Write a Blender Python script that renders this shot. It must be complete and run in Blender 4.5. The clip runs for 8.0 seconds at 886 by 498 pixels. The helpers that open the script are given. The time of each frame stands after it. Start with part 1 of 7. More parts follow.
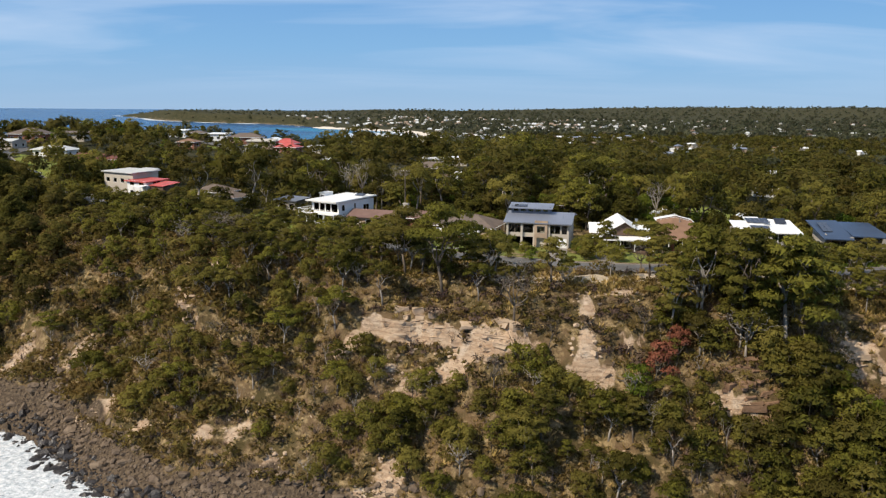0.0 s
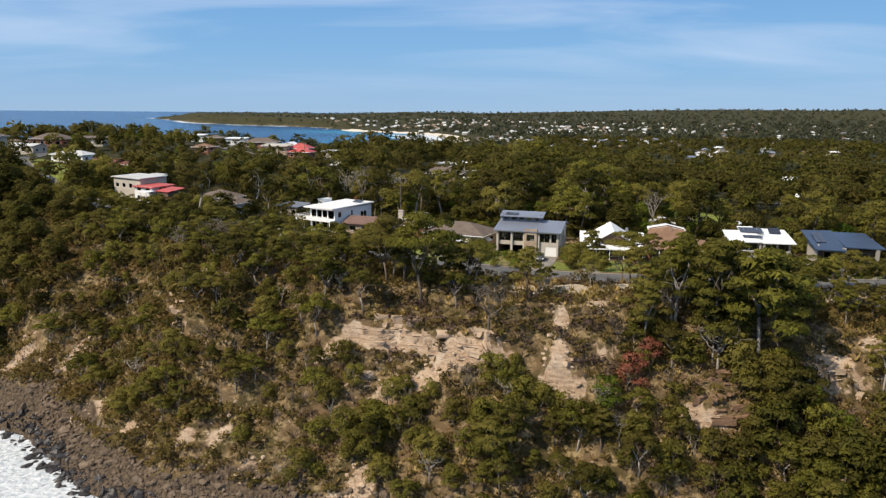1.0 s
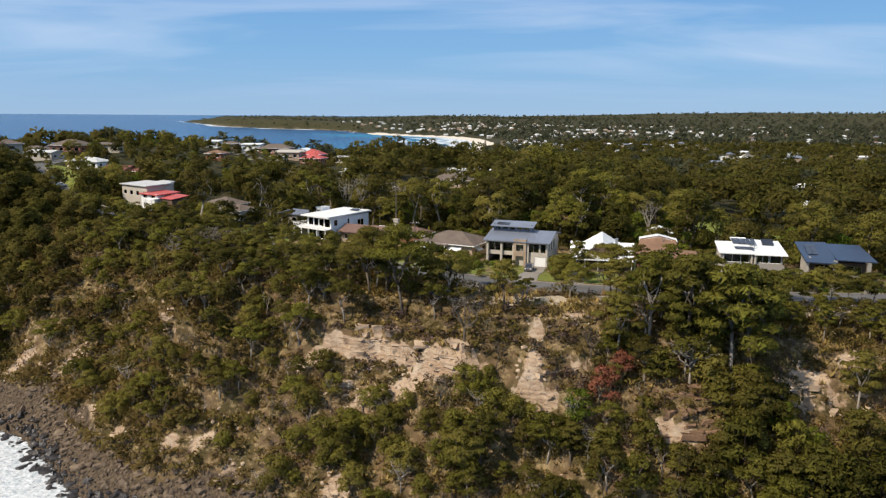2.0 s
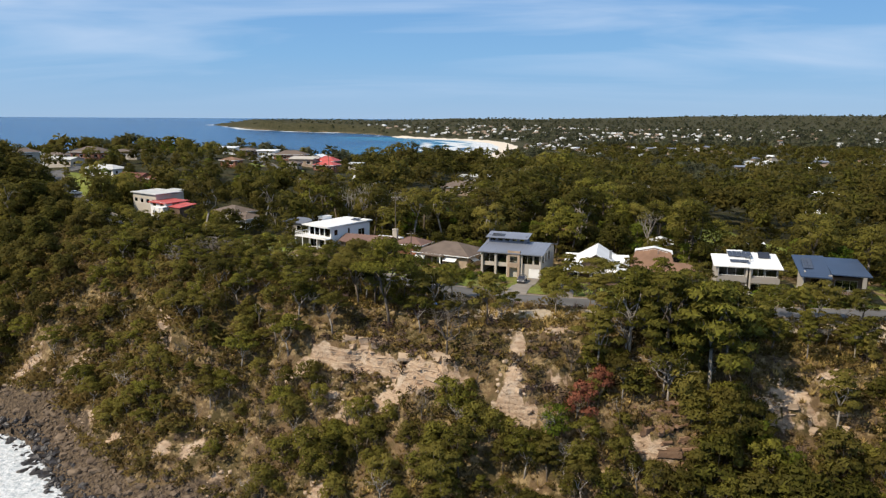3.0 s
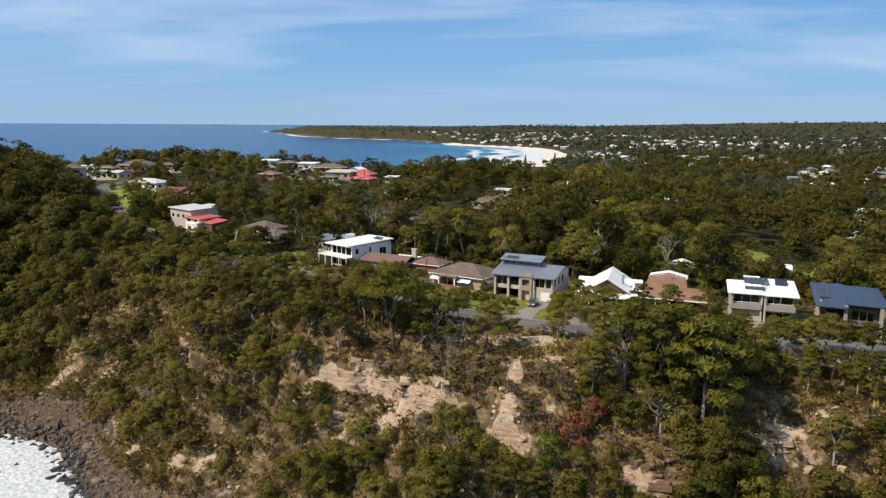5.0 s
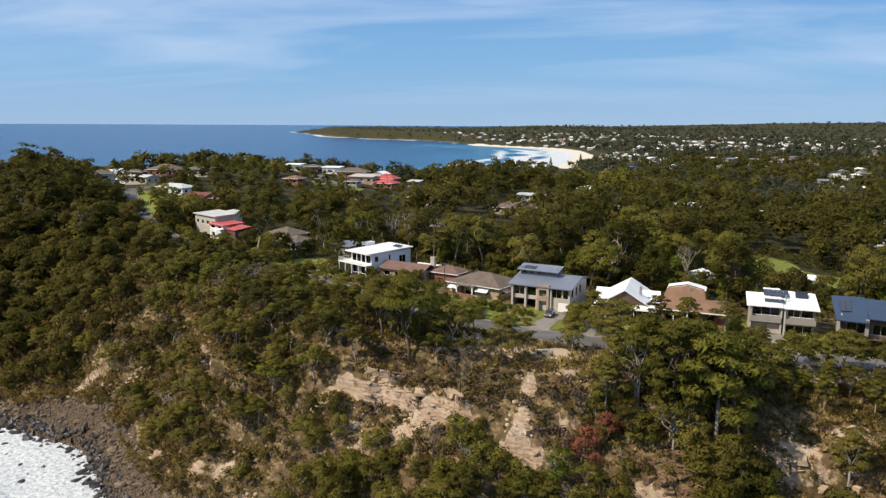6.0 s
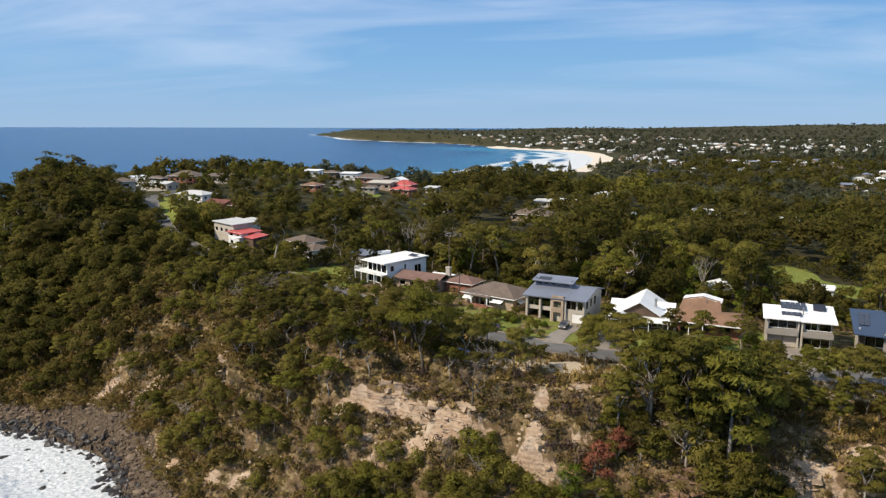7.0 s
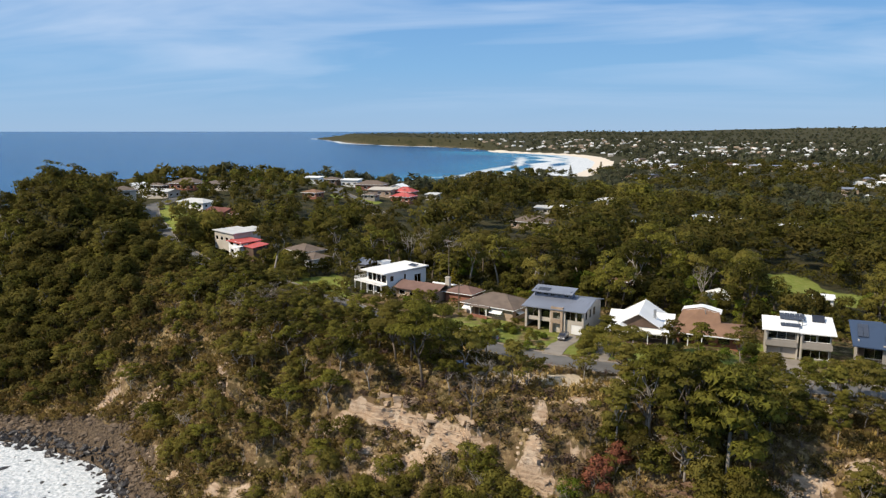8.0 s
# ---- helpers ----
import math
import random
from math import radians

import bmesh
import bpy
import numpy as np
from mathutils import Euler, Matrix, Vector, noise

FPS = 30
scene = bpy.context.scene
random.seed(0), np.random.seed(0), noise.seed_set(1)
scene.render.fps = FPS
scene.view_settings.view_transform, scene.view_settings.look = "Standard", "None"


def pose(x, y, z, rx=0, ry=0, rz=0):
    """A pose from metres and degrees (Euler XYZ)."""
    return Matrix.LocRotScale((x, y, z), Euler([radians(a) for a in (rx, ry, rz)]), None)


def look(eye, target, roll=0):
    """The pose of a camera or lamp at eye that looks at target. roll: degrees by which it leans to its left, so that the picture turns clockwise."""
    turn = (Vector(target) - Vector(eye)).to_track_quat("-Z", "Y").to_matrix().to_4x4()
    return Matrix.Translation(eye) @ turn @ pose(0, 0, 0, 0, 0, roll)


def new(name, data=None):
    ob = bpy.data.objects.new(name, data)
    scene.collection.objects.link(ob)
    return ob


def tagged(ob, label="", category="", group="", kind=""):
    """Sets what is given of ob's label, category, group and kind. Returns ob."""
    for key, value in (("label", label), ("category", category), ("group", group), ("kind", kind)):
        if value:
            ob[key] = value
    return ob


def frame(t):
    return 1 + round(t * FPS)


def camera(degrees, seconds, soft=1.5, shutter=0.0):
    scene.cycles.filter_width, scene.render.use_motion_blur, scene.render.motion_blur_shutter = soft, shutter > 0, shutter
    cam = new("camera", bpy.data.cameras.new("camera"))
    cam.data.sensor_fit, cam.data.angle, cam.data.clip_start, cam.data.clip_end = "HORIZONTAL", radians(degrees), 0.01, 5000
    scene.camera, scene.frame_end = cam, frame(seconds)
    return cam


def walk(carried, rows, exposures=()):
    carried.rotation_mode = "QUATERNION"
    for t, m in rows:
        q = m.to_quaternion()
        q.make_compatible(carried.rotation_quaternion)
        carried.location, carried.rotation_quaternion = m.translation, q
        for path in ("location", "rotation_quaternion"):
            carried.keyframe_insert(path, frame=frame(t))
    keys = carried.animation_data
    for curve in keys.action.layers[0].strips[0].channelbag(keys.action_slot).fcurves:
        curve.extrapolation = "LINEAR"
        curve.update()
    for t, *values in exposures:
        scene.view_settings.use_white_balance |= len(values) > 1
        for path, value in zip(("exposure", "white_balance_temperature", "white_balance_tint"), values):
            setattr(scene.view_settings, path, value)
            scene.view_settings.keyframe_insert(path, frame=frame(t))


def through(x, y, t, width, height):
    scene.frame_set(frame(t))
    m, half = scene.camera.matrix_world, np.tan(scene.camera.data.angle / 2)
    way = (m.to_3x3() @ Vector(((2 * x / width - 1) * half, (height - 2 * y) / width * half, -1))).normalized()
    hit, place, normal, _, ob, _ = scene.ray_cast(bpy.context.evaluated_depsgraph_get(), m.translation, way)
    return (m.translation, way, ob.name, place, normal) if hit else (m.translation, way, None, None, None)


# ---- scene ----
cam = camera(62.8, 8.0, soft=1.3)
PATH = [
    (0.0, (0.014, 0.016, 67.354), (0.052, 1.98, 66.979), 0.5),
    (0.5, (4.612, -0.668, 68.081), (4.609, 1.298, 67.71), 0.5),
    (1.0, (9.232, -1.189, 68.97), (9.189, 0.776, 68.6), 0.5),
    (1.5, (13.763, -1.598, 69.899), (13.681, 0.366, 69.532), 0.5),
    (2.0, (18.045, -1.899, 70.831), (17.927, 0.065, 70.468), 0.45),
    (3.5, (28.742, -2.551, 74.309), (28.516, -0.596, 73.956), 0.4),
    (4.0, (31.277, -2.761, 75.323), (31.016, -0.809, 74.975), 0.4),
    (4.5, (33.243, -2.968, 76.373), (32.947, -1.02, 76.03), 0.4),
    (6.0, (36.82, -3.479, 80.136), (36.42, -1.549, 79.793), 0.35),
    (6.5, (37.482, -3.509, 81.317), (37.047, -1.587, 80.977), 0.3),
    (7.0, (37.974, -3.49, 82.428), (37.522, -1.571, 82.09), 0.2),
    (7.5, (38.259, -3.418, 83.406), (37.806, -1.499, 83.073), 0.15),
    (8.0, (38.431, -3.375, 84.34), (37.975, -1.455, 84.011), 0.1),
]
walk(cam, [(t, look(e, a, r)) for t, e, a, r in PATH])

# ---------------------------------------------------------------- light
SUN_ELEV, SUN_AZ = 46.0, 234.0     # degrees; azimuth clockwise from +y
EXPOSURE = 0.07
world = bpy.data.worlds.new("sky")
scene.world = world
world.use_nodes = True
wn, wl = world.node_tree.nodes, world.node_tree.links
wn.clear()
w_out = wn.new("ShaderNodeOutputWorld")
w_bg = wn.new("ShaderNodeBackground")
w_sky = wn.new("ShaderNodeTexSky")
w_sky.sky_type = "NISHITA"
w_sky.sun_disc = False
w_sky.sun_elevation, w_sky.sun_rotation = radians(SUN_ELEV), radians(SUN_AZ)
w_sky.altitude, w_sky.air_density, w_sky.dust_density, w_sky.ozone_density = 60.0, 1.0, 0.0, 5.0
w_bg.inputs["Strength"].default_value = 0.087
# thin high cloud: long streaks of noise on the sky's own directions
w_tc = wn.new("ShaderNodeTexCoord")
w_sep = wn.new("ShaderNodeSeparateXYZ")
w_add = wn.new("ShaderNodeMath")
w_add.operation, w_add.inputs[1].default_value = "ADD", 0.12
w_div = wn.new("ShaderNodeVectorMath")
w_div.operation = "DIVIDE"
w_comb = wn.new("ShaderNodeCombineXYZ")
w_map = wn.new("ShaderNodeMapping")
w_map.inputs["Rotation"].default_value = (0, 0, radians(14))
w_map.inputs["Scale"].default_value = (0.42, 0.95, 1.0)
w_map.inputs["Location"].default_value = (0.35, 0.2, 0.0)
w_noise = wn.new("ShaderNodeTexNoise")
w_noise.inputs["Scale"].default_value, w_noise.inputs["Detail"].default_value = 1.0, 5.0
w_noise.inputs["Roughness"].default_value, w_noise.inputs["Distortion"].default_value = 0.5, 0.5
w_ramp = wn.new("ShaderNodeValToRGB")
w_ramp.color_ramp.elements[0].position, w_ramp.color_ramp.elements[1].position = 0.43, 0.72
w_ramp.color_ramp.elements[1].color = (0.95, 0.95, 0.95, 1)
w_mix = wn.new("ShaderNodeMix")
w_mix.data_type = "RGBA"
w_mix.inputs["B"].default_value = (6.6, 8.0, 10.2, 1)
wl.new(w_tc.outputs["Generated"], w_sep.inputs[0])
wl.new(w_sep.outputs["Z"], w_add.inputs[0])
for axis in "XYZ":
    wl.new(w_add.outputs[0], w_comb.inputs[axis])
wl.new(w_tc.outputs["Generated"], w_div.inputs[0])
wl.new(w_comb.outputs[0], w_div.inputs[1])
wl.new(w_div.outputs[0], w_map.inputs["Vector"])
wl.new(w_map.outputs[0], w_noise.inputs["Vector"])
wl.new(w_noise.outputs["Fac"], w_ramp.inputs[0])
w_lift, w_times = wn.new("ShaderNodeMapRange"), wn.new("ShaderNodeMath")
w_lift.inputs["From Min"].default_value, w_lift.inputs["From Max"].default_value = 0.01, 0.13
w_times.operation = "MULTIPLY"
wl.new(w_sep.outputs["Z"], w_lift.inputs["Value"])
wl.new(w_lift.outputs[0], w_times.inputs[0])
wl.new(w_ramp.outputs["Color"], w_times.inputs[1])
wl.new(w_times.outputs[0], w_mix.inputs["Factor"])
# clear sea air: pale at the horizon, deepening fast above it
w_low = wn.new("ShaderNodeValToRGB")
w_low.color_ramp.elements[0].position, w_low.color_ramp.elements[0].color = 0.0, (0.345, 0.56, 0.85, 1)
w_low.color_ramp.elements[1].position, w_low.color_ramp.elements[1].color = 0.26, (0.130, 0.350, 0.79, 1)
w_low.color_ramp.elements.new(0.08).color = (0.25, 0.515, 0.865, 1)
# paler sky overhead, out of view, added so the fill light is less blue
w_low.color_ramp.elements.new(0.62).color = (0.25, 0.39, 0.62, 1)
w_gain = wn.new("ShaderNodeVectorMath")
w_gain.operation, w_gain.inputs["Scale"].default_value = "SCALE", 10.0
w_haze = wn.new("ShaderNodeMix")
w_haze.data_type = "RGBA"
w_haze.inputs["Factor"].default_value = 0.88
wl.new(w_sep.outputs["Z"], w_low.inputs[0])
wl.new(w_low.outputs["Color"], w_gain.inputs[0])
wl.new(w_gain.outputs["Vector"], w_haze.inputs["B"])
wl.new(w_sky.outputs[0], w_haze.inputs["A"])
wl.new(w_haze.outputs["Result"], w_mix.inputs["A"])
wl.new(w_mix.outputs["Result"], w_bg.inputs["Color"])
wl.new(w_bg.outputs[0], w_out.inputs[0])

sun = new("sun", bpy.data.lights.new("sun", "SUN"))
sun.data.energy, sun.data.angle, sun.data.color = 5.0, radians(0.53), (1.0, 0.875, 0.70)
sun_from = Vector((math.sin(radians(SUN_AZ)) * math.cos(radians(SUN_ELEV)), math.cos(radians(SUN_AZ)) * math.cos(radians(SUN_ELEV)), math.sin(radians(SUN_ELEV))))
sun.matrix_world = look(sun_from * 300, (0, 0, 0))
scene.view_settings.exposure = EXPOSURE


# ---------------------------------------------------------------- materials
def material(name, base, rough=0.8, metal=0.0, vary=0.25, scale=1.0, bump=0.0, bump_scale=8.0, second=None, spec=0.3, random_tint=0.0):
    """A surface whose colour wanders at two scales round base (towards second), with fine relief."""
    m = bpy.data.materials.new(name)
    m.use_nodes = True
    n, l = m.node_tree.nodes, m.node_tree.links
    p = n["Principled BSDF"]
    p.inputs["Roughness"].default_value, p.inputs["Metallic"].default_value = rough, metal
    p.inputs["Specular IOR Level"].default_value = spec
    tc = n.new("ShaderNodeNewGeometry")
    big, fine = n.new("ShaderNodeTexNoise"), n.new("ShaderNodeTexNoise")
    big.inputs["Scale"].default_value, big.inputs["Detail"].default_value = 0.35 * scale, 3
    fine.inputs["Scale"].default_value, fine.inputs["Detail"].default_value = 4.0 * scale, 4
    mix1, mix2 = n.new("ShaderNodeMix"), n.new("ShaderNodeMix")
    for mx in (mix1, mix2):
        mx.data_type = "RGBA"
    second = second or tuple(c * (1 - vary * 1.6) for c in base)
    mix1.inputs["A"].default_value, mix1.inputs["B"].default_value = (*base, 1), (*second, 1)
    mix2.inputs["B"].default_value = (*[c * (1 - vary) for c in base], 1)
    ramp = n.new("ShaderNodeMapRange")
    ramp.inputs["From Min"].default_value, ramp.inputs["From Max"].default_value = 0.4, 0.65
    l.new(tc.outputs["Position"], big.inputs["Vector"])
    l.new(tc.outputs["Position"], fine.inputs["Vector"])
    l.new(big.outputs["Fac"], ramp.inputs["Value"])
    l.new(ramp.outputs[0], mix1.inputs["Factor"])
    l.new(mix1.outputs["Result"], mix2.inputs["A"])
    half = n.new("ShaderNodeMath")
    half.operation, half.inputs[1].default_value = "MULTIPLY", 0.8
    l.new(fine.outputs["Fac"], half.inputs[0])
    l.new(half.outputs[0], mix2.inputs["Factor"])
    last = mix2.outputs["Result"]
    if random_tint:
        info, hsv, rng = n.new("ShaderNodeObjectInfo"), n.new("ShaderNodeHueSaturation"), n.new("ShaderNodeMapRange")
        rng.inputs["To Min"].default_value, rng.inputs["To Max"].default_value = 1 - random_tint, 1 + random_tint
        l.new(info.outputs["Random"], rng.inputs["Value"])
        l.new(rng.outputs[0], hsv.inputs["Value"])
        l.new(last, hsv.inputs["Color"])
        last = hsv.outputs["Color"]
    l.new(last, p.inputs["Base Color"])
    if bump:
        b, bn = n.new("ShaderNodeBump"), n.new("ShaderNodeTexNoise")
        bn.inputs["Scale"].default_value, bn.inputs["Detail"].default_value = bump_scale, 5
        l.new(tc.outputs["Position"], bn.inputs["Vector"])
        l.new(bn.outputs["Fac"], b.inputs["Height"])
        b.inputs["Strength"].default_value, b.inputs["Distance"].default_value = bump, 0.2
        l.new(b.outputs[0], p.inputs["Normal"])
    return m


def leaf_material(name, dark, light, warm, through=0.45):
    """Leaves: each spray has its own tone, each tree its own tint; light comes through a little."""
    m = bpy.data.materials.new(name)
    m.use_nodes = True
    n, l = m.node_tree.nodes, m.node_tree.links
    p, out = n["Principled BSDF"], n["Material Output"]
    p.inputs["Roughness"].default_value, p.inputs["Specular IOR Level"].default_value = 0.65, 0.05
    geo, info = n.new("ShaderNodeNewGeometry"), n.new("ShaderNodeObjectInfo")
    a, b = n.new("ShaderNodeMix"), n.new("ShaderNodeMix")
    a.data_type = b.data_type = "RGBA"
    a.inputs["A"].default_value, a.inputs["B"].default_value = (*dark, 1), (*light, 1)
    b.inputs["B"].default_value = (*warm, 1)
    big = n.new("ShaderNodeTexNoise")
    big.inputs["Scale"].default_value, big.inputs["Detail"].default_value = 0.16, 2
    l.new(geo.outputs["Position"], big.inputs["Vector"])
    add = n.new("ShaderNodeMath")
    add.operation = "ADD"
    tint, own, wrap = n.new("ShaderNodeAttribute"), n.new("ShaderNodeMath"), n.new("ShaderNodeMath")
    tint.attribute_name = "tint"
    own.operation, wrap.operation = "ADD", "FRACT"
    l.new(tint.outputs["Fac"], own.inputs[0])
    l.new(info.outputs["Random"], own.inputs[1])
    l.new(own.outputs[0], wrap.inputs[0])
    l.new(big.outputs["Fac"], add.inputs[0])
    l.new(wrap.outputs[0], add.inputs[1])
    # every tree a little lighter or darker than its neighbour
    turn, again, tone, value = n.new("ShaderNodeMath"), n.new("ShaderNodeMath"), n.new("ShaderNodeMapRange"), n.new("ShaderNodeHueSaturation")
    turn.operation, turn.inputs[1].default_value, again.operation = "MULTIPLY", 7.31, "FRACT"
    l.new(wrap.outputs[0], turn.inputs[0])
    l.new(turn.outputs[0], again.inputs[0])
    tone.inputs["To Min"].default_value, tone.inputs["To Max"].default_value = 0.68, 1.25
    l.new(again.outputs[0], tone.inputs["Value"])
    l.new(tone.outputs[0], value.inputs["Value"])
    rng = n.new("ShaderNodeMapRange")
    rng.inputs["From Min"].default_value, rng.inputs["From Max"].default_value = 0.55, 1.45
    rng.inputs["To Max"].default_value = 0.85
    l.new(add.outputs[0], rng.inputs["Value"])
    l.new(geo.outputs["Random Per Island"], a.inputs["Factor"])
    l.new(a.outputs["Result"], b.inputs["A"])
    l.new(rng.outputs[0], b.inputs["Factor"])
    l.new(b.outputs["Result"], value.inputs["Color"])
    l.new(value.outputs[0], p.inputs["Base Color"])
    tr, mx = n.new("ShaderNodeBsdfTranslucent"), n.new("ShaderNodeMixShader")
    mx.inputs[0].default_value = through
    l.new(value.outputs[0], tr.inputs["Color"])
    l.new(p.outputs[0], mx.inputs[1])
    l.new(tr.outputs[0], mx.inputs[2])
    l.new(mx.outputs[0], out.inputs["Surface"])
    return m


M_LEAF = leaf_material("gum_leaves", (0.082, 0.076, 0.017), (0.232, 0.222, 0.036), (0.186, 0.154, 0.038))
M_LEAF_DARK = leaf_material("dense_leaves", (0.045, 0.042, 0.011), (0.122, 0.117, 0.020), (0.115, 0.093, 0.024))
# greyed leaf colour: distance haze put into the base colour of the far woods
M_LEAF_HAZED = leaf_material("hazed_gum_leaves", (0.045, 0.052, 0.026), (0.120, 0.128, 0.070), (0.105, 0.100, 0.060))
M_LEAF_BRIGHT = leaf_material("fresh_leaves", (0.064, 0.100, 0.012), (0.171, 0.220, 0.026), (0.161, 0.180, 0.026))
M_LEAF_RED = leaf_material("russet_leaves", (0.12, 0.040, 0.024), (0.235, 0.088, 0.050), (0.18, 0.068, 0.042), 0.15)
M_LEAF_GOLD = leaf_material("golden_conifer_leaves", (0.16, 0.13, 0.012), (0.34, 0.27, 0.03), (0.26, 0.22, 0.03))
M_SCRUB = leaf_material("scrub_leaves", (0.060, 0.052, 0.014), (0.200, 0.160, 0.042), (0.180, 0.120, 0.045))
M_TWIG = leaf_material("bare_twigs", (0.10, 0.075, 0.062), (0.28, 0.215, 0.175), (0.17, 0.11, 0.085), 0.0)
M_DARK_SHRUB = leaf_material("dark_heath", (0.045, 0.030, 0.028), (0.13, 0.085, 0.070), (0.10, 0.070, 0.035), 0.0)
M_GRASS = leaf_material("dry_grass", (0.25, 0.165, 0.062), (0.47, 0.34, 0.145), (0.29, 0.21, 0.065), 0.2)
M_BARK = material("grey_bark", (0.20, 0.16, 0.12), 0.9, vary=0.4, bump=0.4)
M_BARK_PALE = material("pale_gum_bark", (0.38, 0.335, 0.28), 0.8, vary=0.35, scale=0.6)
M_BARK_DARK = material("dark_bark", (0.075, 0.058, 0.045), 0.95, vary=0.4)
M_ROCK = material("sandstone", (0.55, 0.415, 0.29), 0.9, vary=0.3, scale=1.2, bump=0.9, bump_scale=3.0, second=(0.37, 0.26, 0.175), random_tint=0.15)
M_BOULDER = material("shore_rock", (0.21, 0.155, 0.105), 0.85, vary=0.4, scale=1.6, bump=0.6, bump_scale=4.0, second=(0.085, 0.060, 0.045), random_tint=0.25)
M_WETROCK = material("wet_rock", (0.045, 0.038, 0.034), 0.35, vary=0.3, bump=0.5, spec=0.5)
M_ASPHALT = material("asphalt", (0.145, 0.138, 0.130), 0.9, vary=0.25, scale=0.6)
M_CONCRETE = material("concrete", (0.28, 0.245, 0.205), 0.85, vary=0.2, scale=0.8)
M_WHITE = material("white_paint", (0.80, 0.80, 0.79), 0.6, vary=0.06)
M_WHITE_ROOF = material("white_metal_roof", (0.82, 0.82, 0.80), 0.45, vary=0.06, scale=0.7)
M_CREAM = material("cream_render", (0.50, 0.455, 0.39), 0.8, vary=0.12)
M_GREYWALL = material("grey_render", (0.31, 0.285, 0.255), 0.8, vary=0.12)
M_BRICK = material("red_brick", (0.34, 0.15, 0.10), 0.85, vary=0.3, scale=1.5)
M_BRICK_TAN = material("tan_brick", (0.45, 0.34, 0.25), 0.85, vary=0.25, scale=1.5)
M_TIMBER = material("dark_timber", (0.16, 0.105, 0.075), 0.7, vary=0.3)
M_ROOF_GREY = material("blue_grey_metal_roof", (0.185, 0.205, 0.255), 0.42, vary=0.12, scale=0.6, spec=0.5)
M_ROOF_BLUE = material("dark_blue_metal_roof", (0.040, 0.062, 0.110), 0.42, vary=0.12, scale=0.6, spec=0.3)
M_ROOF_BROWN = material("brown_tiles", (0.175, 0.135, 0.107), 0.85, vary=0.3, scale=1.4, second=(0.125, 0.095, 0.076))
M_ROOF_TERRA = material("terracotta_tiles", (0.25, 0.145, 0.09), 0.85, vary=0.25, scale=1.4, second=(0.19, 0.11, 0.07))
M_ROOF_REDBROWN = material("red_brown_tiles", (0.205, 0.125, 0.10), 0.85, vary=0.28, scale=1.4, second=(0.15, 0.09, 0.075))
M_DOOR_TAN = material("tan_garage_door", (0.47, 0.415, 0.37), 0.6, vary=0.06)
# reddish stain, with the wall's deep shadow darkened into the base colour
M_ROCK_STAINED_SHADED = material("stained_shaded_sandstone", (0.27, 0.165, 0.10), 0.9, vary=0.4, scale=1.2, bump=0.9, bump_scale=3.0, second=(0.12, 0.075, 0.05), random_tint=0.3)
M_ROOF_RED = material("red_metal_roof", (0.52, 0.10, 0.085), 0.55, vary=0.2, scale=1.0)
M_ROOF_MAROON = material("maroon_tiles", (0.19, 0.072, 0.052), 0.8, vary=0.25, scale=1.4)
M_ROOF_PALE = material("pale_grey_roof", (0.55, 0.55, 0.53), 0.6, vary=0.12)
# near-black floor colour carries the shade of the rooms behind the windows
M_ROOM_SHADE = material("room_shade_floor", (0.05, 0.045, 0.042), 0.9, vary=0.3)
M_PANEL = material("solar_cells", (0.030, 0.032, 0.045), 0.15, vary=0.2, spec=0.6)
M_METAL = material("galvanised_metal", (0.5, 0.5, 0.5), 0.4, 0.8, vary=0.1)
M_CAR_GREY = material("grey_car_paint", (0.14, 0.14, 0.15), 0.25, 0.5, vary=0.05, spec=0.6)
M_CAR_BLUE = material("dark_blue_car_paint", (0.02, 0.03, 0.075), 0.22, 0.3, vary=0.05, spec=0.6)
M_CAR_WHITE = material("white_car_paint", (0.78, 0.78, 0.78), 0.25, 0.0, vary=0.03, spec=0.6)
M_TYRE = material("tyre_rubber", (0.02, 0.02, 0.02), 0.9, vary=0.2)


def glass_material():
    m = bpy.data.materials.new("window_glass")
    m.use_nodes = True
    n, l = m.node_tree.nodes, m.node_tree.links
    n.remove(n["Principled BSDF"])
    tr, gl = n.new("ShaderNodeBsdfTransparent"), n.new("ShaderNodeBsdfGlossy")
    mx, fr = n.new("ShaderNodeMixShader"), n.new("ShaderNodeFresnel")
    tr.inputs["Color"].default_value = (0.72, 0.76, 0.76, 1)
    gl.inputs["Roughness"].default_value = 0.03
    fr.inputs["IOR"].default_value = 1.7
    l.new(fr.outputs[0], mx.inputs[0])
    l.new(tr.outputs[0], mx.inputs[1])
    l.new(gl.outputs[0], mx.inputs[2])
    l.new(mx.outputs[0], n["Material Output"].inputs["Surface"])
    return m


M_GLASS = glass_material()


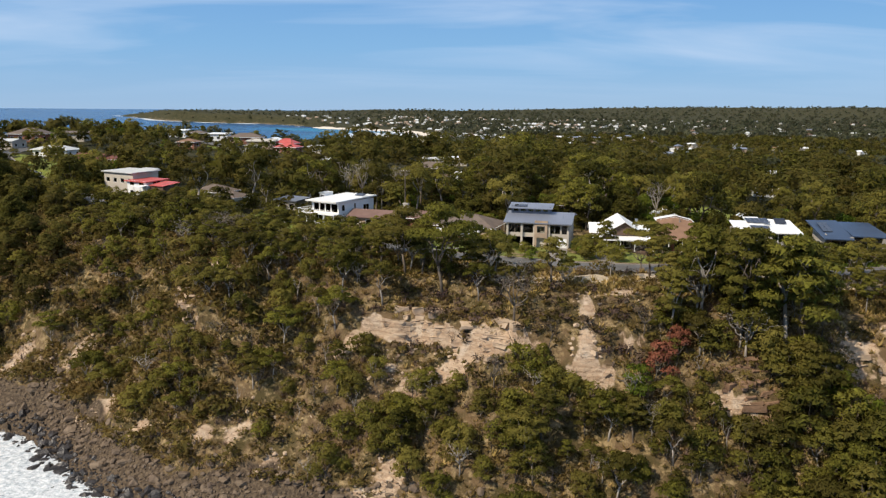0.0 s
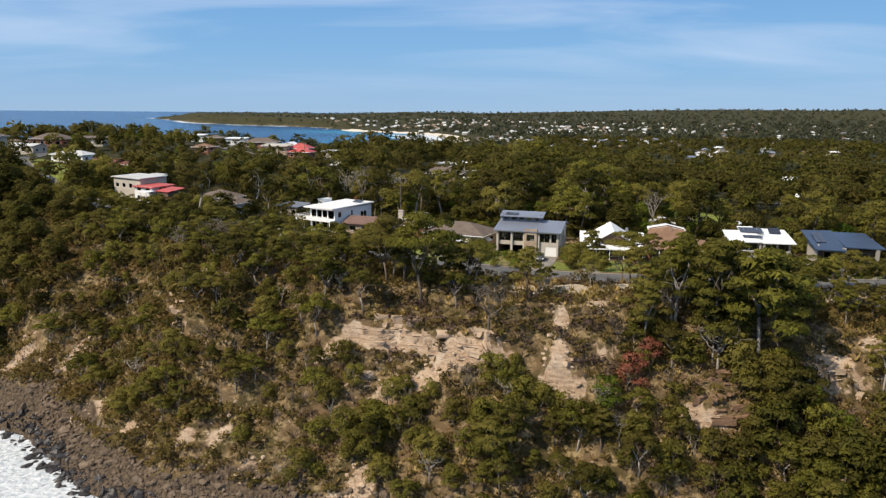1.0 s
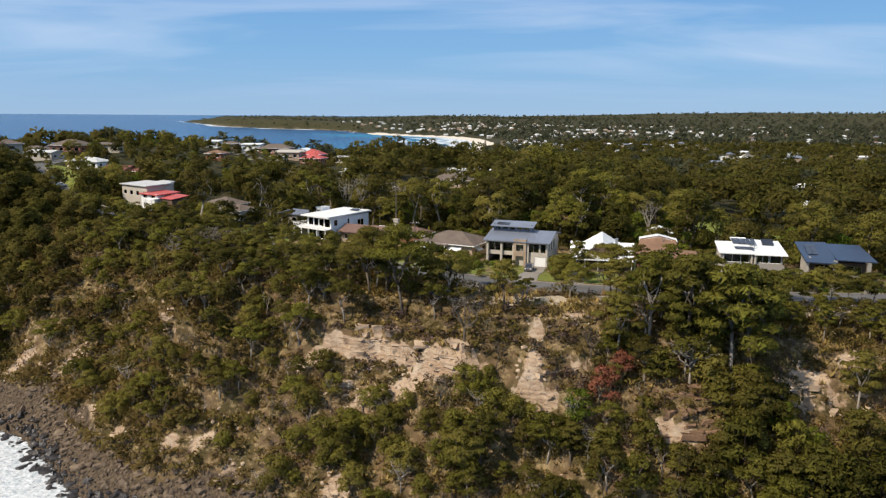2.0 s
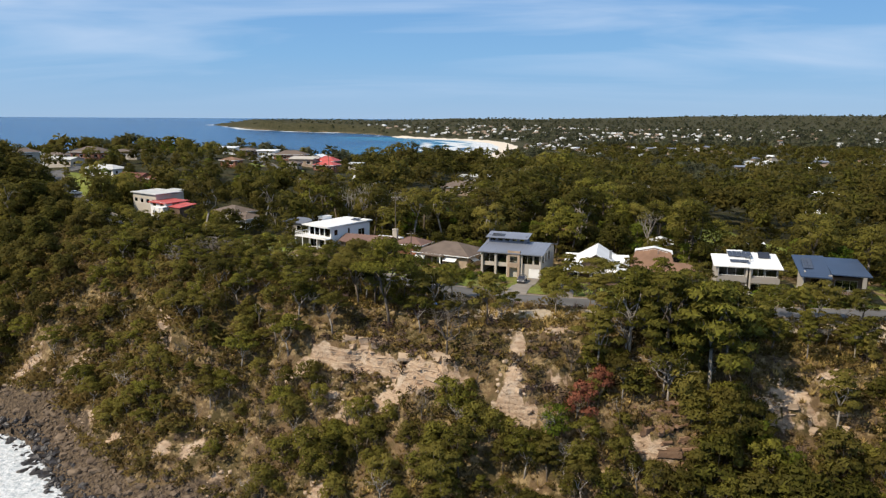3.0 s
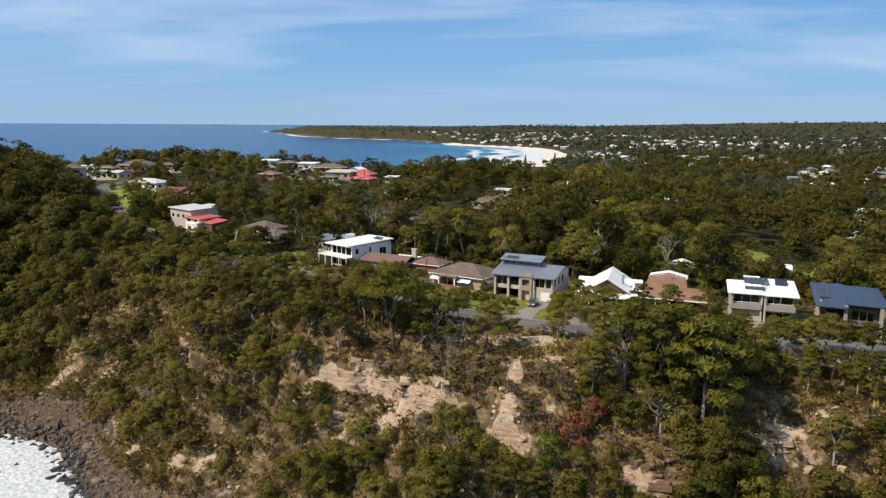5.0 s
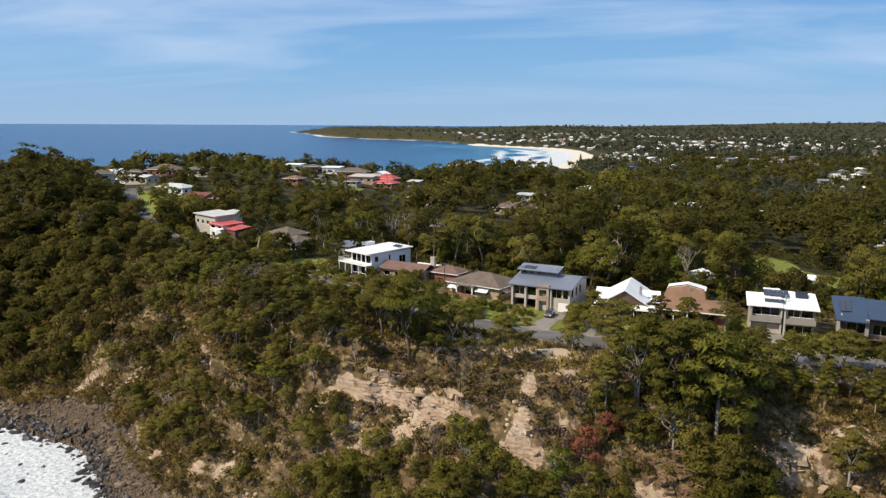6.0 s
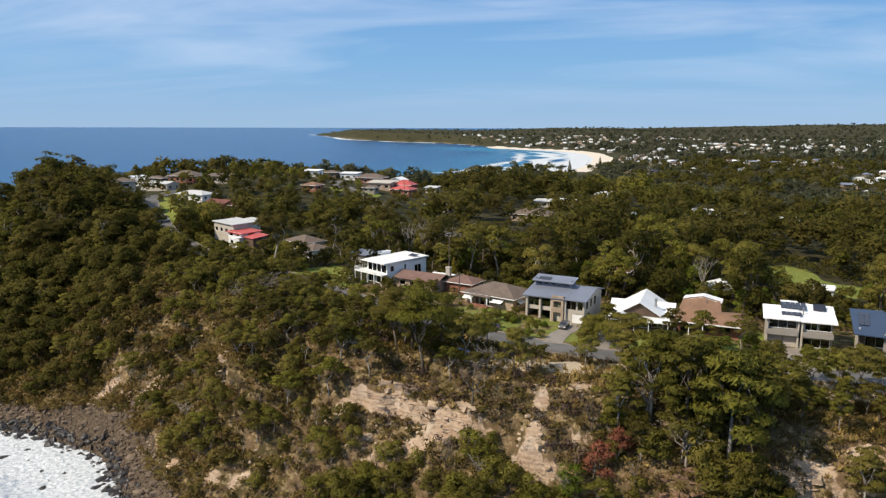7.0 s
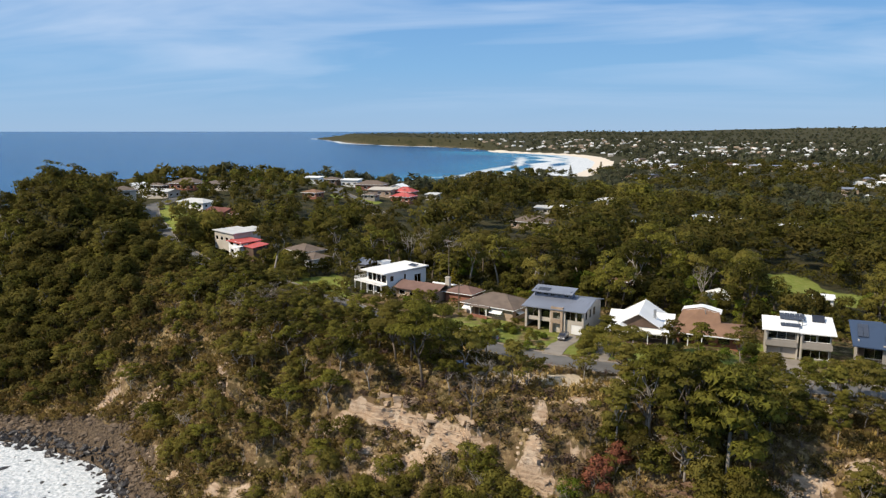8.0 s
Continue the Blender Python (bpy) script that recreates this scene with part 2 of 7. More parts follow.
def ground_material():
    """Earth, dry grass, lawn, sand, scree and bare sandstone, laid out by the ground's own masks."""
    m = bpy.data.materials.new("ground_cover")
    m.use_nodes = True
    n, l = m.node_tree.nodes, m.node_tree.links
    p = n["Principled BSDF"]
    p.inputs["Roughness"].default_value, p.inputs["Specular IOR Level"].default_value = 0.95, 0.1
    geo = n.new("ShaderNodeNewGeometry")

    def noise_tex(scale, detail=4, rough=0.55):
        t = n.new("ShaderNodeTexNoise")
        t.inputs["Scale"].default_value, t.inputs["Detail"].default_value, t.inputs["Roughness"].default_value = scale, detail, rough
        l.new(geo.outputs["Position"], t.inputs["Vector"])
        return t.outputs["Fac"]

    def mix(a, b, fac):
        x = n.new("ShaderNodeMix")
        x.data_type = "RGBA"
        for key, value in (("A", a), ("B", b)):
            if isinstance(value, tuple):
                x.inputs[key].default_value = (*value, 1)
            else:
                l.new(value, x.inputs[key])
        l.new(fac, x.inputs["Factor"])
        return x.outputs["Result"]

    def ramp(v, lo, hi):
        r = n.new("ShaderNodeMapRange")
        r.inputs["From Min"].default_value, r.inputs["From Max"].default_value = lo, hi
        l.new(v, r.inputs["Value"])
        return r.outputs[0]

    def mask(name, wobble=0.5):
        a, s = n.new("ShaderNodeAttribute"), n.new("ShaderNodeMath")
        a.attribute_name = name
        s.operation, s.inputs[2].default_value = "MULTIPLY_ADD", -wobble / 2
        l.new(noise_tex(0.7, 5, 0.65), s.inputs[0])
        s.inputs[1].default_value = wobble
        t = n.new("ShaderNodeMath")
        t.operation = "ADD"
        l.new(a.outputs["Fac"], t.inputs[0])
        l.new(s.outputs[0], t.inputs[1])
        return ramp(t.outputs[0], 0.4, 0.6)

    earth = mix((0.175, 0.118, 0.064), (0.090, 0.070, 0.030), ramp(noise_tex(0.22, 4), 0.42, 0.58))
    earth = mix(earth, (0.36, 0.265, 0.14), ramp(noise_tex(0.55, 5, 0.7), 0.50, 0.64))
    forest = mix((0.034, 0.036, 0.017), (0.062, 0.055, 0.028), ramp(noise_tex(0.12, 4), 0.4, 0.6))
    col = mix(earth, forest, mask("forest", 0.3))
    grass = mix((0.165, 0.205, 0.036), (0.23, 0.24, 0.065), ramp(noise_tex(0.5, 4), 0.35, 0.65))
    beds, squash = n.new("ShaderNodeTexNoise"), n.new("ShaderNodeMapping")
    squash.inputs["Scale"].default_value = (0.22, 0.22, 1.9)
    beds.inputs["Scale"].default_value, beds.inputs["Detail"].default_value, beds.inputs["Roughness"].default_value = 1.0, 5, 0.65
    l.new(geo.outputs["Position"], squash.inputs["Vector"])
    l.new(squash.outputs[0], beds.inputs["Vector"])
    bedding = ramp(beds.outputs["Fac"], 0.42, 0.60)
    rock = mix((0.55, 0.41, 0.285), (0.40, 0.275, 0.18), bedding)
    rock = mix(rock, (0.60, 0.49, 0.375), ramp(noise_tex(0.4, 5), 0.5, 0.7))
    rock = mix(rock, (0.30, 0.20, 0.14), ramp(noise_tex(1.3, 5, 0.7), 0.58, 0.72))
    pocket, wide = n.new("ShaderNodeTexNoise"), n.new("ShaderNodeMapping")
    pocket.inputs["Scale"].default_value, pocket.inputs["Detail"].default_value, pocket.inputs["Roughness"].default_value = 0.9, 6, 0.7
    pocket.inputs["Distortion"].default_value = 1.2
    wide.inputs["Scale"].default_value = (0.55, 0.55, 1.7)
    l.new(geo.outputs["Position"], wide.inputs["Vector"])
    l.new(wide.outputs[0], pocket.inputs["Vector"])
    rock = mix(rock, (0.24, 0.165, 0.11), ramp(pocket.outputs["Fac"], 0.56, 0.64))
    col = mix(col, rock, mask("rock", 1.1))
    scree = mix((0.155, 0.115, 0.076), (0.070, 0.052, 0.038), ramp(noise_tex(1.6, 5), 0.4, 0.6))
    col = mix(col, scree, mask("scree", 0.5))
    col = mix(col, grass, mask("lawn", 0.12))
    col = mix(col, mix((0.62, 0.52, 0.39), (0.52, 0.42, 0.30), noise_tex(0.5)), mask("dirt", 0.35))
    col = mix(col, (0.64, 0.56, 0.46), mask("sand", 0.1))
    l.new(col, p.inputs["Base Color"])
    b = n.new("ShaderNodeBump")
    b.inputs["Strength"].default_value, b.inputs["Distance"].default_value = 1.0, 0.6
    l.new(noise_tex(1.5, 6, 0.75), b.inputs["Height"])
    l.new(b.outputs[0], p.inputs["Normal"])
    return m


def sea_material():
    m = bpy.data.materials.new("sea_water")
    m.use_nodes = True
    n, l = m.node_tree.nodes, m.node_tree.links
    p = n["Principled BSDF"]
    geo = n.new("ShaderNodeNewGeometry")

    def attr(name):
        a = n.new("ShaderNodeAttribute")
        a.attribute_name = name
        return a.outputs["Fac"]

    def noise_tex(scale, detail, rough=0.6, stretch=None):
        t = n.new("ShaderNodeTexNoise")
        t.inputs["Scale"].default_value, t.inputs["Detail"].default_value, t.inputs["Roughness"].default_value = scale, detail, rough
        l.new(geo.outputs["Position"], t.inputs["Vector"])
        return t.outputs["Fac"]

    def mix(a, b, fac):
        x = n.new("ShaderNodeMix")
        x.data_type = "RGBA"
        for key, value in (("A", a), ("B", b)):
            if isinstance(value, tuple):
                x.inputs[key].default_value = (*value, 1)
            else:
                l.new(value, x.inputs[key])
        l.new(fac, x.inputs["Factor"])
        return x.outputs["Result"]

    def ramp(v, lo, hi):
        r = n.new("ShaderNodeMapRange")
        r.inputs["From Min"].default_value, r.inputs["From Max"].default_value = lo, hi
        l.new(v, r.inputs["Value"])
        return r.outputs[0]

    def plus(a, b, k):
        s = n.new("ShaderNodeMath")
        s.operation, s.inputs[1].default_value = "MULTIPLY_ADD", k
        l.new(b, s.inputs[0])
        l.new(a, s.inputs[2])
        return s.outputs[0]

    water = mix((0.003, 0.070, 0.185), (0.010, 0.17, 0.29), attr("shallow"))
    water = mix(water, (0.002, 0.052, 0.150), ramp(noise_tex(0.004, 3), 0.45, 0.7))
    near = ramp(plus(attr("surf"), noise_tex(0.42, 7, 0.74), 0.9), 0.95, 1.32)
    far = ramp(plus(attr("breaker"), noise_tex(0.06, 5, 0.7), 0.55), 0.80, 1.08)
    foam = n.new("ShaderNodeMath")
    foam.operation = "MAXIMUM"
    l.new(near, foam.inputs[0])
    l.new(far, foam.inputs[1])
    froth = mix((0.34, 0.39, 0.42), (0.66, 0.675, 0.685), ramp(noise_tex(0.9, 7, 0.78), 0.38, 0.56))
    col = mix(water, froth, foam.outputs[0])
    l.new(col, p.inputs["Base Color"])
    l.new(ramp(foam.outputs[0], -0.25, 1.0), p.inputs["Roughness"])
    p.inputs["IOR"].default_value, p.inputs["Specular IOR Level"].default_value = 1.33, 0.09
    b = n.new("ShaderNodeBump")
    b.inputs["Strength"].default_value, b.inputs["Distance"].default_value = 0.85, 0.9
    l.new(noise_tex(0.5, 5), b.inputs["Height"])
    l.new(b.outputs[0], p.inputs["Normal"])
    return m


M_GROUND, M_SEA = ground_material(), sea_material()


# ---------------------------------------------------------------- the lie of the land
CENTRE = (20.0, 0.0)
# the shore, with the land on its inland side
COAST = [(700, -60), (400, 20), (200, 48), (120, 66), (60, 80), (10, 93), (-25, 106), (-46, 113), (-58, 119), (-68, 129), (-84, 143), (-104, 149), (-124, 151),
         (-165, 152), (-230, 185), (-300, 270), (-330, 380), (-290, 520), (-220, 700), (-180, 900), (-140, 1060), (-62, 1210), (-36, 1382), (-18, 1587),
         (-14, 1859), (-48, 2146), (-109, 2316), (-220, 2440), (-395, 2600), (-470, 2850), (-587, 3108), (-835, 3430), (-997, 3498), (-1262, 3809), (-1447, 4019),
         (-2057, 5222), (-2650, 6300), (-2500, 6900), (-1900, 7600)]
LAND = COAST + [(-1000, 14000), (14000, 14000), (14000, -300)]
ROAD = [(190, 158, 36.0), (150, 147, 36.2), (112, 140, 36.6), (80, 137, 37.0), (44, 139.5, 36.9), (28, 142.5, 36.8), (5, 152, 36.8), (-20, 168, 37.0), (-46, 187, 37.2),
        (-66, 197, 38.5), (-90, 205, 40.5), (-116, 224, 43.0), (-137, 248, 45.5), (-150, 262, 47.0), (-166, 284, 49.0), (-175, 330, 50.0)]
LANE = [(-68, 321, 43.6), (-75, 330, 44.9), (-84, 340.5, 46.6), (-92, 349.5, 48.0), (-100.5, 358.5, 49.4), (-106, 363, 50.1), (-113, 376, 50.4), (-118, 392, 50.2)]
# level ground round the houses: x, y, half size, height
PADS = [(27, 171, 11, 36.0), (9, 178, 10, 36.6), (-25, 200, 11, 37.3), (-10, 189, 11, 37.0), (45, 170, 10, 36.0), (61, 170, 10, 35.3), (79, 168, 9, 33.9), (97, 164, 9, 34.0)]


def smooth(a, b, v):
    t = np.clip((v - a) / (b - a), 0, 1)
    return t * t * (3 - 2 * t)


def value_noise(x, y, seed=0):
    """Smooth noise from -1 to 1 on a grid of side 1."""
    xi, yi = np.floor(x), np.floor(y)
    fx, fy = x - xi, y - yi
    fx, fy = fx * fx * (3 - 2 * fx), fy * fy * (3 - 2 * fy)

    def lattice(i, j):
        v = np.sin(i * 127.1 + j * 311.7 + seed * 74.7) * 43758.5453
        return (v - np.floor(v)) * 2 - 1

    a, b = lattice(xi, yi), lattice(xi + 1, yi)
    c, d = lattice(xi, yi + 1), lattice(xi + 1, yi + 1)
    return (a * (1 - fx) + b * fx) * (1 - fy) + (c * (1 - fx) + d * fx) * fy


def fbm(x, y, seed=0, octaves=4):
    total, amp = 0.0, 1.0
    for k in range(octaves):
        total = total + amp * value_noise(x * 2.03 ** k, y * 2.03 ** k, seed + k * 3.1)
        amp *= 0.5
    return total / 1.9


def line_distance(x, y, line, columns=0):
    """Distance to a polyline, and the further columns of its nodes at the nearest place."""
    best, value = np.full(x.shape, 1e12), [np.zeros(x.shape) for _ in range(columns)]
    for p, q in zip(line, line[1:]):
        dx, dy = q[0] - p[0], q[1] - p[1]
        t = np.clip(((x - p[0]) * dx + (y - p[1]) * dy) / (dx * dx + dy * dy), 0, 1)
        d = (x - p[0] - t * dx) ** 2 + (y - p[1] - t * dy) ** 2
        near = d < best
        best = np.where(near, d, best)
        for k in range(columns):
            value[k] = np.where(near, p[2 + k] + t * (q[2 + k] - p[2 + k]), value[k])
    return np.sqrt(best), value


def inside(x, y, polygon):
    odd = np.zeros(x.shape, bool)
    for (x0, y0), (x1, y1) in zip(polygon, polygon[1:] + polygon[:1]):
        if y0 == y1:
            continue
        cross = ((y0 > y) != (y1 > y)) & (x < (x1 - x0) * (y - y0) / (y1 - y0) + x0)
        odd ^= cross
    return odd


def blob(x, y, cx, cy, rx, ry):
    return np.exp(-(((x - cx) / rx) ** 2 + ((y - cy) / ry) ** 2))


def shore_distance(x, y):
    """Metres inland from the shore; minus out at sea."""
    d, _ = line_distance(x, y, COAST)
    return np.where(inside(x, y, LAND), d, -d)


def tops(x, y):
    """The height of the land behind the cliffs."""
    r = np.hypot(x - CENTRE[0], y)
    z = 36.6 - 2.8 * smooth(45, 85, x) + 0.6 * fbm(x / 30, y / 30, 5)
    z = z + 23 * blob(x, y, -178, 240, 42, 35) + 17 * blob(x, y, -158, 372, 112, 105)
    z = z - 17 * smooth(400, 720, y) - 4 * smooth(60, 160, x) * smooth(150, 250, y)
    z = z + 5 * smooth(-300, -700, x) * smooth(2400, 2900, y)
    z = z + 7 * fbm(x / 260, y / 260, 9) * smooth(400, 1200, y)
    z = z + smooth(1500, 3200, r) * (10 + 10 * fbm(x / 700, y / 700, 2)) + smooth(3200, 5200, r) * (26 + 10 * fbm(x / 900, y / 900, 3))
    z = z + smooth(4300, 6500, r) * (10 + 52 * smooth(0, 2500, x) - 44 * smooth(-300, -1300, x))
    return z


# rock steps in the slope: from x, to x, foot, head
STEPS = [(-11, 18, 25.6, 30.6), (23.0, 29.5, 22.0, 28.5), (45, 51, 20.0, 24.5), (65, 78, 25.0, 29.0), (-53, -40, 24.5, 28.5), (-36, -27, 15.0, 18.0), (-72, -58, 5.5, 8.5), (-100, -80, 4.5, 7.0), (31, 38, 28.5, 31.5), (84, 96, 24, 28)]


def step_up(x, y, z):
    """Steepens the slope into rock faces."""
    shift = 0.9 * fbm(x / 5, y / 40, 15) + 0.5 * fbm(x / 1.7, y / 30, 16)
    for x0, x1, lo, hi in STEPS:
        e = 1.6 * fbm(x / 4 + lo, y / 9, 17)
        k = smooth(x0 - 2.5, x0 + 2, x + e) * smooth(x1 + 2.5, x1 - 2, x + e) * (y < 230)
        mid, half = (lo + hi) / 2 + shift, (hi - lo) / 2
        zz = np.interp(z - mid, [-half - 4, -0.7, -0.15, 0.15, 0.7, half + 4], [-half - 4, -half * 0.9, -half * 0.15, half * 0.25, half * 0.95, half + 4]) + mid
        zz = np.where(abs(z - mid) < half + 4, zz, z)
        z = z * (1 - k) + zz * k
    return z


def ground(x, y):
    """The height of the ground, real distances, the sea at 0."""
    x, y = np.asarray(x, float), np.asarray(y, float)
    d = shore_distance(x, y)
    r = np.hypot(x - CENTRE[0], y)
    beach = smooth(1000, 1200, y) * smooth(-420, -260, x)
    wide = 33 + 34 * smooth(-98, -150, x) + 5 * smooth(30, 80, x)
    wide = np.where(y > 260, 50, wide)
    wob = 3.4 * fbm(x / 13, y / 13, 1) + 1.2 * fbm(x / 4.5, y / 4.5, 6)
    s = np.clip((d + wob * smooth(3, 12, d) + 7 * blob(x, y, -80, 163, 17, 16)) / wide, -1, 1.2)
    cliff = np.interp(s, [-1, 0, 0.16, 0.46, 0.74, 1.0, 1.2], [-0.5, 0, 0.11, 0.39, 0.72, 0.985, 1.0])
    rough = (1.1 * fbm(x / 7, y / 7, 11) + 0.5 * fbm(x / 2.2, y / 2.2, 12)) * smooth(0.1, 0.3, s) * smooth(1.08, 0.9, s)
    t = tops(x, y)
    low = np.interp(d, [-400, 0, 45, 70, 260, 500], [-4, 0, 3.0, 6.0, 13, 15])
    far_low = np.where(r > 1500, t * smooth(-5, 75 + 90 * smooth(-700, -300, x), d) * (0.35 + 0.65 * smooth(-2700, -2200, x)), t)
    land = np.where(r > 1500, far_low, step_up(x, y, t * cliff + rough))
    flat = low + (t - low) * smooth(180, 620, d)
    z = land * (1 - beach) + flat * beach
    z = np.where(d < 0, np.maximum(d * 0.25, -6), z)
    near = y < 420
    if np.any(near):
        for cx, cy, half, pz in PADS:
            k = smooth(half + 6, half, np.maximum(abs(x - cx), abs(y - cy)))
            z = z * (1 - k) + pz * k
        for line in (ROAD, LANE):
            dr, (zr,) = line_distance(x, y, line, 1)
            k = smooth(9.0, 4.2, dr)
            z = z * (1 - k) + zr * k
    return z


EYE_MEAN, NEAR_R, SPAN = 76.0, 1500.0, 3450.0


def draw_in(x, y, z):
    """Draws what lies beyond NEAR_R closer, at the same bearing and slope of sight, so that the horizon stays within 5 km. Returns x, y, z and the scale there."""
    x, y, z = np.asarray(x, float), np.asarray(y, float), np.asarray(z, float)
    r = np.maximum(np.hypot(x - CENTRE[0], y - CENTRE[1]), 1e-6)
    u = np.maximum(r - NEAR_R, 0)
    rr = np.where(r > NEAR_R, NEAR_R + SPAN * u / (u + SPAN), r)
    k = rr / r
    zz = EYE_MEAN + (z - EYE_MEAN) * k - 0.0032 * rr * np.clip((rr - NEAR_R) / 3400, 0, 1.01) ** 2
    zz = np.where(r > NEAR_R, zz, z)
    return CENTRE[0] + (x - CENTRE[0]) * k, CENTRE[1] + (y - CENTRE[1]) * k, zz, k


def g(x, y):
    return float(ground(np.array([x]), np.array([y]))[0])


# ---------------------------------------------------------------- mesh helpers
class Shape:
    """Vertices and faces of one mesh in the making."""

    def __init__(self):
        self.v, self.f = [], []

    def add(self, verts, faces):
        k = len(self.v)
        self.v += [tuple(p) for p in verts]
        self.f += [tuple(i + k for i in face) for face in faces]
        return self

    def box(self, x0, y0, z0, x1, y1, z1, bevel=0.0):
        b = min(bevel, (x1 - x0) / 3, (y1 - y0) / 3, (z1 - z0) / 3)
        if b <= 0:
            return self.add([(x, y, z) for z in (z0, z1) for y in (y0, y1) for x in (x0, x1)], [(0, 2, 3, 1), (4, 5, 7, 6), (0, 1, 5, 4), (2, 6, 7, 3), (0, 4, 6, 2), (1, 3, 7, 5)])
        rings = []
        for z, e in ((z0, b), (z0 + b, 0), (z1 - b, 0), (z1, b)):
            rings.append([(x0 + e, y0 + e, z), (x1 - e, y0 + e, z), (x1 - e, y1 - e, z), (x0 + e, y1 - e, z)])
        faces = [(3, 2, 1, 0), (12, 13, 14, 15)]
        for k in range(3):
            for i in range(4):
                j = (i + 1) % 4
                faces.append((4 * k + i, 4 * k + j, 4 * k + 4 + j, 4 * k + 4 + i))
        return self.add([p for ring in rings for p in ring], faces)

    def slab(self, top, thick):
        """A plate: its upper outline (anticlockwise from above), and its thickness straight down."""
        n = len(top)
        verts = list(top) + [(x, y, z - thick) for x, y, z in top]
        faces = [tuple(range(n)), tuple(range(2 * n - 1, n - 1, -1))]
        faces += [(i, i + n, (i + 1) % n + n, (i + 1) % n) for i in range(n)]
        return self.add(verts, faces)

    def tube(self, points, radii, sides=6):
        verts, faces = [], []
        for k, (p, r) in enumerate(zip(points, radii)):
            p = Vector(p)
            d = Vector(points[min(k + 1, len(points) - 1)]) - Vector(points[max(k - 1, 0)])
            q = d.to_track_quat("Z", "Y") if d.length else Euler((0, 0, 0)).to_quaternion()
            for i in range(sides):
                a = 2 * math.pi * i / sides
                verts.append(p + q @ Vector((r * math.cos(a), r * math.sin(a), 0)))
        for k in range(len(points) - 1):
            for i in range(sides):
                j = (i + 1) % sides
                faces.append((k * sides + i, k * sides + j, (k + 1) * sides + j, (k + 1) * sides + i))
        faces.append(tuple(range(sides - 1, -1, -1)))
        faces.append(tuple((len(points) - 1) * sides + i for i in range(sides)))
        return self.add(verts, faces)

    def wall(self, p, q, z0, z1, thick, holes=()):
        """An upright wall from p to q, its inner side to the left, with openings (from, to, sill, head) right through it."""
        p, q = Vector(p), Vector(q)
        run = (q - p).length
        d = (q - p) / run
        nrm = Vector((-d.y, d.x))
        xs = sorted({0, run, *[v for h in holes for v in h[:2]]})
        zs = sorted({z0, z1, *[v for h in holes for v in h[2:]]})
        nx, nz = len(xs), len(zs)
        full = {(i, k) for i in range(nx - 1) for k in range(nz - 1)
                if not any(h[0] < (xs[i] + xs[i + 1]) / 2 < h[1] and h[2] < (zs[k] + zs[k + 1]) / 2 < h[3] for h in holes)}
        verts = [(*(p + d * x + nrm * t), z) for t in (0, thick) for x in xs for z in zs]

        def at(i, k, layer):
            return layer * nx * nz + i * nz + k

        faces = []
        for i, k in full:
            faces.append((at(i, k, 0), at(i + 1, k, 0), at(i + 1, k + 1, 0), at(i, k + 1, 0)))
            faces.append((at(i, k + 1, 1), at(i + 1, k + 1, 1), at(i + 1, k, 1), at(i, k, 1)))
            for (a, b), (u, v) in (((i - 1, k), ((i, k), (i, k + 1))), ((i + 1, k), ((i + 1, k + 1), (i + 1, k))), ((i, k - 1), ((i + 1, k), (i, k))), ((i, k + 1), ((i, k + 1), (i + 1, k + 1)))):
                if (a, b) not in full:
                    faces.append((at(*u, 0), at(*v, 0), at(*v, 1), at(*u, 1)))
        used = sorted({i for f in faces for i in f})
        index = {v: n for n, v in enumerate(used)}
        self.add([verts[i] for i in used], [tuple(index[i] for i in f) for f in faces])
        return self

    def mesh(self, name, mat, soft=False):
        me = bpy.data.meshes.new(name)
        me.from_pydata(self.v, [], self.f)
        me.materials.append(mat)
        if soft:
            me.polygons.foreach_set("use_smooth", [True] * len(me.polygons))
        me.update()
        return me


def part(name, shape, mat, parent, label="", soft=False):
    """One mesh object under a thing or a part."""
    ob = new(name, shape.mesh(name, mat, soft) if isinstance(shape, Shape) else shape)
    ob.parent = parent
    return tagged(ob, label)


def thing(name, m, label, category, group="", kind=""):
    ob = new(name)
    ob.empty_display_size = 0.5
    ob.matrix_world = m
    return tagged(ob, label, category, group, kind)


def sheet(name, verts, quads, mat, attributes=(), soft=True, normals=None):
    """A large mesh from arrays; leaves may carry the rounded normals of their clump."""
    me = bpy.data.meshes.new(name)
    me.vertices.add(len(verts))
    me.vertices.foreach_set("co", np.asarray(verts, np.float32).ravel())
    side = quads.shape[1]
    me.loops.add(quads.size)
    me.loops.foreach_set("vertex_index", quads.astype(np.int32).ravel())
    me.polygons.add(len(quads))
    me.polygons.foreach_set("loop_start", np.arange(0, quads.size, side, dtype=np.int32))
    me.polygons.foreach_set("use_smooth", np.full(len(quads), soft))
    for key, values in attributes:
        me.attributes.new(key, "FLOAT", "POINT").data.foreach_set("value", np.asarray(values, np.float32))
    me.materials.append(mat)
    me.update(calc_edges=True)
    me.validate()
    if normals is not None:
        me.normals_split_custom_set_from_vertices(np.asarray(normals, np.float32))
    return me


def polar(bearings, radii):
    a, r = np.meshgrid(np.radians(bearings), radii)
    x, y = CENTRE[0] + r * np.sin(a), CENTRE[1] + r * np.cos(a)
    nb, nr = len(bearings), len(radii)
    i = np.arange(nr - 1)[:, None] * nb + np.arange(nb - 1)[None, :]
    quads = np.stack([i, i + 1, i + nb + 1, i + nb], -1).reshape(-1, 4)[:, ::-1]
    return x.ravel(), y.ravel(), quads


